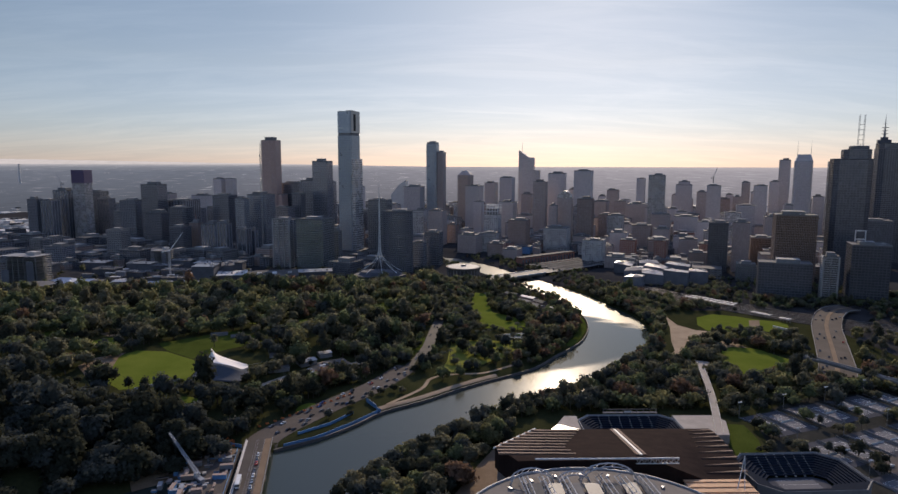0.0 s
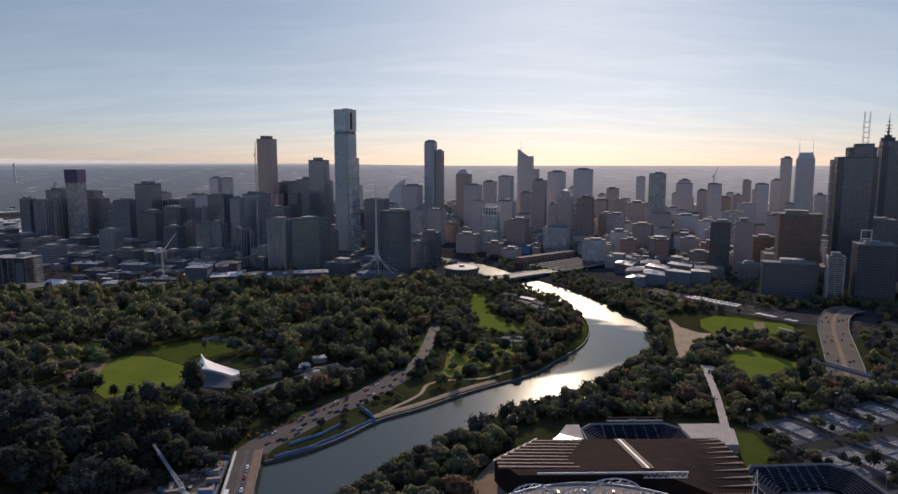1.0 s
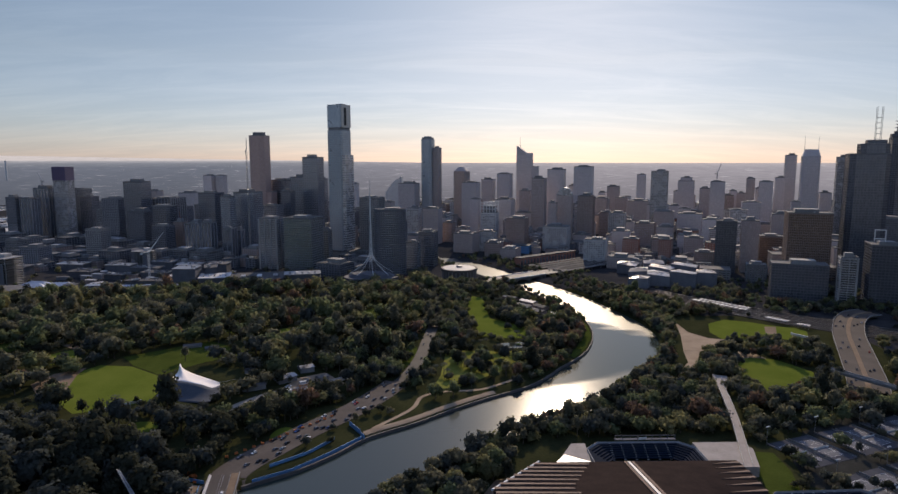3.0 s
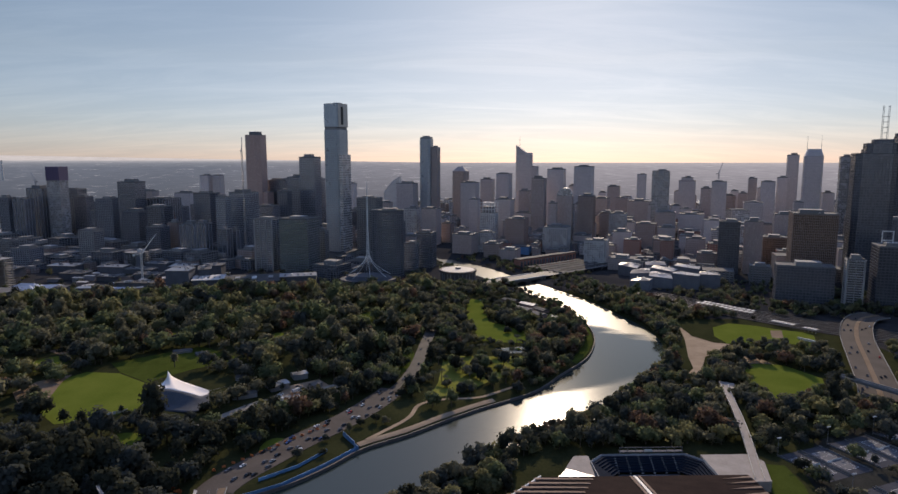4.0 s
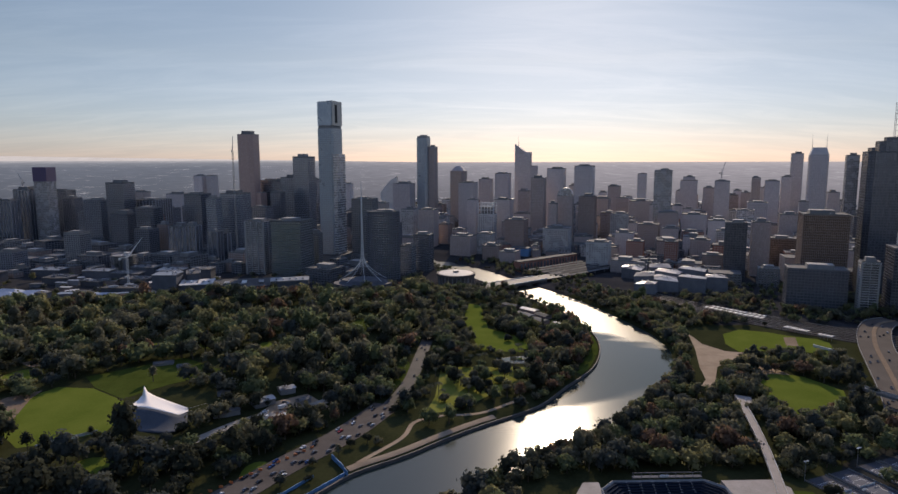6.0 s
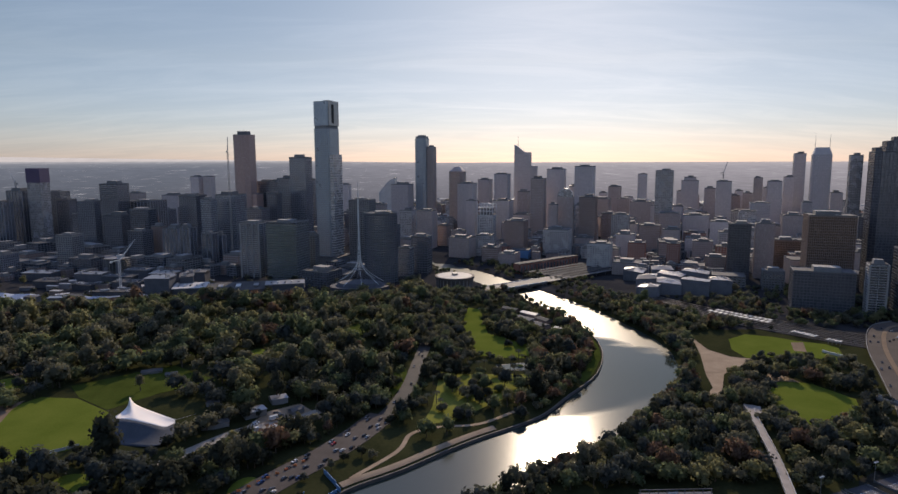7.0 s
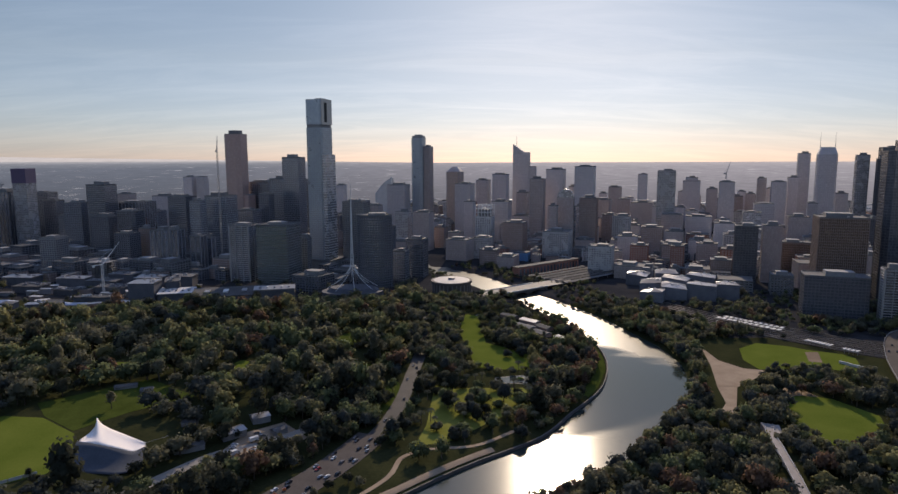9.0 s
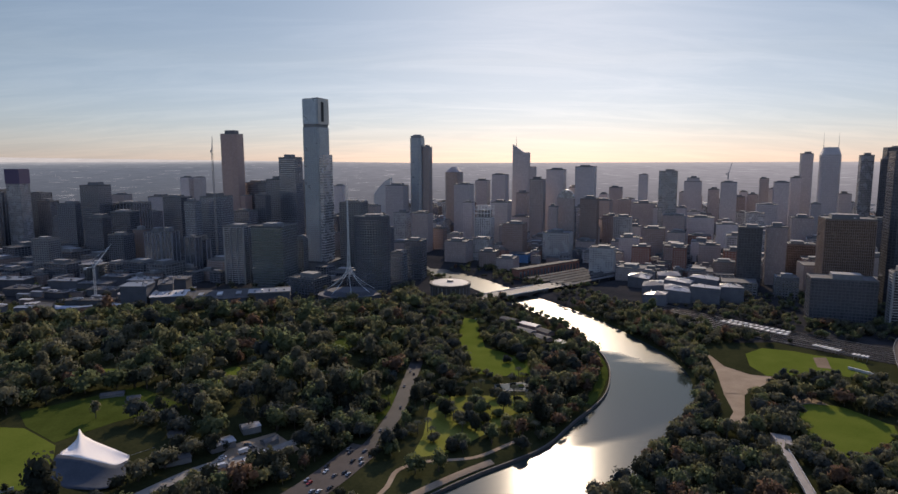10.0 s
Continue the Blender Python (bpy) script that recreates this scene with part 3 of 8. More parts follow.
def drape(name, poly, mat, label, category, lift=0.12, rings=10, kind="structure"):
    """A surface laid over the ground inside an outline that its middle can see."""
    poly = ccw(poly)
    edge = []
    for a, b in zip(poly, poly[1:] + poly[:1]):
        n = max(1, int(math.dist(a, b) / 5))
        edge += [(a[0] + (b[0] - a[0]) * k / n, a[1] + (b[1] - a[1]) * k / n) for k in range(n)]
    cx, cy = sum(p[0] for p in edge) / len(edge), sum(p[1] for p in edge) / len(edge)
    pts = np.array([[(cx + (x - cx) * k / rings, cy + (y - cy) * k / rings) for x, y in edge] for k in range(1, rings + 1)])
    z = ground_np(pts[..., 0].ravel(), pts[..., 1].ravel()).reshape(pts.shape[:2]) + lift
    rows = [[(*pts[i, j], z[i, j]) for j in range(len(edge))] for i in range(rings)]
    rows.append([(x, y, zz - lift - 0.5) for x, y, zz in rows[-1]])
    g = Geo().sheet(rows, True)
    g.add([(cx, cy, ground_z(cx, cy) + lift)] + rows[0], [(0, i + 1, (i + 1) % len(edge) + 1) for i in range(len(edge))])
    return solid(name, g, mat, label, category, kind=kind)


def ribbon(name, line, width, mat, label, category, lift=0.2, level=None, thick=0.5, kind="structure"):
    """A strip along a line, laid over the ground or at its own level, with thickness."""
    P = [Vector(p) for p in line]
    rows = []
    for i, p in enumerate(P):
        d = (P[min(i + 1, len(P) - 1)] - P[max(i - 1, 0)]).normalized()
        s = Vector((d.y, -d.x))
        z = level(i / (len(P) - 1)) if callable(level) else level
        row = []
        for k, low in ((-1, 1), (-1, 0), (-0.33, 0), (0.33, 0), (1, 0), (1, 1)):
            q = p + s * width / 2 * k
            zz = (ground_z(q.x, q.y) + lift if z is None else z) - low * thick
            row.append((q.x, q.y, zz))
        rows.append(row)
    g = Geo().sheet([r[::-1] for r in rows])
    return solid(name, g, mat, label, category, kind=kind)


drape("lawn", LAWN_BOWL, M_LAWN, "bright mown green lawn of the music bowl", "lawn")
# darker green grass, with tree shade on the slope put into its colour
drape("lawn", SLOPE, M_DARKGRASS, "sloping darker grass beside the white canopy", "lawn")
drape("lawn", LAWN_EAST, M_LAWN, "oval bright green lawn ringed by trees", "lawn")
drape("lawn", LAWN_NORTH, M_LAWN, "green lawn terrace with a gravel path", "lawn")
drape("worn_patch", [(380, 749), (393, 749), (377, 716), (367, 721)], M_DIRT, "worn brown patch in the lawn terrace", "lawn", 0.16, 4)
drape("plaza", [(286, 628), (300, 656), (316, 657), (321, 632), (306, 636)], M_GRAVEL, "sandy gravel apron at the lawn edge", "plaza", 0.16, 4)
drape("plaza", PLAZA, M_GRAVEL, "sandy gravel plaza beside the river trees", "plaza")
drape("plaza", PLAZA_SOUTH, M_GRAVEL, "sandy gravel path running down to the river", "plaza")
drape("yard", YARD, M_GRAVEL, "pale gravel works yard in the park", "yard", 0.15)
drape("lawn", GREEN_SIDE, M_DARKGRASS, "narrow green lawn beside the footbridge", "lawn", 0.2)
for k, glade in enumerate(GLADES):
    drape("lawn", glade, M_LAWN if k % 3 else M_DARKGRASS, "sunlit grass glade among park trees", "lawn", 0.15, 5)
drape("lawn", GRASS_A, M_LAWN, "sunlit green garden lawn", "lawn")
drape("lawn", GRASS_C, M_LAWN, "long green garden lawn below a round fountain", "lawn", 0.2)
drape("lawn", GRASS_B, M_DRYGRASS, "dry green garden grass near the river", "lawn")
ribbon("road", ALEXANDRA, 23, M_WORNROAD, "busy grey asphalt avenue along the river", "road", 0.25)
ribbon("road", LINLITHGOW, 11.5, M_ASPHALT, "grey asphalt road curving through the park", "road", 0.22)
ribbon("path", RIVER_PATH, 3.2, M_GRAVEL, "sandy riverside path", "path", 0.3)
ribbon("lawn", [(p[0] - 6.5, p[1] + (3.0 if p[1] < 700 else -1.0)) for p in BANK_L if p[0] > 130 and 640 < p[1] < 830], 8, M_DARKGRASS, "narrow grass strip along the river wall", "lawn", 0.2)
TOWPATH = [(p[0] - 4.2, p[1] + 4.2) for p in BANK_L if -48 < p[0] < 60 and 440 < p[1] < 560]
ribbon("path", TOWPATH, 4.5, M_GRAVEL, "sandy towpath along the river wall", "path", 0.35)

# ---- towers ----
def outset(poly, e):
    """A convex outline grown by e."""
    n, out = len(poly), []
    for i in range(n):
        a, b, c = Vector(poly[i - 1]), Vector(poly[i]), Vector(poly[(i + 1) % n])
        d1, d2 = (b - a).normalized(), (c - b).normalized()
        n1, n2 = Vector((d1.y, -d1.x)), Vector((d2.y, -d2.x))
        h = (n1 + n2)
        h = h / max(0.3, h.dot(n1))
        out.append((b.x + h.x * e, b.y + h.y * e))
    return out


def rect(w, d):
    return [(-w / 2, -d / 2), (w / 2, -d / 2), (w / 2, d / 2), (-w / 2, d / 2)]


def cut_rect(w, d, c):
    return [(-w / 2 + c, -d / 2), (w / 2 - c, -d / 2), (w / 2, -d / 2 + c), (w / 2, d / 2 - c), (w / 2 - c, d / 2), (-w / 2 + c, d / 2), (-w / 2, d / 2 - c), (-w / 2, -d / 2 + c)]


def oval(w, d, n=20):
    return [(w / 2 * math.cos(a), d / 2 * math.sin(a)) for a in np.linspace(0, 2 * math.pi, n, endpoint=False)]


STYLES = {
    # glass, frame, storey, band height, band reach, pier step, pier width, pier reach
    "dark": (M_GLASS_DARK, M_SLATE, 3.9, 0.9, 0.12, 4.5, 0.35, 0.2),
    "black": (M_GLASS_BLACK, M_SLATEBLACK, 3.8, 1.0, 0.15, 4.0, 0.6, 0.25),
    "blue": (M_GLASS_BLUE, M_GREYSTEEL, 3.9, 0.7, 0.1, 3.0, 0.25, 0.15),
    "green": (M_GLASS_GREEN, M_SLATE, 3.9, 0.9, 0.12, 3.0, 0.25, 0.15),
    "grey": (M_GLASS_GREY, M_CONC, 3.8, 1.1, 0.15, 4.0, 0.5, 0.25),
    "concrete": (M_GLASS_GREY, M_CONC, 3.6, 1.7, 0.35, 4.2, 1.4, 0.4),
    "darkconcrete": (M_GLASS_DARK, M_CONCDARK, 3.6, 1.6, 0.35, 4.2, 1.3, 0.4),
    "pale": (M_GLASS_GREY, M_CONCPALE, 3.6, 1.6, 0.3, 5.0, 1.6, 0.35),
    "brown": (M_GLASS_TAUPE, M_BROWN, 3.7, 1.5, 0.3, 3.6, 1.2, 0.4),
    "balcony": (M_GLASS_GREY, M_CONC, 3.1, 0.45, 1.3, 9.0, 0.5, 1.2),
    "balconydark": (M_GLASS_DARK, M_CONC, 3.1, 0.5, 1.2, 12.0, 0.5, 1.1),
    # the next two styles are paler to imitate haze in the distance
    "hazegrey": (M_GLASS_HAZE, M_PANELHAZE, 3.8, 0.9, 0.12, 4.0, 0.5, 0.2),
    "taupe": (M_GLASS_TAUPE, M_PANELTAUPE, 3.8, 1.0, 0.15, 4.0, 0.7, 0.25),
    "slate": (M_GLASS_DARK, M_SLATE, 3.6, 1.4, 0.3, 4.2, 1.2, 0.4),
    "ribbed": (M_GLASS_DARK, M_RIB, 3.6, 0.25, 0.1, 8.0, 0.9, 0.6),
    "brick": (M_GLASS_TAUPE, M_BRICKRED, 3.7, 1.6, 0.3, 3.8, 1.5, 0.4),
    "gold": (M_GLASS_BRONZE, M_BROWN, 3.8, 0.8, 0.12, 2.4, 0.7, 0.5),
}


def clad(parent, poly, z0, z1, style, name="wall"):
    """Wall of glass with storey bands and piers in front of it."""
    glass, frame_mat, storey, bh, reach, step, pw, pr = STYLES[style]
    part(name, Geo().prism(poly, z0, z1), glass, parent)
    g = Geo()
    o = outset(poly, reach)
    k = z0 + storey
    while k < z1 - 0.2:
        g.prism(o, k - bh, k)
        k += storey
    g.prism(o, z1 - bh, z1 + 0.02)
    n = len(poly)
    for i in range(n):
        a, b = Vector(poly[i]), Vector(poly[(i + 1) % n])
        m = max(1, round((b - a).length / step))
        ang = math.degrees(math.atan2(b.y - a.y, b.x - a.x))
        for j in range(m + (1 if n <= 8 else 0)):
            p = a.lerp(b, j / m)
            g.box(p.x, p.y, z0, pw, pr * 2, z1 - z0 + 0.04, ang)
    tagged(part("facade_frame", g, frame_mat, parent), kind="stuff")


def roof_kit(parent, poly, z, rng, plant=True):
    """Roof slab, parapet and the plant rooms on it."""
    roof = part("roof", Geo().prism(outset(poly, 0.1), z, z + 0.5), M_ROOF, parent)
    outer, inner = outset(poly, 0.3), outset(poly, -0.2)
    ring = [[(x, y, h) for x, y in o] for o, h in ((inner, z + 0.5), (outer, z + 0.5), (outer, z + 1.6), (inner, z + 1.6), (inner, z + 0.5))]
    g = Geo().sheet(ring, True)
    part("parapet", g, M_CONCDARK, roof)
    if plant:
        xs, ys = [p[0] for p in poly], [p[1] for p in poly]
        w, d = max(xs) - min(xs), max(ys) - min(ys)
        cx, cy = (max(xs) + min(xs)) / 2, (max(ys) + min(ys)) / 2
        part("plant_room", Geo().box(cx + w * rng.uniform(-0.08, 0.08), cy, z + 0.5, w * rng.uniform(0.4, 0.6), d * rng.uniform(0.4, 0.6), rng.uniform(3, 6.5)), M_CONCDARK, roof)
        for _ in range(2 if z > 60 else 1 if w > 26 else 0):
            part("roof_unit", Geo().box(cx + w * rng.uniform(-0.4, 0.4), cy + d * rng.uniform(-0.4, 0.4), z + 0.5, rng.uniform(2, 5), rng.uniform(2, 5), rng.uniform(1.2, 2.8)), M_METAL, roof)


FOOT = []  # ground taken: x, y, radius


def tower(x, y, width, height, style, label, rot=-23.0, q=0.9, cut=0.0, podium=0.0, steps=(), plant=True, seed=0, shape=""):
    """A tower whose seen breadth is width; steps: (share of the height, share of the breadth) of upper setbacks."""
    c, s = abs(math.cos(radians(rot))), abs(math.sin(radians(rot)))
    w = width / (c + q * s)
    d = w * q
    rng = random.Random(int(abs(x * 7 + y * 13)) + seed)
    z = ground_z(x, y)
    ob = thing("office_tower" if style in ("dark", "black", "blue", "green", "grey", "gold") else "apartment_tower", pose(x, y + d / 2, z, 0, 0, rot), label, "tower", "city towers")
    FOOT.append((x, y + d / 2, max(w, d) * 0.72))
    outline = (lambda k: oval(w * k, d * k)) if shape == "oval" else (lambda k: cut_rect(w * k, d * k, cut * k) if cut else rect(w * k, d * k))
    levels = [(0.0, 1.0)] + list(steps) + [(1.0, 0)]
    height -= z + (4.0 if plant else 0.0)
    for i, ((h0, k), (h1, _)) in enumerate(zip(levels, levels[1:])):
        clad(ob, outline(k), h0 * height, h1 * height, style, "wall" if i == 0 else "upper_wall")
        roof_kit(ob, outline(k), h1 * height, rng, plant and h1 == 1.0)
    if podium:
        p = rect(w * 1.5, d * 1.4)
        part("podium", Geo().prism(p, 0, podium), M_CONCDARK, ob)
        part("podium_roof", Geo().prism(outset(p, 0.3), podium, podium + 0.8), M_ROOF, ob)
    return ob


# south bank, west of the parkland
purple = tower(-865, 1550, 35, 172, "grey", "tall slim grey residential tower with a dark purple crown", -8)
tower(-915, 1560, 43, 131, "ribbed", "unfinished concrete residential tower with scaffolding on top", -8)
tower(-881, 1645, 41, 125, "darkconcrete", "dark glass tower behind the apartment towers", -8)
tower(-948, 1500, 26, 113, "slate", "narrow dark concrete apartment tower", -8)
tower(-915, 1500, 32, 110, "ribbed", "dark apartment tower with pale upright ribs", -8)
tower(-633, 1412, 46, 150, "dark", "broad dark apartment tower with a plant storey", -12)
tower(-700, 1450, 46, 113, "slate", "dark apartment block with a flat roof", -12)
tower(-593, 1450, 71, 113, "ribbed", "wide dark apartment block with a flat roof", -12)
tower(-612, 1380, 42, 90, "slate", "grey apartment block with ribbed front", -12)
tower(-551, 1350, 46, 103, "dark", "dark glass tower with a rounded roofline", -12, cut=5)
# haze on this far group is painted as a paler facade
tower(-788, 2300, 39, 144, "hazegrey", "pale grey distant residential tower", -15)
tower(-747, 2300, 35, 144, "hazegrey", "pale distant tower beside its twin", -15)
tower(-649, 1750, 56, 110, "hazegrey", "grey slab block with flat roof", -15)
tower(-472, 1400, 47, 127, "dark", "dark glass residential tower", -15)
tower(-390, 1262, 24, 127, "blue", "slim blue glass apartment tower", -15)
tower(-365, 1300, 50, 133, "blue", "blue-grey glass apartment tower", -15)
tower(-348, 1530, 55, 150, "dark", "dark glass tower with a flat top", -15)
tower(-622, 1225, 34, 69, "darkconcrete", "plain concrete apartment block", -10)
tower(-276, 1130, 39, 97, "balconydark", "apartment tower with white balcony bands", -15)
tower(-267, 1470, 43, 202, "dark", "tall dark glass tower with stepped shoulder", -15)
tower(-301, 1492, 40, 158, "dark", "dark glass tower against a taller one", -15)
tower(-217, 1100, 60, 100, "green", "broad dark green glass office block", -15)
tower(-115, 1250, 45, 125, "darkconcrete", "dark brown office tower with ribbed front", -15)
tower(-63, 1700, 55, 136, "hazegrey", "broad dark glass office tower", -18)
tower(-43, 1500, 35, 87, "concrete", "pale grey office block with flat roof", -18)
tower(-32, 1120, 24, 57, "blue", "blue-grey glass apartment block by the river", -18)
tower(-7, 1150, 34, 71, "dark", "dark glass apartment block by the river", -18)
tower(-700, 1160, 40, 45, "slate", "low dark concrete apartment block", -10)
tower(-445, 1240, 36, 78, "ribbed", "dark apartment block with pale upright ribs", -15)
tower(-520, 1270, 36, 70, "slate", "dark glass mid-rise apartment block", -15)
tower(-410, 1210, 24, 82, "ribbed", "slim pale-ribbed apartment block", -15)
part("crown_cladding", Geo().prism(outset(rect(31.6, 28.4), 0.9), 140, 171.5), plain("dark_purple_cladding", (0.1, 0.07, 0.14), 0.5), purple, "dark purple crown cladding")
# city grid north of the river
# far towers here are drawn paler than their own colour, as haze
tower(97, 1650, 48, 140, "hazegrey", "pale stone office tower with piers")
tower(162, 1900, 43, 141, "hazegrey", "grey distant glass office tower")
tower(205, 1850, 47, 158, "hazegrey", "grey glass office tower with flat top")
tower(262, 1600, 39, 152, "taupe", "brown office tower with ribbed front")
tower(315, 1650, 51, 173, "hazegrey", "dark square glass office tower")
tower(373, 1600, 54, 180, "hazegrey", "tall dark office tower with lighter top storey")
tower(344, 1450, 42, 117, "brown", "brown brick office tower")
tower(302, 1190, 48, 52, "concrete", "grey concrete office building beside the rail yard")
tower(261, 1350, 62, 59, "concrete", "mid-rise concrete office block")
tower(777, 2400, 39, 145, "hazegrey", "distant grey glass office tower")
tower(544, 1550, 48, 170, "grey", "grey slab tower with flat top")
tower(770, 1950, 60, 144, "hazegrey", "grey glass tower with stepped top", steps=[(0.93, 0.7)])
tower(752, 1700, 45, 140, "hazegrey", "concrete tower under construction with a crane")
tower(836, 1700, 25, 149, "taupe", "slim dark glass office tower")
tower(848, 1640, 39, 142, "hazegrey", "grey glass tower with setback")
tower(903, 1680, 28, 151, "hazegrey", "slim dark glass tower")
tower(947, 1712, 33, 209, "hazegrey", "tall slim grey office tower")
tower(1008, 1650, 33, 113, "hazegrey", "pale concrete mid-rise office tower")
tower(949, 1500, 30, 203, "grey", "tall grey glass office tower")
tower(569, 970, 73, 117, "gold", "bronze glass office tower with gold reflections")
tower(498, 1095, 40, 94, "black", "dark glass office block")
tower(540, 1100, 34, 94, "taupe", "taupe concrete office block joined to a dark one")
tower(503, 882, 76, 55, "black", "low dark glass building with a flat roof by the railway", q=0.5)
tower(598, 840, 58, 86, "black", "dark glass hotel tower with a white frame on its roof")
tower(463, 1400, 51, 61, "brown", "brown brick mid-rise office block")
tower(430, 1500, 45, 75, "concrete", "grey concrete mid-rise office block")
tower(600, 1380, 48, 70, "hazegrey", "pale concrete mid-rise office block")
tower(690, 1450, 45, 85, "grey", "grey concrete mid-rise office block")
tower(560, 1260, 42, 62, "concrete", "bare concrete mid-rise office block")
tower(440, 1230, 46, 48, "brown", "brown brick mid-rise apartment block")
# the second rank between and below the taller towers
tower(-846, 1620, 34, 108, "slate", "dark flat-roofed apartment tower behind taller ones", -8)
tower(-757, 1780, 39, 114, "taupe", "tan slab block beyond the apartment towers", -12)
tower(-501, 1310, 23, 75, "brown", "unfinished block wrapped in rusty scaffolding", -12)
tower(-366, 1190, 23, 74, "ribbed", "slim pale-ribbed apartment block on the south bank", -15)
tower(-356, 1220, 14, 68, "ribbed", "narrow pale-edged apartment block", -15)
tower(-335, 1370, 42, 102, "dark", "dark glass apartment tower with a flat roof", -15)
tower(-312, 1420, 26, 130, "slate", "dark concrete tower among glass towers", -15)
tower(-263, 1580, 20, 152, "dark", "narrow dark glass tower beside the tallest skyscraper", -15)
tower(-192, 1180, 21, 71, "darkconcrete", "dark mid-rise block below the tallest skyscraper", -15)
tower(-257, 2100, 32, 122, "hazegrey", "pale distant slab tower on the plain", -15)
tower(-109, 1560, 34, 97, "taupe", "taupe office block behind the curved tower", -18)
tower(-65, 1380, 21, 69, "slate", "dark mid-rise block near the river", -18)
tower(0, 1460, 43, 89, "taupe", "taupe office block below the joined towers", -20)
tower(37, 1500, 27, 53, "brown", "brown office block with a flat roof", -23)
tower(66, 1420, 32, 51, "taupe", "taupe mid-rise office block near the station", -23)
tower(102, 1560, 27, 104, "hazegrey", "grey office tower beside the open-framed block", -23)
tower(177, 1580, 49, 102, "hazegrey", "broad grey office tower with a flat roof", -23)
tower(180, 1370, 49, 75, "brown", "brown brick office block catching sun on its roof edge", -23)
tower(249, 1740, 36, 115, "taupe", "taupe office tower below the slanted tower", -23)
tower(264, 1430, 22, 103, "taupe", "taupe office tower with flat roof near the station", -23)
tower(370, 1720, 24, 129, "hazegrey", "narrow grey office tower between larger ones", -23)
tower(538, 2050, 30, 95, "hazegrey", "distant grey office tower", -23)
tower(549, 1960, 43, 118, "taupe", "distant taupe office tower with plant rooms", -23)
tower(570, 1900, 33, 91, "hazegrey", "distant grey tower with a flat roof", -23)
tower(551, 1720, 66, 89, "taupe", "broad taupe office tower below a stepped one", -23)
tower(438, 1620, 42, 68, "brown", "brown office block on the street grid", -23)
tower(384, 1310, 43, 54, "hazegrey", "light grey office block with stepped terraces", -23)
tower(379, 1230, 36, 48, "brick", "red brick block with a painted front", -23)
tower(534, 1480, 54, 79, "taupe", "taupe office tower below the slab tower", -23)
tower(420, 1170, 24, 54, "brick", "narrow red brick building by the square", -23)
tower(766, 2020, 28, 101, "hazegrey", "grey shoulder tower beside a stepped one", -23)
tower(620, 1540, 70, 69, "hazegrey", "wide grey office block on the street grid", -23)
tower(777, 1840, 35, 117, "taupe", "taupe tower behind the unfinished one", -23)
tower(508, 1250, 44, 47, "taupe", "taupe mid-rise office block with roof plant", -23)
tower(482, 1140, 39, 35, "brown", "brown block with sunlit orange screens", -23)
tower(867, 1860, 26, 109, "hazegrey", "distant grey tower beside the unfinished one", -23)
tower(872, 1820, 29, 104, "taupe", "distant taupe tower with flat roof", -23)
tower(775, 1560, 53, 95, "hazegrey", "grey office tower with striped front", -23)
tower(890, 1760, 22, 121, "hazegrey", "slim grey tower beside a setback tower", -23)
tower(610, 1150, 53, 61, "gold", "bronze colonnaded block with a pale flat roof", -23)
tower(767, 1410, 49, 79, "taupe", "taupe office block behind the bronze tower", -23)
tower(844, 1500, 24, 100, "hazegrey", "grey tower at the foot of the twin-mast tower", -23)
tower(553, 1150, 27, 32, "concrete", "grey concrete block on the street grid", -23)
tower(508, 1010, 35, 34, "darkconcrete", "low dark office block beside the bronze one", -23)
tower(976, 1560, 18, 84, "hazegrey", "narrow grey tower on the grid", -23)
tower(837, 1290, 36, 85, "black", "dark office tower beside the bronze one", -23)
tower(944, 1440, 18, 195, "black", "narrow dark tower under a roof crane", -23)
tower(543, 848, 24, 70, "balconydark", "dark apartment tower with pale balcony bands", -23)
tower(583, 1330, 25, 52, "concrete", "grey concrete mid-rise block with flat roof", -23)
tower(364, 1500, 34, 52, "taupe", "taupe office block behind the concrete one", -23)
tower(115, 1340, 38, 50, "concrete", "pale concrete block by the station", -20)
tower(121, 1270, 38, 36, "brown", "brown block with a sunlit roof by the station", -20)


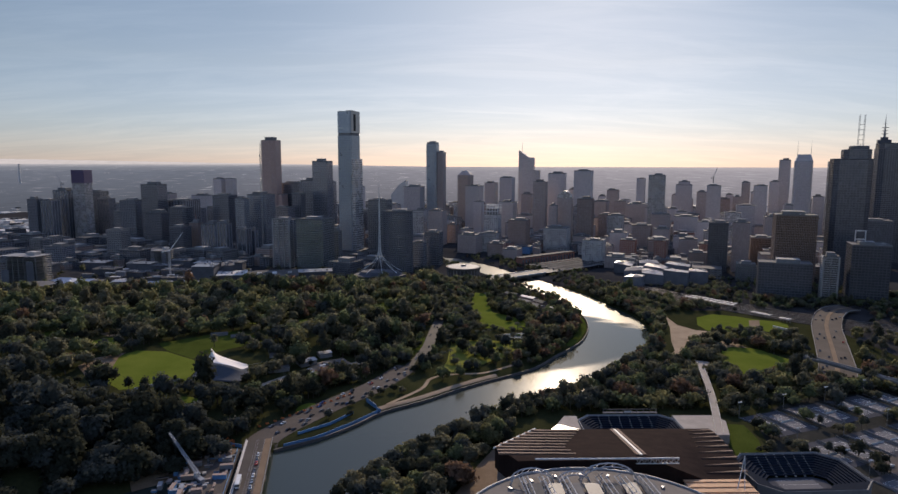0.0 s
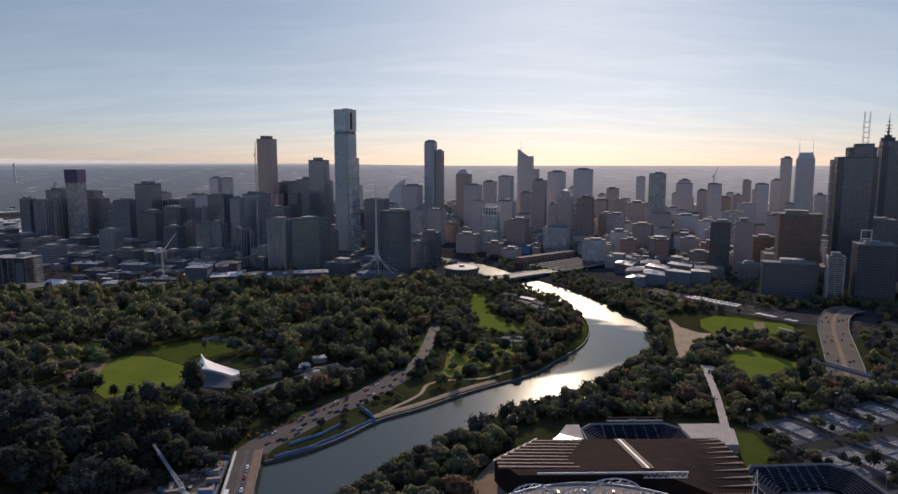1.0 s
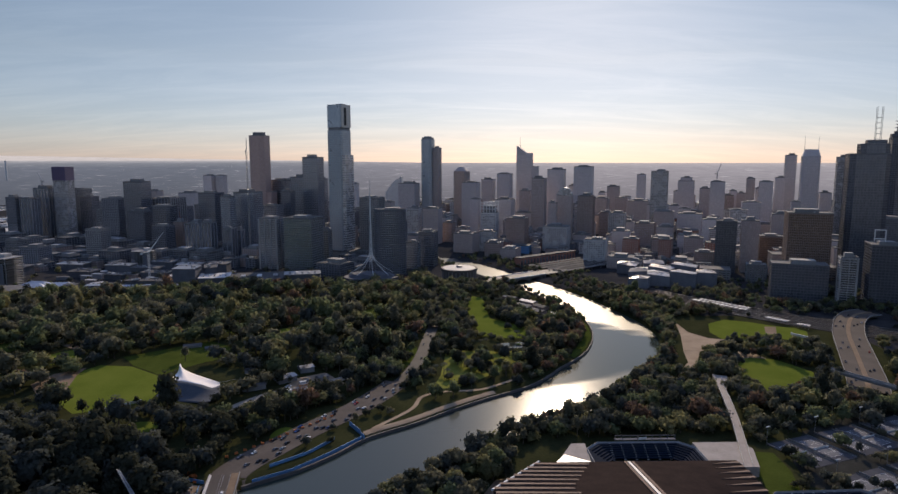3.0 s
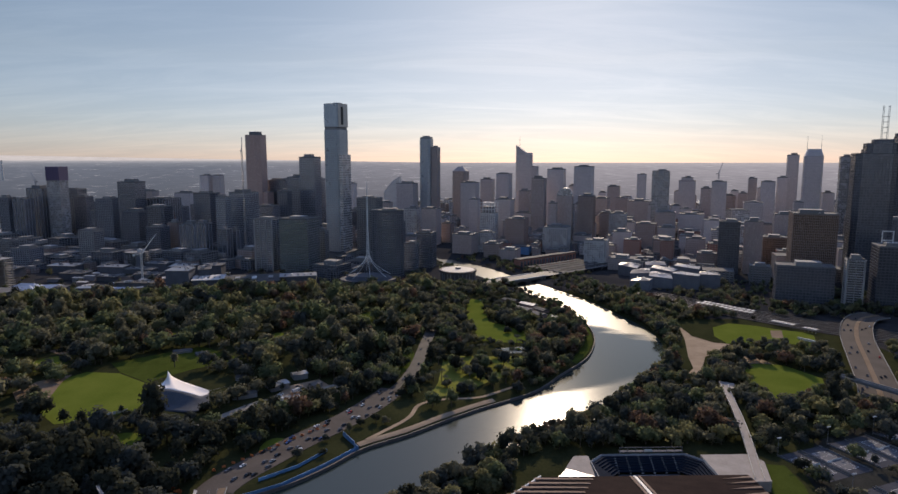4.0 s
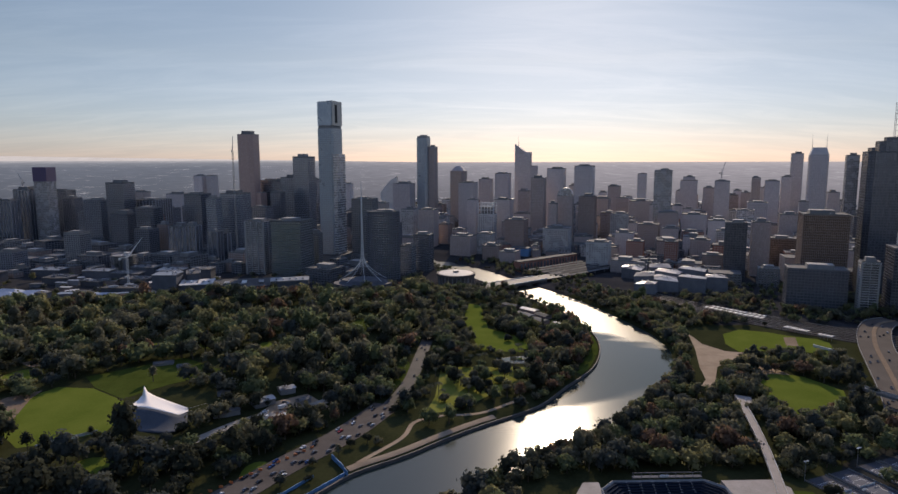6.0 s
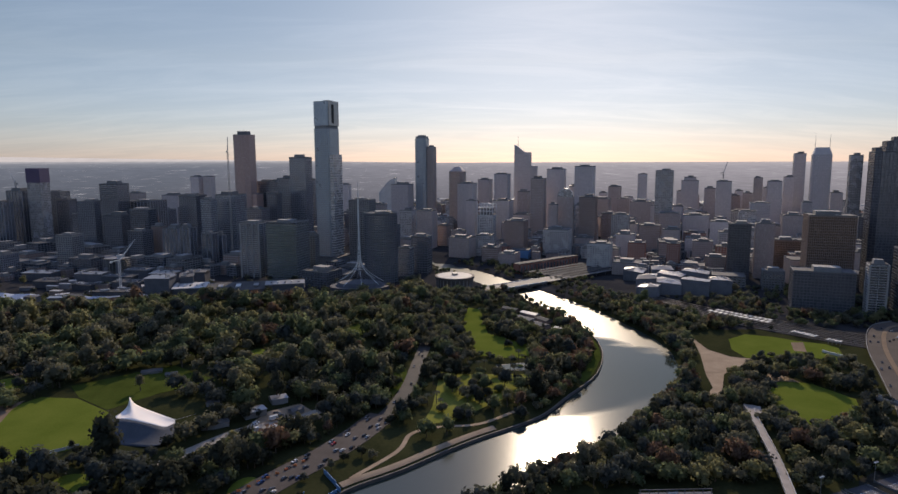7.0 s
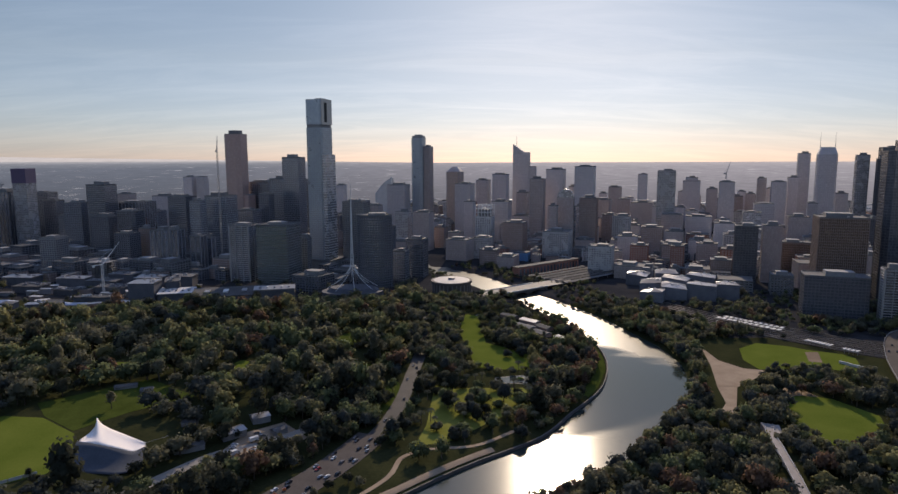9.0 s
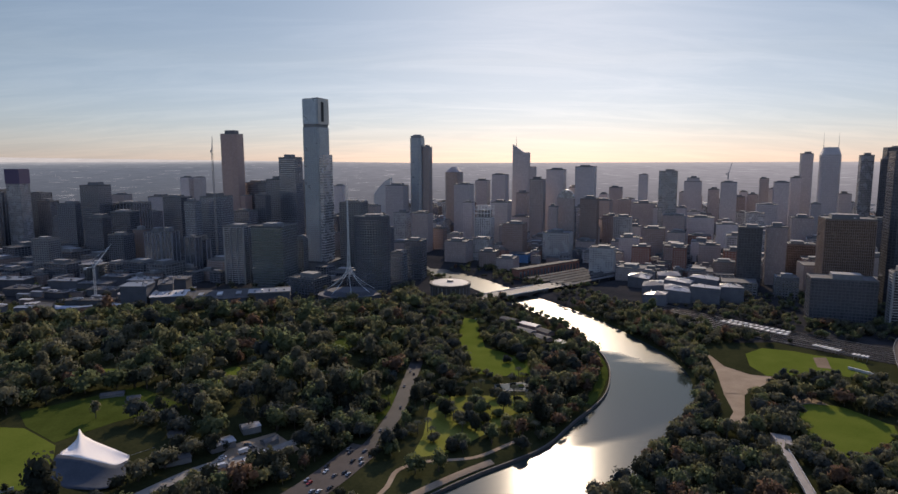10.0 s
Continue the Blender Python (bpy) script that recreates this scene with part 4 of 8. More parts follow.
def low_city():
    """Low and middle-high blocks on the street grid between the towers."""
    rng = random.Random(5)
    kinds = ["taupe", "brown", "hazegrey", "darkconcrete", "grey", "concrete", "taupe", "brick"]
    west_kinds = ["slate", "slate", "darkconcrete", "dark", "brown"]
    spots = []
    for gx in range(-20, 34):
        for gy in range(0, 30):
            u, v = gx * 52 + rng.uniform(-6, 6), 900 + gy * 58 + rng.uniform(-6, 6)
            a = radians(-23)
            x, y = u * math.cos(a) - (v - 1300) * math.sin(a), 1300 + u * math.sin(a) + (v - 1300) * math.cos(a)
            if math.hypot(x, y) > 2450 or not (1030 < y < 2500) or abs(x) > 0.72 * y:
                continue
            if -420 < x < -20 and y < 1060 or -20 <= x < 430 and y < 1130 or (x < -420 and y < 1130) or (x > 430 and y < 1010) or (x > 560 and y < 950):
                continue
            if 150 < x < 330 and 1060 < y < 1330:
                continue
            if any(math.hypot(x - fx, y - fy) < fr + 22 for fx, fy, fr in FOOT):
                continue
            if river_distance(x, y) < 45:
                continue
            if y > 1900 and rng.random() < 0.45:
                continue
            h = rng.choice([12, 16, 20, 25, 30, 38]) * (1.0 if x > 0 else 0.75) * (1.25 if y > 1500 else 1.0)
            w, d = rng.uniform(28, 46), rng.uniform(26, 44)
            kind = rng.choice(kinds if x > -60 else west_kinds)
            spots.append((x, y, w, d, h, kind, -23 + rng.choice([0, 0, 4, -5])))
            FOOT.append((x, y, 24))
    spots.sort(key=lambda p: p[1])
    for x, y, w, d, h, kind, rot in spots[:230]:
        glass, frame_mat, storey, bh, reach, step, pw, pr = STYLES[kind]
        ob = thing("city_building", pose(x, y, ground_z(x, y), 0, 0, rot), LOW_LABELS[kind], "building", "low city buildings")
        o = rect(w, d)
        part("wall", Geo().prism(o, 0, h), glass, ob)
        tagged(part("facade_frame", block_frame(o, h, kind), frame_mat, ob), kind="stuff")
        roof_kit(ob, o, h, rng, rng.random() < 0.8)
    # the rest, out of reach of the eye, as one mass
    slots = [M_GLASS_GREY, M_CONC, M_ROOF, M_CONCPALE, M_BROWN]
    g, mi = Geo(), []
    for x, y, w, d, h, kind, rot in spots[230:]:
        a = radians(rot)
        o = [(x + p * math.cos(a) - q * math.sin(a), y + p * math.sin(a) + q * math.cos(a)) for p, q in rect(w, d)]
        n = len(g.f)
        g.prism(o, 0, h)
        mi += [0] * (len(g.f) - n)
        n = len(g.f)
        frame_geo = block_frame(o, h, kind, 2.0)
        g.add([(p, q, r + 0.0) for p, q, r in frame_geo.v], frame_geo.f)
        mi += [{"pale": 3, "hazegrey": 3, "brown": 4, "brick": 4}.get(kind, 1)] * (len(g.f) - n)
        n = len(g.f)
        g.prism(outset(o, 0.4), h, h + 1.2)
        g.box(x, y, h + 1.2, w * 0.5, d * 0.4, 3.5, rot)
        mi += [2] * (len(g.f) - n)
    me = g.mesh("far_buildings", None)
    for m in slots:
        me.materials.append(m)
    me.polygons.foreach_set("material_index", mi)
    ob = new("far_buildings", me)
    ob.location.z = 2.6
    tagged(ob, "low grey and brown city buildings beyond the towers", "buildings", kind="stuff")


def block_frame(o, h, kind, coarse=1.3):
    """Storey bands and piers of a low block."""
    glass, frame_mat, storey, bh, reach, step, pw, pr = STYLES[kind]
    g = Geo()
    k = storey
    while k < h + 0.1:
        g.prism(outset(o, 0.3), k - bh, min(k, h))
        k += storey
    for i in range(4):
        p, q = Vector(o[i]), Vector(o[(i + 1) % 4])
        m = max(2, round((q - p).length / (step * coarse)))
        ang = math.degrees(math.atan2(q.y - p.y, q.x - p.x))
        for j in range(m):
            r = p.lerp(q, j / m)
            g.box(r.x, r.y, 0, pw, 0.9, h, ang)
    return g


LOW_LABELS = {"slate": "dark grey clad city building with flat roof", "dark": "dark glass-fronted city building with flat roof", "brick": "red brick city building with a flat roof", "taupe": "taupe rendered city building with a flat roof", "hazegrey": "light grey panelled city building with flat roof", "brown": "brown brick city building with a flat roof", "pale": "pale rendered city building with a flat roof", "grey": "grey glass-fronted city building on the street grid",
              "darkconcrete": "dark concrete city building with roof plant", "concrete": "grey concrete city building with a flat roof"}


# ---- landmark towers ----
M_GLASS_SILVER = facade("silver_glass", (0.3, 0.34, 0.39), (0.36, 0.4, 0.44), 0.3, metal=0.5)
M_GOLDTOP = material("pale_gold_glass", (0.4, 0.37, 0.33), (0.52, 0.48, 0.42), 0.05, 0.25, coords="Object")
M_ROSE = facade("rose_bronze_glass", (0.5, 0.35, 0.31), (0.58, 0.42, 0.37), 0.35, metal=0.2)
M_STONEPALE = material("pale_stone", (0.3, 0.28, 0.27), (0.4, 0.38, 0.36), 0.05, 0.7, coords="Object")
M_ROSEFRAME = material("rose_panels", (0.4, 0.29, 0.255), (0.46, 0.34, 0.3), 0.1, 0.5, coords="Object")
M_BLACK = plain("black_recess", (0.02, 0.02, 0.022), 0.7)
M_TENT = material("blue_grey_tent_cloth", (0.26, 0.29, 0.36), (0.36, 0.39, 0.46), 0.2, 0.5, coords="Object", rand=0.2)
M_BLUEPAINT = plain("blue_hoarding", (0.1, 0.24, 0.45), 0.6)
M_ORANGE = plain("orange_plastic", (0.6, 0.16, 0.04), 0.6)
STYLES["silver"] = (M_GLASS_SILVER, M_GREYSTEEL, 3.3, 0.5, 0.08, 4.0, 0.25, 0.12)
STYLES["rose"] = (M_ROSE, M_ROSEFRAME, 3.2, 0.5, 0.1, 3.5, 0.4, 0.2)


def lattice_mast(parent, x, y, z, height, w, name="mast"):
    """An upright lattice of four poles with rungs."""
    g = Geo()
    for a, b in ((-1, -1), (1, -1), (1, 1), (-1, 1)):
        g.tube((x + a * w / 2, y + b * w / 2, z), (x + a * w / 2, y + b * w / 2, z + height), 0.35, n=4)
    k = z
    while k < z + height * 0.75:
        for (a, b), (c, d) in zip(((-1, -1), (1, -1), (1, 1), (-1, 1)), ((1, -1), (1, 1), (-1, 1), (-1, -1))):
            g.tube((x + a * w / 2, y + b * w / 2, k), (x + c * w / 2, y + d * w / 2, k), 0.25, n=4)
        k += w * 1.1
    return part(name, g, M_GREYSTEEL, parent)


def eureka():
    ob = thing("skyscraper", pose(-171.5, 1243, 2.6, 0, 0, -23) @ Matrix.Diagonal((1.0, 0.96, 0.985, 1)), "tallest silver-blue glass residential skyscraper with a pale gold crown", "skyscraper", "city towers")
    FOOT.append((-170, 1243, 32))
    body = cut_rect(31, 36, 3)
    clad(ob, body, 0, 247, "silver")
    part("recessed_band", Geo().prism(cut_rect(29.6, 34.6, 3), 247, 252), M_CONCDARK, ob)
    crown = part("crown", Geo().prism(cut_rect(31, 36, 3), 252, 293), M_GLASS_SILVER, ob)
    part("gold_face", Geo().box(15.9, -1, 252, 0.6, 33, 42), M_GOLDTOP, crown, "pale gold glass face")
    part("gold_recess", Geo().box(16.3, -5, 256, 0.5, 8, 32), M_BLACK, crown, "dark slot in the crown")
    part("roof", Geo().prism(cut_rect(30, 35, 3), 293, 293.6).box(3, 2, 293.6, 12, 14, 2.2), M_CONCDARK, ob)
    part("shoulder", Geo().prism([(15, -17), (21, -15), (21, 15), (15, 17)], 0, 202), M_GLASS_GREY, ob)
    for k in range(44):
        z = 8 + k * 4.4
        part("balcony_band", BAND_MESH, None, ob, m=pose(0, 0, z))
    part("podium", Geo().box(0, 0, 0, 60, 56, 22), M_CONCDARK, ob)
    part("podium_roof", Geo().box(0, 0, 22, 61, 57, 1), M_ROOF, ob)


g = Geo()
g.box(18.5, -16.6, 0, 6.4, 0.8, 1.0, 17).box(21.2, 0, 0, 0.8, 31, 1.0)
BAND_MESH = g.mesh("balcony_band", M_CONCPALE)
eureka()


def rose_tower():
    ob = thing("skyscraper", pose(-392, 1515, 2.6, 0, 0, -20), "tall rose-bronze glass residential tower with rounded corners", "skyscraper", "city towers")
    FOOT.append((-392, 1515, 36))
    clad(ob, cut_rect(39, 38, 8), 0, 244, "rose")
    part("roof", Geo().prism(cut_rect(39.4, 38.4, 8), 244, 245), M_CONCDARK, ob)
    part("plant_room", Geo().prism(cut_rect(25, 22, 5), 245, 252), M_CONCDARK, ob)
    part("side_wing", Geo().prism(rect(14, 24), 0, 118), M_ROSE, ob, m=pose(24, 4, 0))
    part("wing_roof", Geo().prism(rect(14.4, 24.4), 118, 119), M_CONCDARK, ob, m=pose(24, 4, 0))


rose_tower()


def twin_towers():
    """Two joined slabs of unlike height with notched tops."""
    ob = thing("skyscraper", pose(-13, 1740, 2.6, 0, 0, -23), "tall blue-grey glass tower joined to a lower twin", "skyscraper", "city towers")
    FOOT.append((-5, 1745, 40))
    clad(ob, cut_rect(29, 30, 5), 0, 244, "silver")
    part("crown", Geo().prism(cut_rect(27, 28, 5), 244, 249).prism(cut_rect(17, 18, 4), 249, 252), M_GREYSTEEL, ob)
    clad(ob, [(15, -4), (31, -4), (31, 18), (15, 18)], 0, 222, "taupe", "lower_wall")
    part("roof", Geo().prism([(15, -4.3), (31.3, -4.3), (31.3, 18.3), (15, 18.3)], 222, 223).box(23, 7, 223, 9, 9, 4), M_CONCDARK, ob)


twin_towers()


def slant_tower():
    ob = thing("skyscraper", pose(269, 1922, 2.6, 0, 0, -15), "grey glass tower with a slanted top and a mast", "skyscraper", "city towers")
    FOOT.append((269, 1922, 40))
    clad(ob, rect(44, 36), 0, 205, "hazegrey")
    part("slanted_top", Geo().prism([(-22, -18), (6, -18), (6, 18), (-22, 18)], 205, lambda x, y: 212 + (6 - x) * 0.75), M_PANELHAZE, ob)
    part("upper_block", Geo().prism(rect(16, 36), 205, 211), M_PANELHAZE, ob, m=pose(14.1, 0, 0))
    part("mast", Geo().tube((-14, 0, 226), (-14, 0, 256), 0.7, 0.25), M_GREYSTEEL, ob)
    clad(ob, [(22, -14), (40, -14), (40, 14), (22, 14)], 0, 172, "hazegrey", "side_wall")
    part("roof", Geo().prism([(22, -14.4), (40.4, -14.4), (40.4, 14.4), (22, 14.4)], 172, 173), M_CONCDARK, ob)


slant_tower()


def sail_tower():
    ob = thing("office_tower", pose(-139, 2310, 2.6, 0, 0, -10), "distant pale building with a sail-shaped curved roof", "tower", "city towers")
    g = Geo()
    n = 10
    rows = []
    for k in range(n + 1):
        x = -28 + 56 * k / n
        z = 80 + 52 * math.sin((k / n) * 1.45)
        rows.append([(x, -16, 0), (x, -16, z), (x, 16, z), (x, 16, 0)])
    g.sheet(rows, True)
    g.add(rows[0] + rows[-1], [(3, 2, 1, 0), (4, 5, 6, 7)])
    part("wall", g, M_CONCPALE, ob)
    part("roof_fin", Geo().box(26, 0, 128, 3, 33, 6), M_METAL, ob)


sail_tower()


def twin_mast_tower():
    ob = thing("skyscraper", pose(922, 1592, 2.6, 0, 0, -23), "tall grey tower with chamfered top and twin masts", "skyscraper", "city towers")
    FOOT.append((922, 1592, 36))
    clad(ob, cut_rect(39, 32, 4), 0, 199, "hazegrey")
    part("chamfered_top", Geo().prism(cut_rect(39, 32, 4), 199, 216, cut_rect(28, 23, 3)), M_PANELHAZE, ob)
    for x, z in ((-15, 209), (15, 209)):
        part("mast", Geo().tube((x, 0, z - 3), (x, 0, z + 22), 0.6, 0.4).tube((x, 0, z + 22), (x, 0, z + 40), 0.35, 0.12), M_GREYSTEEL, ob)


twin_mast_tower()


def peaked_tower():
    ob = thing("office_tower", pose(80, 1822, 2.6, 0, 0, -23), "dark glass office tower with a peaked top", "tower", "city towers")
    FOOT.append((80, 1822, 36))
    clad(ob, cut_rect(38, 36, 5), 0, 160, "taupe")
    part("peak", Geo().prism(cut_rect(38, 36, 5), 160, 173, cut_rect(14, 14, 3)), M_PANELTAUPE, ob)


peaked_tower()


def domed_tower():
    ob = thing("office_tower", pose(296, 1468, 2.6, 0, 0, -18), "brown office tower with an arched glass top", "tower", "city towers")
    FOOT.append((296, 1468, 30))
    clad(ob, rect(33, 28), 0, 112, "taupe")
    rows = [[(16.5 * math.cos(a), y, 112 + 17 * math.sin(a)) for a in np.linspace(0, math.pi, 13)] for y in (-14, 14)]
    g = Geo().sheet(rows)
    g.add(rows[0], [tuple(range(13))]).add(rows[1], [tuple(reversed(range(13)))])
    part("arched_top", g, M_GLASS_GREY, ob)


domed_tower()


def grid_top_block():
    ob = thing("office_tower", pose(132, 1516, 2.6, 0, 0, -20), "pale office block with a white open frame on top", "tower", "city towers")
    FOOT.append((132, 1516, 30))
    clad(ob, rect(34, 30), 0, 70, "pale")
    part("roof", Geo().prism(rect(34.4, 30.4), 70, 71), M_ROOF, ob)
    g = Geo()
    for k in range(6):
        g.box(-17 + 6.8 * k, -15, 71, 1.4, 1.4, 22).box(-17 + 6.8 * k, 15, 71, 1.4, 1.4, 22)
    for z in (78, 86, 93):
        g.box(0, -15, z, 36, 1.6, 1.6).box(0, 15, z, 36, 1.6, 1.6)
    tagged(part("roof_frame", g, M_STEEL, ob, "white open roof frame"), kind="stuff")
    part("plant_room", Geo().box(0, 0, 71, 26, 22, 14), M_CONCDARK, ob)


grid_top_block()


def collins_towers():
    """Two stepped stone and glass skyscrapers with masts, close together."""
    ob = thing("skyscraper", pose(639, 976, 2.6, 0, 0, -23), "dark stepped glass skyscraper with a lattice mast", "skyscraper", "city towers")
    FOOT.append((639, 976, 40))
    clad(ob, cut_rect(51, 47, 7), 0, 198, "black")
    upper, top = [(x + 6, y) for x, y in cut_rect(36, 35, 6)], [(x + 9, y) for x, y in cut_rect(24, 23, 4)]
    clad(ob, upper, 198, 212, "black", "upper_wall")
    clad(ob, top, 212, 217, "black", "top_wall")
    part("roof", Geo().prism(outset(top, 0.2), 217, 218).prism(outset(upper, 0.2), 212, 212.6).prism(cut_rect(51.4, 47.4, 7), 198, 198.6), M_CONCDARK, ob)
    lattice_mast(ob, 12, 8, 212, 54, 7)
    ob = thing("skyscraper", pose(888, 1226, 2.6, 0, 0, -23), "dark stone-ribbed skyscraper with crown and broadcasting antenna", "skyscraper", "city towers")
    FOOT.append((888, 1226, 52))
    clad(ob, cut_rect(62, 52, 9), 0, 221, "black")
    upper = [(x - 6, y) for x, y in cut_rect(48, 42, 7)]
    clad(ob, upper, 221, 231, "black", "upper_wall")
    part("crown", Geo().prism([(x - 20, y) for x, y in cut_rect(22, 20, 4)], 231, 238).prism([(x - 20, y) for x, y in cut_rect(12, 11, 3)], 238, 243), M_SLATEBLACK, ob)
    part("roof", Geo().prism(cut_rect(62.6, 52.6, 9), 221, 221.6).prism(outset(upper, 0.3), 231, 231.6), M_ROOF, ob)
    a = Geo().tube((-20, 0, 243), (-20, 0, 262), 2.2, 1.2, 8).tube((-20, 0, 262), (-20, 0, 279), 1.0, 0.5).tube((-20, 0, 279), (-20, 0, 288), 0.3, 0.15)
    for z, r in ((249, 5.6), (255, 4.8), (261, 5.6), (268, 3.0)):
        a.tube((-20, 0, z), (-20, 0, z + 1.0), r, n=10)
    part("antenna", a, M_GREYSTEEL, ob)


collins_towers()
tower(972, 1440, 48, 218, "black", "tall dark glass office tower", q=0.9)
tower(800, 1120, 60, 95, "black", "dark concrete office block on the grid", q=0.9)
tower(-68, 1066, 50, 116, "slate", "dark brown curved office tower behind the spire", 0, 0.7, shape="oval")

# white frame on the roof of the dark hotel
ob = thing("roof_sign_frame", pose(582, 856, 87.0, 0, 0, -23), "square white steel frame on the hotel roof", "frame")
for x in (-6, 6):
    part("upright", Geo().box(x, 0, 0, 1.2, 1.2, 14), M_STEEL, ob)
for z in (2.5, 14):
    part("crossbar", Geo().box(0, 0, z, 13.2, 1.3, 1.2), M_STEEL, ob)


def spire():
    ob = thing("lattice_spire", pose(-93, 1010, 2.6), "tall white steel lattice spire flaring into a skirt", "spire")
    FOOT.append((-93, 1010, 30))

    def radius(z):
        return 0.4 + 3.6 * max(0, (120 - z) / 120) ** 1.3 + 27 * max(0, (50 - z) / 30) ** 1.9
    zs = [18, 22, 27, 32, 37, 43, 50, 60, 75, 92, 110]
    part("theatre_base", Geo().prism(oval(84, 60, 24), -0.5, 13).prism(oval(70, 48, 24), 13, 18, oval(60, 40, 24)), M_SLATEBLACK, ob, "dark drum of the theatre")
    for k in range(8):
        a, b = k * math.pi / 4 + 0.2, (k + 1) * math.pi / 4 + 0.2
        g = Geo()
        for z0, z1 in zip(zs, zs[1:]):
            g.tube((radius(z0) * math.cos(a), radius(z0) * math.sin(a), z0), (radius(z1) * math.cos(a), radius(z1) * math.sin(a), z1), 0.34, n=5)
        part("rib", g, M_STEEL, ob)
        g = Geo()
        for z0, z1 in zip(zs[4:], zs[5:]):
            g.tube((radius(z0) * math.cos(a), radius(z0) * math.sin(a), z0), (radius(z1) * math.cos(b), radius(z1) * math.sin(b), z1), 0.18, n=4)
        tagged(part("brace", g, M_STEEL, ob), kind="stuff")
    for z in zs[4:-1]:
        g = Geo()
        for k in range(8):
            a, b = k * math.pi / 4 + 0.2, (k + 1) * math.pi / 4 + 0.2
            g.tube((radius(z) * math.cos(a), radius(z) * math.sin(a), z), (radius(z) * math.cos(b), radius(z) * math.sin(b), z), 0.25, n=4)
        part("ring", g, M_STEEL, ob)
    part("needle", Geo().tube((0, 0, 100), (0, 0, 135), 1.3, 0.8, 8).tube((0, 0, 135), (0, 0, 160), 0.7, 0.15, 6), M_STEEL, ob)
    part("theatre_block", Geo().prism(oval(40, 34, 16), 0, 8), M_SLATEBLACK, ob)


spire()


def concert_hall():
    ob = thing("concert_hall", pose(43, 1042, 2.6), "round dark concert hall with a pale disc roof", "concert hall")
    FOOT.append((43, 1042, 40))
    part("drum", Geo().prism(oval(54, 58, 40), 0, 17), M_STONE, ob)
    for k in range(28):
        a = k * 2 * math.pi / 28
        part("pilaster", PILASTER, None, ob, m=pose(27.2 * math.cos(a), 29.2 * math.sin(a), 0, 0, 0, math.degrees(a)))
    part("rim", Geo().prism(oval(58, 62, 40), 17, 20.5), M_STONE, ob)
    part("roof", Geo().prism(oval(51, 55, 40), 20.5, 21.2, oval(30, 32, 40)), M_STONEPALE, ob, "pale disc roof")
    part("roof_vent", Geo().prism(oval(9, 9, 12), 21.2, 24), M_METAL, ob)


PILASTER = Geo().box(0, 0, 0, 0.8, 1.2, 17).mesh("pilaster", M_CONCDARK)
concert_hall()


def stone_bridge():
    """A road bridge on three low arches."""
    a, b = Vector((88, 1012)), Vector((176, 1077))
    L = (b - a).length
    ang = math.degrees(math.atan2(b.y - a.y, b.x - a.x))
    ob = thing("stone_bridge", pose(a.x, a.y, 0, 0, 0, ang), "wide stone road bridge on low arches over the river", "bridge")
    low = [(0, -2)]
    for k in range(3):
        x0 = L * (0.06 + 0.305 * k)
        r = L * 0.135
        low.append((x0, -2))
        low += [(x0 + r - r * math.cos(t), 0.2 + 4.6 * math.sin(t)) for t in np.linspace(0, math.pi, 13)]
        low.append((x0 + 2 * r, -2))
    low.append((L, -2))
    n = len(low)
    g = Geo()
    front, back = [(x, -15, z) for x, z in low], [(x, 15, z) for x, z in low]
    tf, tb = [(x, -15, 7.2) for x, z in low], [(x, 15, 7.2) for x, z in low]
    g.sheet([tf, front, back, tb, tf])
    part("bridge_span", g, M_STONE, ob)
    part("deck", Geo().box(L * 0.62, 0, 7.2, L * 1.9, 31, 0.7), M_PAVE, ob)
    for s in (-1, 1):
        part("parapet", Geo().box(L / 2, s * 15.2, 7.9, L, 0.6, 1.3), M_CONCPALE, ob)
    for k in range(4):
        part("pier", Geo().prism(oval(5, 36, 12), -2, 6), M_STONE, ob, m=pose(L * (0.03 + 0.305 * k + 0.0), 0, 0))


stone_bridge()


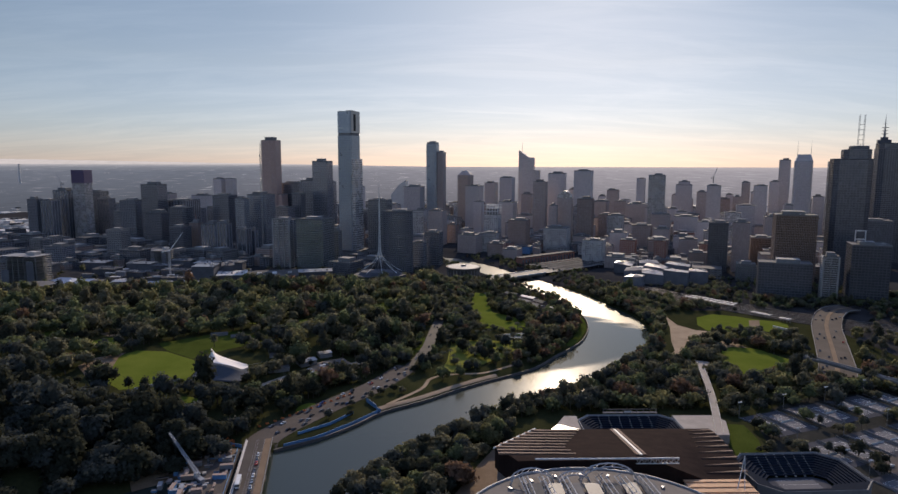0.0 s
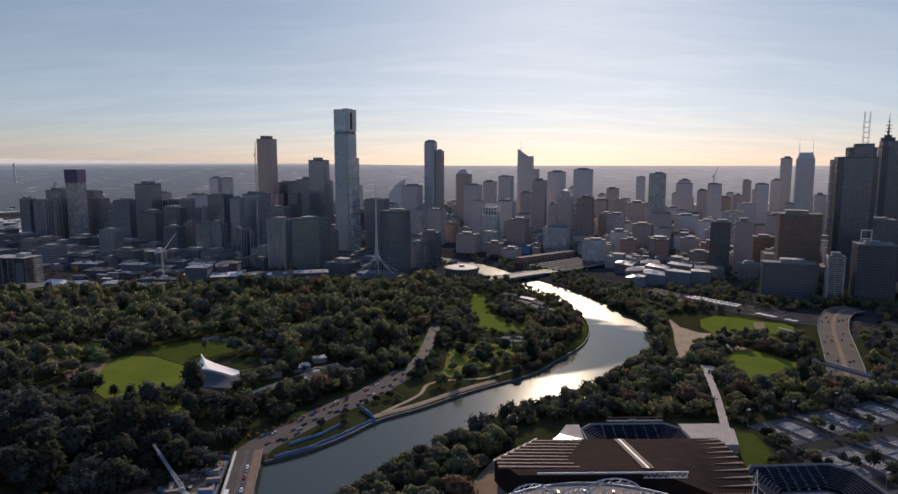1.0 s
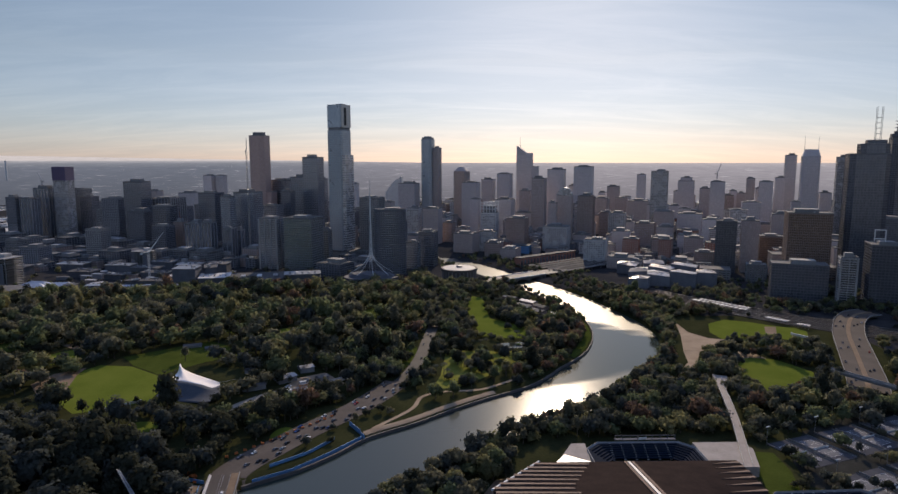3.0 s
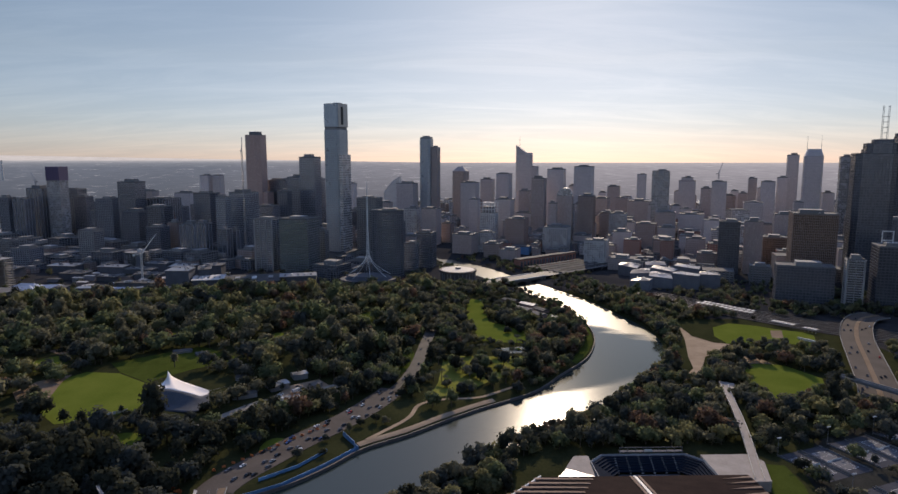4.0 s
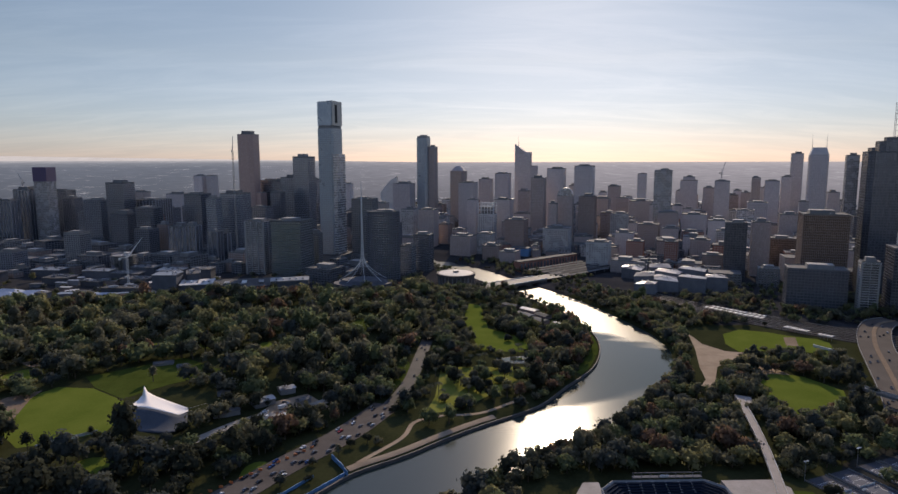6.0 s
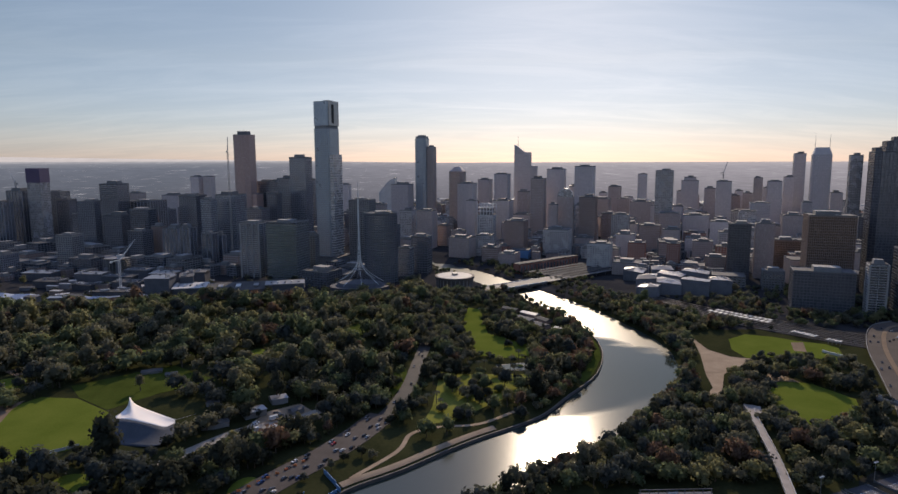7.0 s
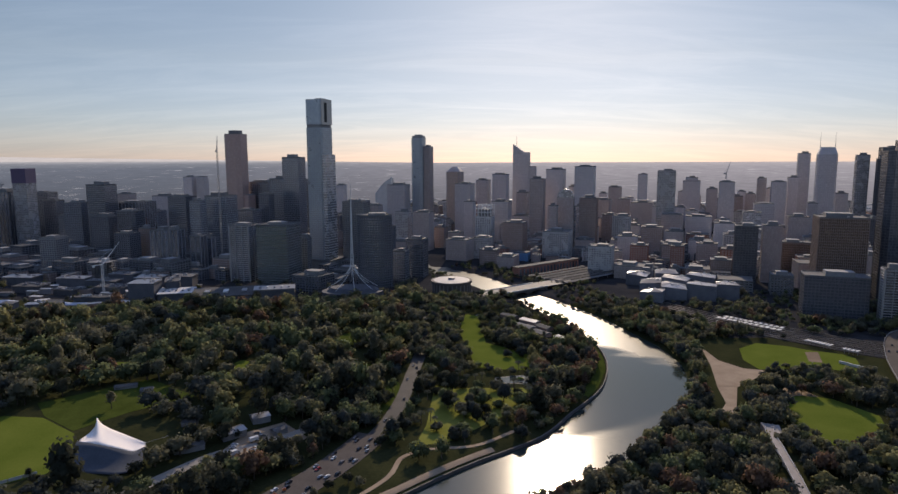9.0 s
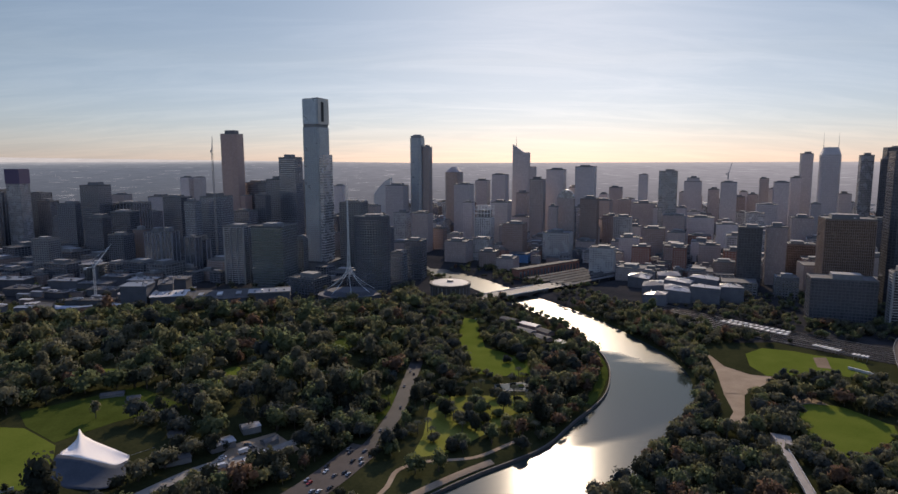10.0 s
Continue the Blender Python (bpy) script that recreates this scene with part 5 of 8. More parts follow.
def shard_square():
    """The cultural square: angular blocks with folded pale roofs."""
    rng = random.Random(8)
    spots = [(312, 985, 30, 26, 17), (345, 1000, 36, 30, 21), (382, 992, 40, 28, 24), (418, 1000, 30, 36, 23), (330, 1045, 34, 34, 19), (370, 1050, 38, 40, 22), (410, 1060, 40, 30, 24), (330, 1100, 34, 26, 20), (375, 1108, 36, 26, 21)]
    for x, y, w, d, h in spots:
        ob = thing("gallery_building", pose(x, y, ground_z(x, y), 0, 0, rng.uniform(-35, -5)), "angular grey gallery building with folded pale roof panels", "building", "gallery square")
        FOOT.append((x, y, 22))
        p = [(-w / 2, -d / 2 + rng.uniform(0, 5)), (w / 2 - rng.uniform(0, 7), -d / 2), (w / 2, d / 2 - rng.uniform(0, 6)), (rng.uniform(-6, 6), d / 2), (-w / 2 + rng.uniform(0, 6), d / 2 - 5)]
        kx, ky = rng.uniform(-0.12, 0.12), rng.uniform(-0.05, 0.2)
        part("wall", Geo().prism(p, 0, lambda a, b: h - 3 + a * kx + b * ky), M_SLATE, ob)
        rim = [(a * 1.02, b * 1.02, h - 2.9 + a * kx + b * ky) for a, b in p]
        peak = (rng.uniform(-3, 3), rng.uniform(-3, 3), h)
        roof = part("roof", Geo().add(rim + [peak], [(i, (i + 1) % 5, 5) for i in range(5)]), M_SLATE, ob)
        for i in range(5):
            mid = Vector(rim[i]).lerp(Vector(rim[(i + 1) % 5]), rng.uniform(0.3, 0.7))
            for c in (rim[i], rim[(i + 1) % 5]):
                if rng.random() < 0.62:
                    tri = [Vector(v).lerp((mid + Vector(c) + Vector(peak)) / 3, 0.08) + Vector((0, 0, 0.25)) for v in (mid, c, peak)]
                    part("roof_panel", Geo().add(tri, [(0, 1, 2)] if c is not rim[i] else [(0, 2, 1)]), rng.choice([M_METAL, M_METAL, M_CONC]), roof)
        for _ in range(3):
            part("skylight", Geo().prism([(-3, -1.2), (3, -0.6), (2, 1.4)], 0, rng.uniform(0.8, 1.8)), M_CONCPALE, ob, m=pose(rng.uniform(-w, w) * 0.25, rng.uniform(-d, d) * 0.25, h - 1.4, 0, 0, rng.uniform(0, 180)))


shard_square()


def low_arts():
    """Long dark gallery roofs at the edge of the park, and the theatre and site sheds west of them."""
    rng = random.Random(3)
    rows = [(-232, 985, 128, 46, 15, "long dark gallery with a flat roof", M_CONCDARK), (-190, 975, 50, 18, 20, "gallery hall with a pale sloping roof", M_METAL), (-330, 1010, 44, 30, 12, "low grey gallery wing with flat roof", M_CONC)]
    for x, y, w, d, h, label, mat in rows:
        z = ground_z(x, y)
        ob = thing("gallery_building", pose(x, y, z, 0, 0, 12), label, "building")
        FOOT.append((x, y, w * 0.45))
        part("wall", Geo().prism(rect(w, d), 0, h - 2), M_SLATEBLACK, ob)
        part("roof", Geo().prism(outset(rect(w, d), 1), h - 2, lambda a, b: h + b * 0.06), mat if mat is not M_CONCDARK else M_ROOF, ob)
        for k in range(5):
            part("skylight", Geo().box(-w * 0.36 + w * 0.18 * k, 0, h - 0.2, w * 0.05, d * 0.4, 1.6), M_CONCPALE if k % 2 else M_METAL, ob)
    sheds = [(-372, 1010, 34, 26, 24, 0), (-345, 1035, 18, 30, 22, 20), (-440, 1060, 44, 18, 9, -10), (-470, 1095, 50, 16, 11, -8), (-520, 1110, 46, 20, 13, -8), (-500, 1050, 30, 14, 7, -12), (-430, 1000, 60, 12, 6, -4), (-560, 1070, 40, 24, 10, -8), (-455, 1130, 40, 22, 15, -8),
             (-610, 1130, 50, 22, 12, -8), (-680, 1090, 44, 26, 14, -8), (-400, 1095, 40, 24, 16, -8), (-350, 1090, 30, 22, 18, 0)]
    for x, y, w, d, h, rot in sheds:
        ob = thing("hall", pose(x, y, ground_z(x, y), 0, 0, rot), rng.choice(["low dark hall with a pale metal roof", "grey theatre hall with a flat metal roof"]), "building", "low halls")
        FOOT.append((x, y, 26))
        part("wall", Geo().prism(rect(w, d), 0, h), M_SLATEBLACK, ob)
        part("roof", Geo().prism(outset(rect(w, d), 0.8), h, lambda a, b: h + 0.8 + b * rng.choice([0.02, 0.05])), rng.choice([M_METAL, M_ROOF, M_ROOF, M_ROOF]), ob)
        for _ in range(7):
            part("roof_unit", Geo().box(rng.uniform(-0.42, 0.42) * w, rng.uniform(-0.36, 0.36) * d, h + 0.8, rng.uniform(1.5, 8), rng.uniform(1.2, 3), rng.uniform(0.8, 2.4)), rng.choice([M_METAL, M_SLATE, M_SLATE, M_CONC]), ob)
        part("roof_edge", Geo().box(0, d / 2 + 0.9, h - 0.2, w + 1.4, 0.5, 1.9).box(w / 2 + 0.9, 0, h - 0.2, 0.5, d, 1.7), M_METAL, ob)
    for x, y, w, d, h, rot in [(-575, 975, 40, 22, 9, -10), (-535, 965, 34, 20, 8, 5), (-555, 935, 24, 18, 9, 30), (-520, 925, 20, 16, 8, 40), (-470, 960, 60, 10, 6, -3), (-430, 955, 34, 10, 5, 0)]:
        ob = thing("tent_pavilion", pose(x, y, ground_z(x, y), 0, 0, rot), "blue-grey peaked pavilion roof among trees", "pavilion", "white pavilions")
        FOOT.append((x, y, 18))
        part("wall", Geo().prism(rect(w * 0.95, d * 0.9), 0, h * 0.5), M_SLATEBLACK, ob)
        part("roof", Geo().add([(-w / 2, -d / 2, h * 0.5), (w / 2, -d / 2, h * 0.5), (w / 2, d / 2, h * 0.5), (-w / 2, d / 2, h * 0.5), (-w / 4, 0, h), (w / 4, 0, h)],
                               [(0, 1, 5, 4), (2, 3, 4, 5), (1, 2, 5), (3, 0, 4), (3, 2, 1, 0)]), M_TENT, ob)

    # cabins, containers and sheds of the building site
    spread = random.Random(41)
    made = 0
    while made < 28:
        x, y = spread.uniform(-590, -290), spread.uniform(925, 1100)
        if y < 872 + (x + 640) * 0.24 or any(math.hypot(x - fx, y - fy) < fr * 0.75 + 5 for fx, fy, fr in FOOT):
            continue
        w, d, h = spread.uniform(7, 24), spread.uniform(4, 9), spread.uniform(3, 8)
        ob = thing("site_shed", pose(x, y, ground_z(x, y), 0, 0, spread.choice([-10, -8, 5, 30])), spread.choice(["dark site shed with a sheet metal roof", "low grey store with a sheet metal roof"]), "shed", "site sheds")
        part("wall", Geo().prism(rect(w, d), -0.5, h), spread.choice([M_SLATEBLACK, M_SLATE, M_CONCDARK, M_BROWN]), ob)
        part("roof", Geo().prism(outset(rect(w, d), 0.4), h, lambda a, b: h + 0.5 + b * 0.1), spread.choice([M_METAL, M_METAL, M_ROOF, M_CONC]), ob)
        made += 1


low_arts()


def frame_block(x, y, w, d, storeys, rot, label):
    """An unfinished block: floor slabs on columns, a lift core, no walls yet."""
    ob = thing("unfinished_building", pose(x, y, ground_z(x, y), 0, 0, rot), label, "building")
    FOOT.append((x, y, max(w, d) * 0.6))
    for k in range(storeys + 1):
        part("floor_slab", Geo().box(0, 0, k * 3.6, w, d, 0.5), M_CONCDARK, ob)
    for i in range(7):
        for j in (-0.46, 0, 0.46):
            part("column", Geo().box(-w * 0.46 + i * w * 0.92 / 6, j * d, 0.5, 0.9, 0.9, storeys * 3.6), M_CONCDARK, ob)
    part("lift_core", Geo().box(w * 0.18, d * 0.1, 0.5, w * 0.22, d * 0.4, storeys * 3.6 + 5), M_CONC, ob)
    for i in (-1, 1):
        part("scaffold_screen", Geo().box(i * w * 0.33, -d / 2 - 0.8, 1.0, w * 0.2, 0.3, storeys * 3.6 * (0.5 if i < 0 else 0.8)), M_SLATE, ob)


frame_block(-640, 985, 64, 34, 12, -8, "unfinished dark concrete frame block with open floors")
frame_block(-505, 1160, 34, 24, 8, -10, "small unfinished concrete block on a building site")
ob = thing("round_hall", pose(-578, 900, ground_z(-578, 900)), "low round hall with a dark disc roof among trees", "building")
FOOT.append((-578, 900, 34))
part("drum", Geo().prism(oval(50, 44, 32), -0.5, 6), M_SLATE, ob)
part("roof", Geo().prism(oval(58, 52, 32), 6, 7.2, oval(40, 36, 32)), M_ROOF, ob)
part("roof_rim", Geo().sheet([[(p * k, q * k, z) for p, q in oval(58, 52, 32)] for k, z in ((1.0, 5.6), (1.01, 6.3), (0.985, 6.5))], True), M_METAL, ob)


def tower_crane(x, y, z, height, jib, rot, label, mat=None, luff=35.0, w=2.2):
    mat = mat or M_STEEL
    ob = thing("tower_crane", pose(x, y, z, 0, 0, rot), label, "crane", "cranes")
    g = Geo()
    for a, b in ((-1, -1), (1, -1), (1, 1), (-1, 1)):
        g.tube((a * w / 2, b * w / 2, 0), (a * w / 2, b * w / 2, height), 0.28, n=4)
    k = 0
    while k < height - w:
        g.tube((-w / 2, -w / 2, k), (w / 2, -w / 2, k + w), 0.2, n=4).tube((w / 2, w / 2, k), (-w / 2, w / 2, k + w), 0.2, n=4).tube((-w / 2, w / 2, k), (-w / 2, -w / 2, k + w), 0.2, n=4).tube((w / 2, -w / 2, k), (w / 2, w / 2, k + w), 0.2, n=4)
        k += w
    part("mast", g, mat, ob)
    c, s = math.cos(radians(luff)), math.sin(radians(luff))
    g = Geo()
    for o in (-0.8, 0.8):
        g.tube((1, o, height + 1), (jib * c, o * 0.3, height + 1 + jib * s), 0.3, 0.22, n=4)
    g.tube((1, 0, height + 2.4), (jib * c, 0, height + 1.2 + jib * s), 0.3, 0.2, n=4)
    for k in range(int(jib / 3)):
        d, e = 1 + k * 3, 2.5 + k * 3
        g.tube((d * c, -0.7, height + 1 + d * s), (e * c, 0.7, height + 1.6 + e * s), 0.14, n=4)
    part("jib", g, mat, ob)
    part("counter_jib", Geo().box(-6, 0, height + 0.6, 12, 2, 0.8).box(-10.5, 0, height - 1.6, 3, 2.4, 2.2), mat, ob)
    part("cab", Geo().box(1.2, 1.6, height - 0.6, 2.2, 1.8, 2.4), M_CONCPALE, ob)
    part("apex", Geo().tube((0, 0, height), (-3, 0, height + 9), 0.4, 0.2, 5).tube((-3, 0, height + 9), (jib * c * 0.9, 0, height + 1 + jib * s * 0.9), 0.1, n=4).tube((-3, 0, height + 9), (-11, 0, height + 1), 0.1, n=4), mat, ob)


tower_crane(-437, 1029, ground_z(-437, 1029), 44, 38, 45, "white luffing tower crane over a building site", luff=50)
tower_crane(-344, 1246, 2.6, 205, 26, 100, "slender tower crane standing beside a high tower", M_GREYSTEEL, luff=70)
tower_crane(752, 1722, 143, 14, 34, 40, "tower crane on an unfinished tower roof", M_GREYSTEEL, luff=55)
tower_crane(-925, 1580, 131, 12, 30, 140, "tower crane on an unfinished apartment tower", M_GREYSTEEL, luff=40)
tower_crane(-500, 1320, 2.6, 66, 26, 120, "rust-orange tower crane between apartment towers", plain("faded_orange_paint", (0.22, 0.085, 0.04), 0.7), luff=50)


def rail_station():
    """Terminal station by the river: long platform roofs and a brick head building."""
    a = 38
    ob = thing("railway_station", pose(245, 1160, 2.6, 0, 0, a), "long railway station with rows of pale platform roofs", "station")
    FOOT.append((240, 1160, 60))
    for k in range(6):
        y = -38 + k * 15
        roof = part("platform_roof", Geo().add([(-70, y - 5, 6), (70, y - 5, 6), (70, y + 5, 6), (-70, y + 5, 6), (-70, y, 7.4), (70, y, 7.4)], [(0, 1, 5, 4), (2, 3, 4, 5), (1, 2, 5), (3, 0, 4), (3, 2, 1, 0)]), M_ROOF, ob)
        for j in range(6):
            part("post", Geo().box(-62 + j * 25, y, 0, 0.5, 0.5, 6), M_GREYSTEEL, ob)
    part("head_building", Geo().prism(rect(150, 14), 0, 17), M_BRICKRED, ob, m=pose(0, 58, 0))
    part("head_roof", Geo().prism(outset(rect(150, 14), 0.6), 17, 18), M_ROOF, ob, m=pose(0, 58, 0))
    for j in range(18):
        part("window_bay", Geo().box(-70 + j * 8.2, 50.8, 2, 4, 0.5, 12), M_GLASS_DARK, ob)


rail_station()
ob = thing("blue_pavilion", pose(182, 1330, 2.6, 0, 0, -20), "bright blue wrapped building by the station", "building")
FOOT.append((182, 1330, 26))
part("wall", Geo().prism(rect(34, 24), 0, 18), M_BLUEPAINT, ob)
part("roof", Geo().prism(outset(rect(34, 24), 0.5), 18, 19), M_ROOF, ob)


def mid_rise():
    """Middle-high blocks that fill the grid between the tall towers."""
    rng = random.Random(31)
    names = {"slate": "dark grey clad mid-rise apartment block", "ribbed": "dark mid-rise apartment block with pale upright ribs", "brick": "red brick mid-rise office block on the grid",
             "taupe": "taupe mid-rise office block with flat roof", "hazegrey": "light grey panelled mid-rise office block", "grey": "grey glass mid-rise office block on the grid", "darkconcrete": "dark concrete mid-rise apartment block",
             "concrete": "grey concrete mid-rise apartment block", "brown": "brown brick mid-rise office block", "dark": "dark glass mid-rise office block"}
    made = 0
    for _ in range(900):
        west = rng.random() < 0.32
        x, y = (rng.uniform(-1000, -140), rng.uniform(1260, 1900)) if west else (rng.uniform(60, 1150), rng.uniform(1300, 2050))
        if abs(x) > 0.7 * y or river_distance(x, y) < 60 or any(math.hypot(x - fx, y - fy) < fr + 20 for fx, fy, fr in FOOT):
            continue
        style = rng.choice(["slate", "dark", "ribbed", "darkconcrete"] if west else ["taupe", "taupe", "hazegrey", "grey", "brown", "brick", "concrete"])
        tower(x, y, rng.uniform(32, 52), rng.uniform(50, 100) if y > 1500 else rng.uniform(38, 72), style, names[style], -23 if not west else -13, rng.uniform(0.7, 1.0), cut=rng.choice([0, 0, 0, 4]))
        made += 1
        if made == 74:
            break


mid_rise()
low_city()


def infill():
    """Small shops, sheds and terraces in the gaps between the larger blocks."""
    rng = random.Random(77)
    kinds = ["taupe", "brown", "brick", "darkconcrete", "concrete", "slate", "slate"]
    made = 0
    for _ in range(2600):
        x, y = (rng.uniform(150, 760), rng.uniform(1090, 1500)) if rng.random() < 0.72 else (rng.uniform(-720, -60), rng.uniform(1120, 1330))
        if abs(x) > 0.72 * y or river_distance(x, y) < 35 or (x < 330 and 1060 < y < 1300 and x > 0) or any(math.hypot(x - fx, y - fy) < fr * 0.82 + 9 for fx, fy, fr in FOOT):
            continue
        kind = rng.choice(kinds if x > 0 else ["slate", "darkconcrete", "brown"])
        w, d, h = rng.uniform(12, 26), rng.uniform(11, 22), rng.uniform(6, 20)
        ob = thing("city_building", pose(x, y, ground_z(x, y), 0, 0, -23 + rng.choice([0, 0, 6, -8])), LOW_LABELS[kind], "building", "low city buildings")
        FOOT.append((x, y, 13))
        o = rect(w, d)
        part("wall", Geo().prism(o, 0, h), STYLES[kind][0], ob)
        tagged(part("facade_frame", block_frame(o, h, kind), STYLES[kind][1], ob), kind="stuff")
        roof_kit(ob, o, h, rng, rng.random() < 0.5)
        made += 1
        if made == 170:
            break


infill()


# ---- music bowl ----
M_CANVAS = leaf_material("white_membrane", (0.78, 0.72, 0.67), (0.84, 0.79, 0.74), 0.12)
# shaded side of the white membrane, its shade painted as dark blue-grey
M_SHADEDFLANK = material("shaded_membrane", (0.055, 0.062, 0.075), (0.085, 0.093, 0.108), 0.15, 0.8, coords="Object", spec=0.05)
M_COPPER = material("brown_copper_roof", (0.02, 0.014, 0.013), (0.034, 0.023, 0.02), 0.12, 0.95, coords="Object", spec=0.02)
# sunlight on the slats put into a paler copper; skylight edges share it
M_COPPERLIT = material("lit_copper_trim", (0.12, 0.08, 0.065), (0.19, 0.13, 0.1), 0.3, 0.8, coords="Object", spec=0.15)
# orange of the low sun put into the annex roof's colour
M_LITROOF = material("orange_sunlit_roof", (0.38, 0.2, 0.1), (0.5, 0.28, 0.15), 0.3, 0.7, coords="Object")
M_SEAT = material("blue_seats", (0.007, 0.011, 0.02), (0.013, 0.02, 0.034), 0.6, 0.95, coords="Object", island=0.25, spec=0.05)
M_COURT = material("blue_court", (0.07, 0.072, 0.085), (0.1, 0.102, 0.115), 0.1, 0.95, coords="Object")
M_COURTSIDE = material("grey_court_surround", (0.055, 0.055, 0.062), (0.085, 0.085, 0.093), 0.1, 0.95, coords="Object", spec=0.0)
M_WARMROOF = material("warm_grey_roof", (0.11, 0.098, 0.09), (0.17, 0.152, 0.14), 0.08, 0.8, coords="Object", spec=0.1)
M_PANELROOF = material("grey_roof_panels", (0.09, 0.092, 0.1), (0.14, 0.142, 0.15), 0.1, 0.6, coords="Object")
M_TRUSS = plain("light_grey_truss_paint", (0.42, 0.42, 0.43), 0.5)
# paving round the courts, tree shade put into its dark colour
M_PRECINCT = material("shade_dark_paving", (0.02, 0.021, 0.018), (0.05, 0.048, 0.042), 0.06, 0.95, bump=0.2, fine=12, spec=0.0)
M_ROUGHSTEEL = material("dull_dark_steel", (0.09, 0.09, 0.1), (0.14, 0.14, 0.15), 0.3, 0.9, coords="Object", spec=0.05)
M_LINE = plain("white_line", (0.75, 0.75, 0.74), 0.6)
M_TYRE = plain("tyre", (0.02, 0.02, 0.02), 0.9)
M_CARGLASS = plain("car_glass", (0.02, 0.025, 0.03), 0.08)
M_BALLAST = material("ballast", (0.028, 0.026, 0.025), (0.058, 0.052, 0.048), 0.3, 0.95, bump=0.3, spec=0.0)
M_RAIL = plain("rail_steel", (0.4, 0.38, 0.36), 0.3, 0.8)
M_DECK = material("pale_deck", (0.24, 0.21, 0.185), (0.34, 0.3, 0.27), 0.15, 0.85, spec=0.15)


def music_bowl():
    ob = thing("canopy", pose(0, 0, 0), "white tensile canopy of the music bowl with one high peak", "canopy")
    far = [(-201.4, 531, 22.4), (-202.3, 541, 21.2), (-202.3, 549, 21.8), (-202.2, 552, 24.0), (-202, 553, 27.6), (-200.4, 552.8, 24.2), (-197, 552, 22.2), (-191.7, 550, 20.6), (-181.3, 546, 18.6), (-165.7, 538, 16.9)]
    brk = [(-202.5, 530, 22.0), (-189.9, 524, 23.2), (-178.7, 521, 22.3), (-170.9, 521, 20.3), (-166.6, 525, 17.1), (-163.8, 533, 16.6)]
    low = [(-205, 509, 15), (-190, 505, 14.5), (-177, 504, 14), (-168, 504, 13.5), (-161, 508, 13), (-158, 515, 13)]
    rows = []
    cf, cb, cl = curve_points(far, 3), curve_points(brk, 3), curve_points(low, 3)

    def at(c, t):
        u = t * (len(c) - 1)
        i = min(int(u), len(c) - 2)
        return Vector(c[i]).lerp(Vector(c[i + 1]), u - i)
    for k in range(8):
        rows.append([tuple(at(cf, j / 24).lerp(at(cb, j / 24), k / 7) - Vector((0, 0, 1.0 * math.sin(math.pi * k / 7)))) for j in range(25)])
    skin = part("membrane", Geo().sheet(rows), M_CANVAS, ob, smooth=True)
    side = []
    for k in range(8):
        side.append([tuple(at(cb, j / 24).lerp(at(cl, j / 24), k / 7) - Vector((0, 0, 1.6 * math.sin(math.pi * k / 7)))) for j in range(25)])
    flank = part("side_membrane", Geo().sheet(side), M_SHADEDFLANK, ob, "side membrane with its blue-grey shade painted in", smooth=True)
    for o in (skin, flank):
        md = o.modifiers.new("thick", "SOLIDIFY")
        md.thickness = 0.25
    for x, y, z, dx in ((-202, 553, 26.8, -6), (-165.7, 538, 16.6, 8)):
        part("mast", Geo().tube((x, y, ground_z(x, y) - 0.5), (x, y, z + 0.6), 0.4, 0.3, 8), M_STEEL, ob)
        part("stay_cable", Geo().tube((x, y, z), (x + dx, y + 16, ground_z(x + dx, y + 16)), 0.12, n=4), M_GREYSTEEL, ob)
    part("edge_cable", Geo().sheet([[tuple(Vector(p) + Vector((0, 0, d))) for p in curve_points(far, 3)] for d in (-0.15, 0.3)]), M_STEEL, ob)


music_bowl()
drape("terrace", [(-314, 540), (-310, 565), (-292, 580), (-290, 562), (-277, 520), (-292, 513)], M_DIRT, "bare brown seating terrace beside the lawn", "terrace", 0.2)
drape("clearing", [(-352, 648), (-335, 662), (-318, 650), (-335, 636)], M_DIRT, "sandy clearing among park trees", "clearing", 0.2)
for k in range(5):
    x, y = -234 + k * 5.4, 482 + k * 4.4
    ob = thing("fence_panel", pose(x, y, ground_z(x, y), 0, 0, 39), "pale fence panel along the lawn edge", "fence", "lawn fence")
    part("panel", Geo().box(0, 0, 0.2, 6.6, 0.15, 1.9), M_CONCPALE, ob)
    part("post", Geo().box(-3.3, 0, 0, 0.2, 0.2, 2.3), M_GREYSTEEL, ob)
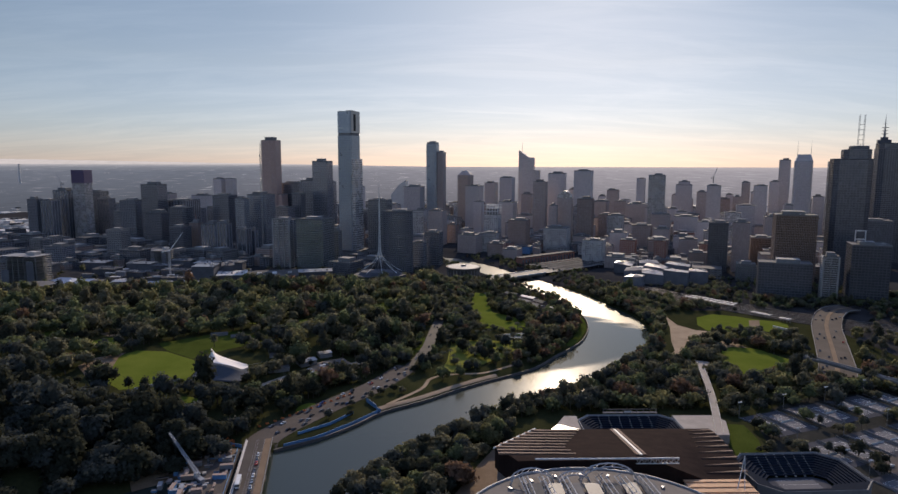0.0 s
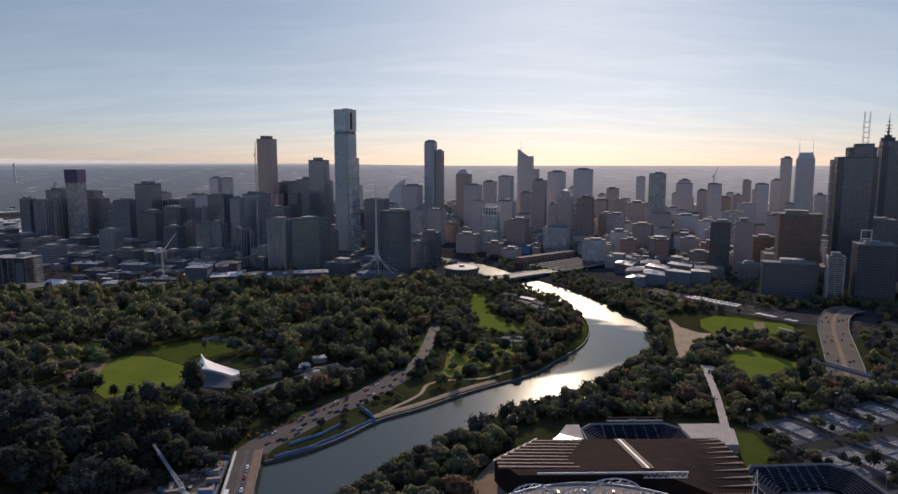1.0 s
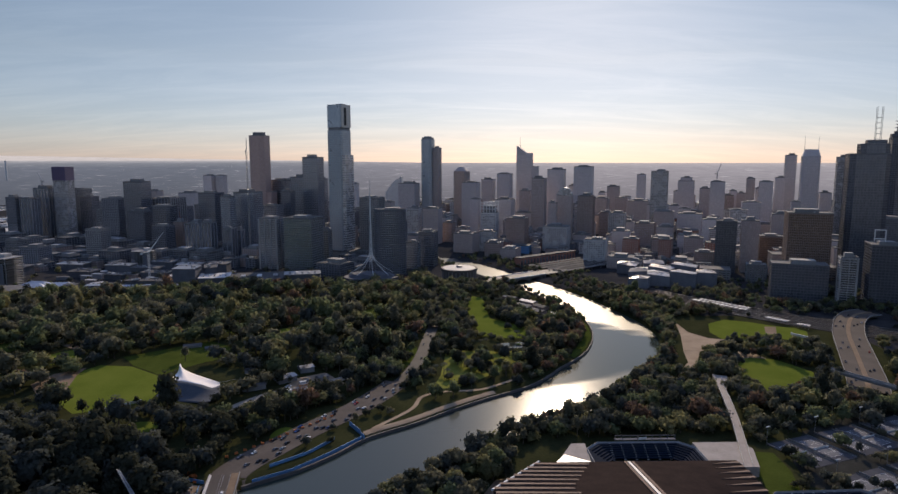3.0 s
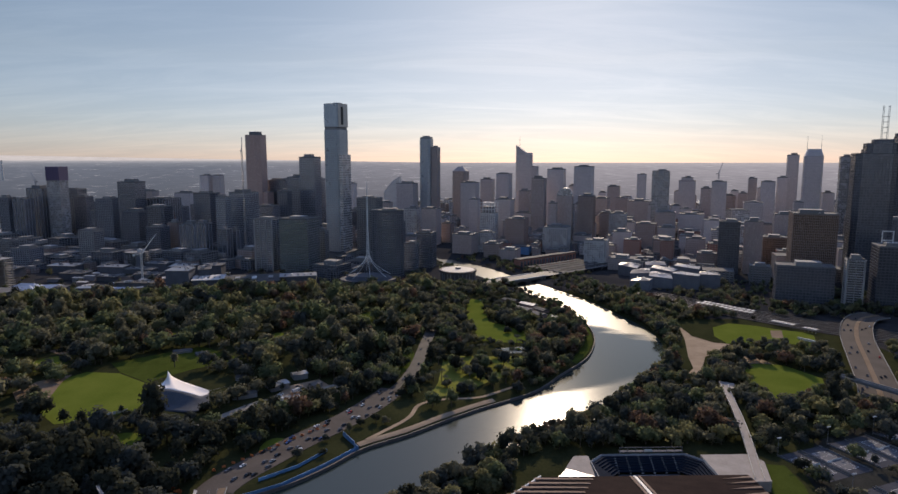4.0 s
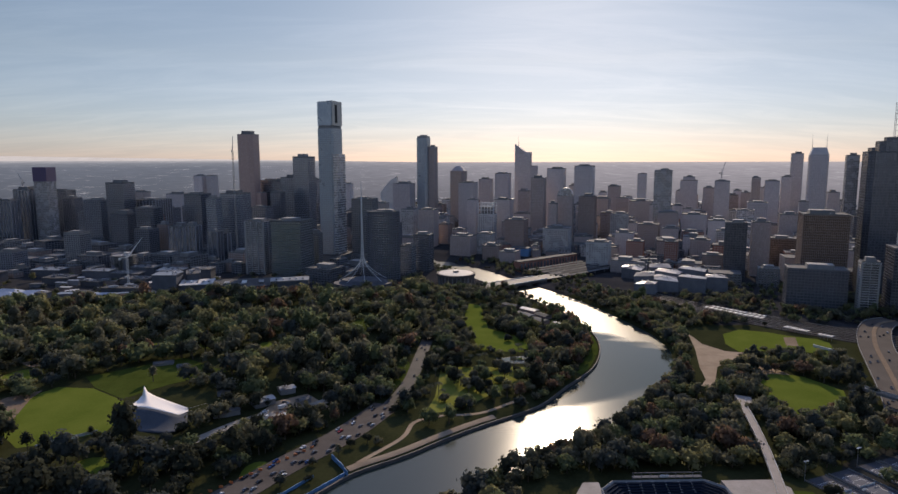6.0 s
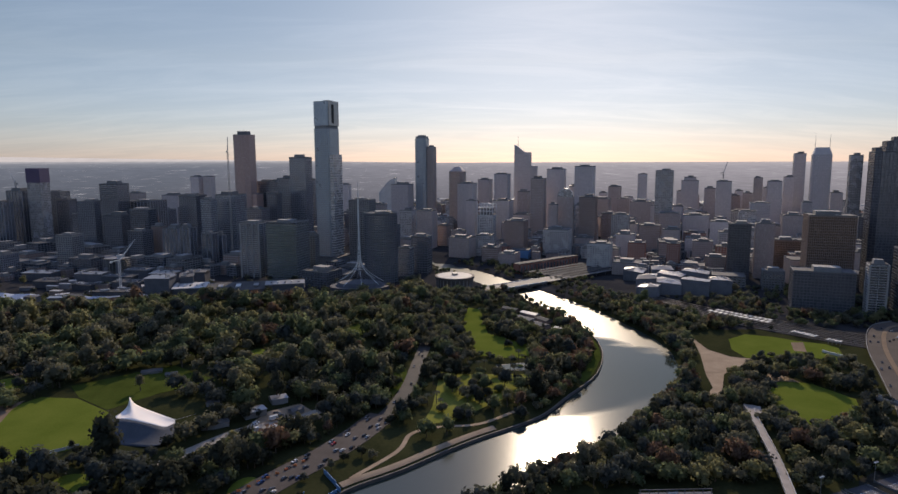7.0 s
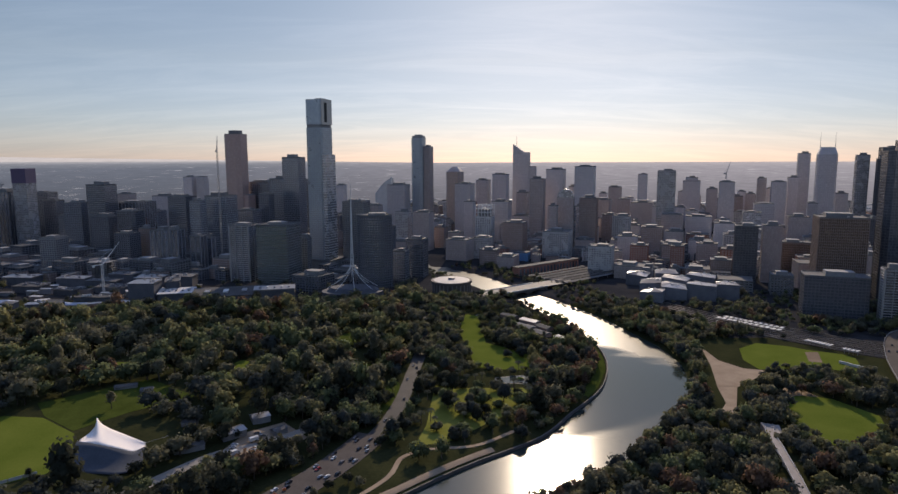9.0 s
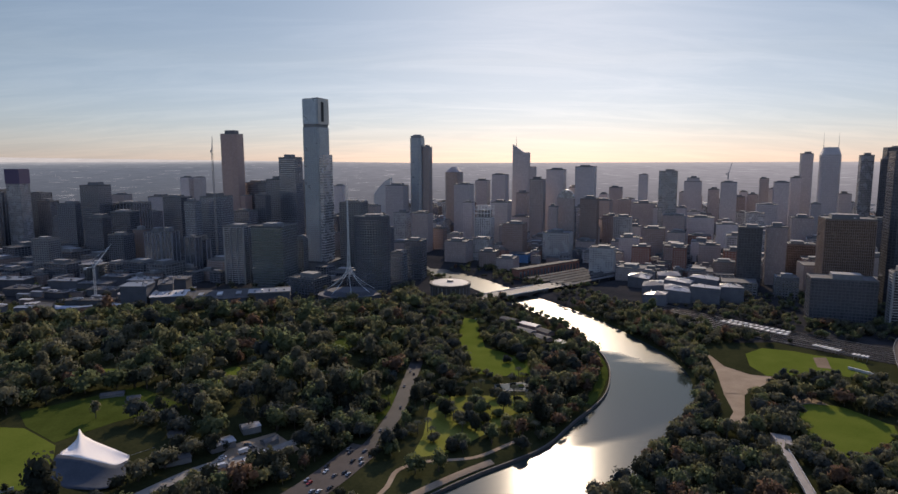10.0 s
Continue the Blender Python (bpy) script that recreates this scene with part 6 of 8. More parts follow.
for x, y, w, d, h, rot in ((-225, 640, 16, 6, 3, 20), (-206, 633, 9, 5, 2.6, 20), (-120, 563, 16, 10, 5, 40), (-140, 540, 18, 8, 4, 30), (-108, 588, 12, 9, 5, 30), (-92, 575, 10, 6, 4, 45), (-150, 570, 9, 7, 4, 0)):
    ob = thing("park_hut", pose(x, y, ground_z(x, y), 0, 0, rot), "low park hut with a dull grey roof among trees", "hut", "park huts")
    part("wall", Geo().prism(rect(w, d), -0.5, h - 1), M_CONCDARK, ob)
    part("roof", Geo().add([(-w / 2 - 0.5, -d / 2 - 0.5, h - 1), (w / 2 + 0.5, -d / 2 - 0.5, h - 1), (w / 2 + 0.5, d / 2 + 0.5, h - 1), (-w / 2 - 0.5, d / 2 + 0.5, h - 1), (-w / 2, 0, h + 0.5), (w / 2, 0, h + 0.5)],
                           [(0, 1, 5, 4), (2, 3, 4, 5), (1, 2, 5), (3, 0, 4), (3, 2, 1, 0)]), M_ROOF if h < 4.5 else M_METAL, ob)
ribbon("road", SERVICE, 7, M_PAVE, "pale service road behind the canopy", "road", 0.25)


# ---- arenas ----
def copper_arena():
    ob = thing("arena", pose(0, 0, 2.6), "arena with a dark brown copper roof rising in one wedge", "arena")
    FOOT.append((110, 360, 60))
    out = [(33, 354), (44, 331), (170, 331), (178, 351), (182, 401), (65, 403)]

    def zr(x, y):
        t = min(1, max(0, (403 - y) / 67.0))
        return 12.4 + 13.2 * t * (1 - 1.0 * min(1, max(0, (x - 120) / 32.0)) * t)
    rows = []
    for k in range(13):
        y = 403 - 72 * k / 12
        x0 = 65 - (403 - y) * 0.65 if y > 354 else 33 + (354 - y) * 0.48
        x1 = 182 - (403 - y) * 0.09 if y > 351 else 177.5 - (351 - y) * 0.4
        rows.append([(x0 + (x1 - x0) * j / 24, y, zr(x0 + (x1 - x0) * j / 24, y)) for j in range(25)])
    skirt = [r[0] for r in rows] + rows[-1][1:] + [r[-1] for r in rows[::-1]][1:] + rows[0][::-1][1:]
    g = Geo().sheet(rows)
    g.sheet([skirt, [(x, y, 10.2) for x, y, z in skirt]])
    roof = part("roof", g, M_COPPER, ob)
    part("wall", Geo().prism(outset(out, -2), 0, 10.5), M_CONCDARK, ob)
    for k in range(9):
        y = 396 - k * 7.0
        x0 = max(34, 65 - (403 - y) * 0.66) + 0.5
        t = 32 + k * 1.5
        a, b = x0, x0 + t
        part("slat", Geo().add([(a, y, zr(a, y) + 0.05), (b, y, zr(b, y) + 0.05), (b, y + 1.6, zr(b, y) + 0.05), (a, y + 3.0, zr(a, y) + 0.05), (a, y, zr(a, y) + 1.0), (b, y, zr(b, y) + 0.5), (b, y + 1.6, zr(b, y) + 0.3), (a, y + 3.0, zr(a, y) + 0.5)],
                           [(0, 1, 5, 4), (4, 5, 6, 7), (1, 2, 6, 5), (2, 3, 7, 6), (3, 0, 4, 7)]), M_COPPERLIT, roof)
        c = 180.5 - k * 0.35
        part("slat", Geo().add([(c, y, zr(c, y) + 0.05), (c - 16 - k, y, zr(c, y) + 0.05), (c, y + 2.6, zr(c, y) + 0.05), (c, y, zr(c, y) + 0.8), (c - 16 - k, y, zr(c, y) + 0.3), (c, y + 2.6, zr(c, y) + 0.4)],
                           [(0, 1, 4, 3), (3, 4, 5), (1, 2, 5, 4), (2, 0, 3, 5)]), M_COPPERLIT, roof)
    part("edge_beam", Geo().tube((33, 354, zr(33, 354) + 0.3), (65, 403, 12.9), 0.6, n=6), M_STEEL, roof)
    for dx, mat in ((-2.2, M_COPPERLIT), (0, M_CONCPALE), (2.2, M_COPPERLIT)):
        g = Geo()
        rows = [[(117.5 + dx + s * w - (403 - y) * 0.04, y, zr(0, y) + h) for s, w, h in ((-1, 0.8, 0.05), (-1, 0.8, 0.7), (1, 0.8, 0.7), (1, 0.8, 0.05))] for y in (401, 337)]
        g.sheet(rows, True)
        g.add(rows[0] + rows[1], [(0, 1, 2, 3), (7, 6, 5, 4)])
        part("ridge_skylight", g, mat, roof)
    g = Geo()
    g.tube((54, 331, 26.5), (134, 331, 26.5), 0.5, n=6).tube((110, 331, 23.5), (134, 331, 23.5), 0.3, n=5)
    for k in range(8):
        g.tube((110 + k * 3, 331, 26.5), (111.5 + k * 3, 331, 23.5), 0.2, n=4).tube((111.5 + k * 3, 331, 23.5), (113 + k * 3, 331, 26.5), 0.2, n=4)
    part("gutter_truss", g, M_STEEL, ob)


copper_arena()


def round_arena():
    ob = thing("arena", pose(76, 255, 2.6), "round arena with a grey roof under white roof trusses", "arena")
    ring = oval(144, 144, 64)
    part("wall", Geo().prism(outset(ring, -3), 0, 21), M_CONCDARK, ob)
    part("roof", Geo().prism(ring, 21, 23).prism(oval(142, 142, 64), 23, 27.5, oval(40, 40, 64)), M_WARMROOF, ob)
    part("rim", Geo().sheet([[(x * k, y * k, z) for x, y in oval(144, 144, 64)] for k, z in ((1.0, 23), (1.006, 23.6), (0.99, 23.9), (0.985, 23.2))], True), M_GREYSTEEL, ob)
    for k, x in enumerate((-32, -22, -12, 8, 18, 28)):
        g = Geo()
        for o in (-1.3, 1.3):
            g.tube((x + o, 58, 25.5), (x + o + 6, -50, 32), 0.3, n=5)
            g.tube((x + o + 0.5, 50, 30), (x + o + 6, -50, 35), 0.26, n=5)
        for j in range(20):
            y = 56 - j * 5.2
            q = (56 - y) * 0.055
            g.tube((x - 1.3 + q, y, 26 + (56 - y) * 0.06), (x + 1.3 + q, y - 2.6, 30 + (50 - y) * 0.05), 0.16, n=4)
            g.tube((x + 1.3 + q, y, 26 + (56 - y) * 0.06), (x - 1.3 + q, y - 2.6, 30 + (50 - y) * 0.05), 0.16, n=4)
        part("roof_truss", g, M_TRUSS, ob)
    for cx, r in ((-27, 11), (13, 15), (-5, 8)):
        pts = [(cx + r * math.cos(a), 57, 24 + r * 0.62 * math.sin(a)) for a in np.linspace(0, math.pi, 11)]
        g = Geo()
        for a, b in zip(pts, pts[1:]):
            g.tube(a, b, 0.4, n=5).tube((a[0], a[1] - 4, a[2]), (b[0], b[1] - 4, b[2]), 0.3, n=5).tube(a, (b[0], b[1] - 4, b[2]), 0.15, n=4)
        tagged(part("arched_truss", g, M_TRUSS, ob), kind="stuff")
    for k in range(7):
        part("roof_panel", Geo().box(-27 + k * 9.5, 10, 27.4, 7.6, 72, 0.9), M_PANELROOF if k % 2 else M_ROOF, ob)
    for k in range(10):
        a = radians(25 + k * 13)
        part("roof_vent", Geo().box(0, 0, 0, 2.2, 1.4, 1.0), M_GREYSTEEL, ob, m=pose(62 * math.cos(a), 62 * math.sin(a), 23.9, 0, 0, math.degrees(a)))


round_arena()


def annex():
    ob = thing("arena_annex", pose(154, 308, 2.6), "low arena annex with ribbed copper-brown roof painted sunlit orange", "building")
    part("wall", Geo().prism(rect(34, 44), 0, 13.5), M_CONCDARK, ob)
    part("roof", Geo().prism(rect(35, 45), 13.5, 14.2), M_LITROOF, ob)
    for k in range(8):
        part("roof_rib", Geo().box(0, -20 + k * 5.6, 14.2, 35, 0.5, 0.5), M_LITROOF, ob)
    part("floodlight_mast", Geo().tube((8, 12, 14.2), (14, 18, 30), 0.3, 0.2, 5).tube((11, 10, 14.2), (14, 18, 30), 0.2, 0.15, 4), M_STEEL, ob)


annex()


def seating_bowl(name, x, y, w, d, rows, label, h0=1.5, rise=0.75, depth=1.6, rot=0.0, court=True):
    """A sunken court with stepped blue seating all round, a walkway rim and aisle stairs."""
    ob = thing(name, pose(x, y, ground_z(x, y), 0, 0, rot), label, "stadium", "outdoor courts")
    FOOT.append((x, y, max(w, d) * 0.6))
    cw, cd = w - 2 * rows * depth, d - 2 * rows * depth
    for k in range(rows):
        a, b = cut_rect(cw + 2 * k * depth, cd + 2 * k * depth, 5 + k * 0.5), cut_rect(cw + 2 * (k + 1) * depth, cd + 2 * (k + 1) * depth, 5 + (k + 1) * 0.5)
        z0, z1 = h0 + k * rise, h0 + (k + 1) * rise
        part("seating_tier", Geo().sheet([[(p, q, z0) for p, q in a], [(p, q, z1) for p, q in a], [(p, q, z1) for p, q in b]], True), M_SEAT, ob)
    top = h0 + rows * rise
    o = cut_rect(w, d, 5 + rows * 0.5)
    part("outer_wall", Geo().sheet([[(p, q, top) for p, q in o], [(p * 1.02, q * 1.03, top + 1) for p, q in o], [(p * 1.03, q * 1.04, top + 0.9) for p, q in o], [(p * 1.02, q * 1.03, -0.5) for p, q in o]], True), M_CONCDARK, ob)
    part("court_floor", Geo().prism(cut_rect(cw, cd, 5), 0.05, 0.25), M_COURTSIDE, ob)
    part("court", Geo().box(0, 0, 0.25, 23.8, 11, 0.02), M_COURT, ob)
    for q in (-5.4, 5.4, 0):
        part("court_line", Geo().box(0, q, 0.275, 23.8, 0.1, 0.01), M_LINE, ob)
    for k in range(6):
        part("aisle_stair", Geo().add([(-0.6, 0, h0 + 0.1), (0.6, 0, h0 + 0.1), (0.6, rows * depth, top + 0.1), (-0.6, rows * depth, top + 0.1), (-0.6, 0, h0 - 0.8), (0.6, 0, h0 - 0.8), (0.6, rows * depth, top - 0.8), (-0.6, rows * depth, top - 0.8)],
                                  [(0, 1, 2, 3), (4, 5, 1, 0), (1, 5, 6, 2), (3, 2, 6, 7), (0, 3, 7, 4)]), M_CONCPALE, ob, m=pose(-cw * 0.4 + k * cw * 0.16, cd / 2, 0))
    return ob


seating_bowl("show_court", 135, 421, 68, 36, 7, "outdoor show court with dark blue seats on all sides")
seating_bowl("show_court", 214, 350, 66, 46, 9, "outdoor show court with blue seats and grey rim", rot=2)
ob = thing("media_deck", pose(141, 443, 2.6), "steel-framed press deck above the show court", "deck")
part("deck", Geo().box(0, 0, 7.5, 40, 2.5, 0.4), M_ROUGHSTEEL, ob)
for k in range(9):
    part("frame_post", Geo().box(-19.5 + k * 4.9, 0, 0, 0.3, 0.3, 10), M_ROUGHSTEEL, ob)
part("top_rail", Geo().box(0, 0, 10, 40, 0.35, 0.35), M_ROUGHSTEEL, ob)
part("scoreboard", Geo().box(-2, -1.4, 8.0, 5, 0.4, 1.4), M_CONCPALE, ob)
drape("concourse", [(68, 406), (78, 414), (92, 440), (101, 440), (100, 425), (98, 406)], M_DECK, "pale concrete concourse beside the show court", "concourse", 6.5, 4)
drape("concourse", [(171, 406), (171, 440), (201, 440), (206, 430), (198, 406)], M_DECK, "pale concrete concourse below the footbridge", "concourse", 6.5, 4)
ob = thing("entry_canopy", pose(88, 411, 9.3), "white triangular entry canopy in full sun", "canopy")
part("roof_sheet", Geo().prism([(-13, -5), (11, -5), (-5, 6)], 3.2, 3.5), M_STEEL, ob)
for x, y in ((-11, -4.5), (9, -4.5), (-5, 5)):
    part("post", Geo().tube((x, y, -0.4), (x, y, 3.2), 0.2, n=6), M_GREYSTEEL, ob)


CAR_PARK = [(278, 396), (330, 396), (330, 330), (262, 330)]
WORKS = [(4, 330), (11, 345), (25, 377), (40, 406), (56, 410), (44, 372), (30, 345), (24, 330)]
drape("works_ground", WORKS, M_DIRT, "bare sandy ground beside the copper-roofed arena", "ground", 0.15)
drape("car_park", CAR_PARK, M_WORNROAD, "brown asphalt car park beside the courts", "car park", 0.1)


def tennis_court(x, y, rot):
    ob = thing("tennis_court", pose(x, y, ground_z(x, y) + 0.02, 0, 0, rot), "grey-blue outdoor tennis court with white lines", "tennis court", "practice courts")
    part("surround", Geo().box(0, 0, 0, 17.5, 36, 0.15), M_COURTSIDE, ob)
    court = part("court", Geo().box(0, 0, 0.15, 10.97, 23.77, 0.02), M_COURT, ob)
    for px, py, sx, sy in ((-5.4, 0, 0.12, 23.8), (5.4, 0, 0.12, 23.8), (-4.1, 0, 0.1, 23.8), (4.1, 0, 0.1, 23.8), (0, -11.8, 10.9, 0.14), (0, 11.8, 10.9, 0.14), (0, -6.4, 8.2, 0.1), (0, 6.4, 8.2, 0.1)):
        part("court_line", Geo().box(px, py, 0.172, sx, sy, 0.008), M_LINE, court)
    part("net", Geo().box(0, 0, 0.17, 12.8, 0.06, 1.0), M_LINE, ob)
    for px in (-8.6, 8.6):
        part("side_fence", Geo().box(px, 0, 0.15, 0.08, 36, 0.9), M_GREYSTEEL, ob)


def light_pole(x, y, h=13, rot=0):
    ob = thing("floodlight_pole", pose(x, y, ground_z(x, y), 0, 0, rot), "slim grey floodlight pole by the courts", "light pole", "court floodlights")
    part("pole", Geo().tube((0, 0, -0.3), (0, 0, h), 0.16, 0.1, 6), M_GREYSTEEL, ob)
    arm = part("crossarm", Geo().box(0, 0, h, 3.4, 0.2, 0.2), M_GREYSTEEL, ob)
    for k in (-1.3, 0, 1.3):
        part("floodlight", Geo().box(k, -0.3, h - 0.5, 0.9, 0.5, 0.5), M_STEEL, arm)


COURT_SPOTS = []
drape("court_precinct", [(222, 395), (230, 428), (262, 470), (340, 510), (400, 520), (420, 330), (300, 300), (240, 300), (254, 375)], M_PRECINCT, "paving round the practice courts, darkened for tree shade", "paving", 0.02, 12)
for r in range(3):
    for c in range(7):
        x, y = 240 + c * 18.5 + (c // 2) * 5 + r * 17, 436 + c * 7 + (c // 2) * 1.9 - r * 47
        if r == 2 and c > 2:
            continue
        COURT_SPOTS.append((x, y))
        tennis_court(x, y, 20.7)
        if c % 2 == 0:
            light_pole(x - 15, y + 13, 13, 20)
            light_pole(x - 2.7, y - 19.5, 13, 20)


# ---- walkway, freeway, rail ----
def footbridge():
    ob = thing("footbridge", pose(0, 0, 0), "pale curved pedestrian bridge on slim piers", "bridge")
    P = [Vector(p) for p in WALKWAY]
    n = len(P)

    def strip(a, b, z0, z1):
        rows = []
        for i, p in enumerate(P):
            d = (P[min(i + 1, n - 1)] - P[max(i - 1, 0)]).normalized()
            s = Vector((d.y, -d.x))
            q, r = p + s * a, p + s * b
            rows.append([(q.x, q.y, z0), (q.x, q.y, z1), (r.x, r.y, z1), (r.x, r.y, z0)])
        g = Geo().sheet(rows, True)
        return g.add(rows[0] + rows[-1], [(0, 1, 2, 3), (7, 6, 5, 4)])
    part("deck", strip(-2.5, 2.5, 8.2, 9.0), M_DECK, ob)
    for s in (-2.6, 2.45):
        part("railing", strip(s, s + 0.15, 9.0, 10.2), M_CONCPALE, ob)
    for i in range(0, n, 4):
        part("pier", Geo().tube((P[i].x, P[i].y, 1), (P[i].x, P[i].y, 8.3), 0.7, n=8), M_CONC, ob)
    part("landing", Geo().prism([(238, 556), (247, 553), (252, 566), (242, 572)], 3, 8.9), M_DECK, ob)


footbridge()


def freeway():
    ribbon("freeway", FREEWAY, 30, M_FREEWAY, "wide curving grey-brown freeway with median", "road", level=lambda t: 4.0 + 3.0 * t, thick=1.6)
    P = [Vector(p) for p in FREEWAY]
    for off, w, h, mat, label in ((-15.2, 0.4, 1.1, M_CONCDARK, "grey concrete freeway barrier"), (15.2, 0.4, 1.1, M_CONCDARK, "grey concrete freeway barrier"), (0, 4, 0.35, M_DIRT, "raised sandy freeway median")):
        rows = []
        for i, p in enumerate(P):
            d = (P[min(i + 1, len(P) - 1)] - P[max(i - 1, 0)]).normalized()
            s = Vector((d.y, -d.x))
            z = 4.0 + 3.0 * i / (len(P) - 1)
            a, b = p + s * (off - w / 2), p + s * (off + w / 2)
            rows.append([(a.x, a.y, z - 0.2), (a.x, a.y, z + h), (b.x, b.y, z + h), (b.x, b.y, z - 0.2)])
        g = Geo().sheet([r[::-1] for r in rows], True)
        solid("barrier" if off else "median", g, mat, label, "barrier" if off else "median", kind="structure")


M_FREEWAY = material("worn_freeway", (0.055, 0.045, 0.039), (0.095, 0.078, 0.067), 0.05, 0.85, bump=0.1, fine=20, spec=0.1)
freeway()
ob = thing("road_overbridge", pose(368, 537, 0, 0, 0, -62), "dark steel overbridge crossing the freeway", "bridge")
part("beam", Geo().box(0, 0, 9.5, 90, 5, 1.6), M_CONCDARK, ob)
for s in (-2.6, 2.6):
    part("railing", Geo().box(0, s, 11.1, 90, 0.2, 1.3), M_GREYSTEEL, ob)
for x in (-38, 38):
    part("pier", Geo().box(x, 0, 1, 1.6, 4, 8.5), M_CONC, ob)

RAILS = curve_points([(300, 960), (345, 885), (395, 822), (440, 770), (500, 715), (580, 660)], 8)
ribbon("rail_bed", RAILS, 60, M_BALLAST, "dark ballast bed of a wide railway yard", "railway", 0.35)


def rail_track(off):
    P = [Vector(p) for p in RAILS]
    rows = [[], []]
    for r, gauge in enumerate((-0.8, 0.8)):
        for i, p in enumerate(P):
            d = (P[min(i + 1, len(P) - 1)] - P[max(i - 1, 0)]).normalized()
            s = Vector((d.y, -d.x))
            a = p + s * (off + gauge - 0.12)
            b = p + s * (off + gauge + 0.12)
            rows[r].append([(a.x, a.y, 2.9), (a.x, a.y, 3.35), (b.x, b.y, 3.35), (b.x, b.y, 2.9)])
    ob = thing("rail_track", pose(0, 0, 0), "pair of steel rails on dark ballast", "track", "railway yard")
    for r in rows:
        part("rail", Geo().sheet(r, True), M_RAIL, ob)


for k in range(8):
    rail_track(-26 + k * 7.4)


def platform_roof(x, y, ln, rot, w=6.0, n=6):
    ob = thing("platform_canopy", pose(x, y, ground_z(x, y), 0, 0, rot), "long white slatted canopy beside the railway", "canopy", "platform canopies")
    for k in range(n):
        part("roof_panel", Geo().box(-ln / 2 + (k + 0.5) * ln / n, 0, 4.6 + 0.15 * (k % 2), ln / n * 0.6, w, 0.3), M_CONCPALE, ob)
        part("post", Geo().box(-ln / 2 + (k + 0.5) * ln / n, 0, 0, 0.35, 0.35, 4.6), M_GREYSTEEL, ob)
    part("beam", Geo().box(0, -w * 0.45, 4.2, ln, 0.4, 0.4), M_CONC, ob)


platform_roof(371, 844, 76, -55, 7, 12)
platform_roof(380, 850, 70, -55, 5, 12)
platform_roof(404, 766, 26, -58, 8, 8)
platform_roof(420, 740, 15, -53, 7, 4)
ob = thing("garden_wall", pose(399, 702, 2.6, 0, 0, -62), "low white wall at the lawn end", "wall")
part("wall", Geo().box(0, 0, 0, 30, 0.8, 2.2), M_CONCPALE, ob)
part("coping", Geo().box(0, 0, 2.2, 30.4, 1.1, 0.25), M_STEEL, ob)


# ---- river edge, bridge and site ----
def bank_wall():
    P = [Vector(p) for p in BANK_L if 400 < p[1] < 1000 and p[0] > -112]
    rows = []
    for i, p in enumerate(P):
        d = (P[min(i + 1, len(P) - 1)] - P[max(i - 1, 0)]).normalized()
        s = Vector((d.y, -d.x))
        rows.append([(*(p + s * a), z) for a, z in ((0.6, -1.5), (0.3, 2.0), (-0.5, 2.15), (-0.9, 0.5))])
    solid("river_wall", Geo().sheet(rows), M_STONE, "weathered stone wall and towpath edge along the river", "wall", kind="structure")


bank_wall()


def swan_bridge():
    ob = thing("road_bridge", pose(-120.5, 410, 0, 0, 0, -80.4), "concrete road bridge with tram lanes and a pale footpath", "bridge")
    part("deck", Geo().box(77, 0, 4.3, 156, 17.6, 1.4), M_WORNROAD, ob)
    part("footpath", Geo().box(77, 6.2, 5.7, 156, 4.6, 0.2), M_DIRT, ob)
    part("kerb", Geo().box(77, -7.9, 5.7, 156, 1.0, 0.2), M_CONC, ob)
    for s in (-1, 1):
        part("parapet", Geo().box(77, s * 8.6, 5.7, 156, 0.3, 1.0), M_CONCDARK if s > 0 else M_CONC, ob)
    for y in (-1.6, -0.2, 3.5):
        part("tram_rail" if y < 3 else "lane_line", Geo().box(77, y, 5.71, 156, 0.1, 0.03), M_GREYSTEEL, ob)
    for k in range(4):
        part("pier", Geo().box(14 + k * 32, 0, -2, 3, 16.8, 6.4), M_CONCDARK, ob)


swan_bridge()


def hoarding(pts, h=2.4, mat=None, label="blue site hoarding along the river bank"):
    ob = thing("hoarding", pose(0, 0, 0), label, "fence", "site hoardings")
    for (ax, ay), (bx, by) in zip(pts, pts[1:]):
        ln, ang = math.dist((ax, ay), (bx, by)), math.degrees(math.atan2(by - ay, bx - ax))
        m = max(1, int(ln / 6))
        for k in range(m):
            x, y = ax + (bx - ax) * (k + 0.5) / m, ay + (by - ay) * (k + 0.5) / m
            part("panel", Geo().box(0, 0, 0, ln / m - 0.15, 0.3, h), mat or M_BLUEPAINT, ob, m=pose(x, y, max(1.2, ground_z(x, y)), 0, 0, ang))


hoarding([(-104, 408), (-84, 421), (-64, 443), (-46, 467)])
hoarding([(-98, 425), (-78, 442), (-64, 463)], 2.0)
hoarding([(-44, 466), (-57, 487)], 3.2, label="blue gate hoarding beside the avenue")
hoarding([(-131, 405), (-152, 411), (-160, 400)], 2.2)
hoarding([(-132, 400), (-122, 338)], 2.2)
solid("works_platform", Geo().prism(ccw([(-131, 403), (-119, 325), (-146, 325), (-140, 403)]), -1.5, 2.9), M_WORNROAD, "dark working platform beside the bridge", "platform", kind="structure")
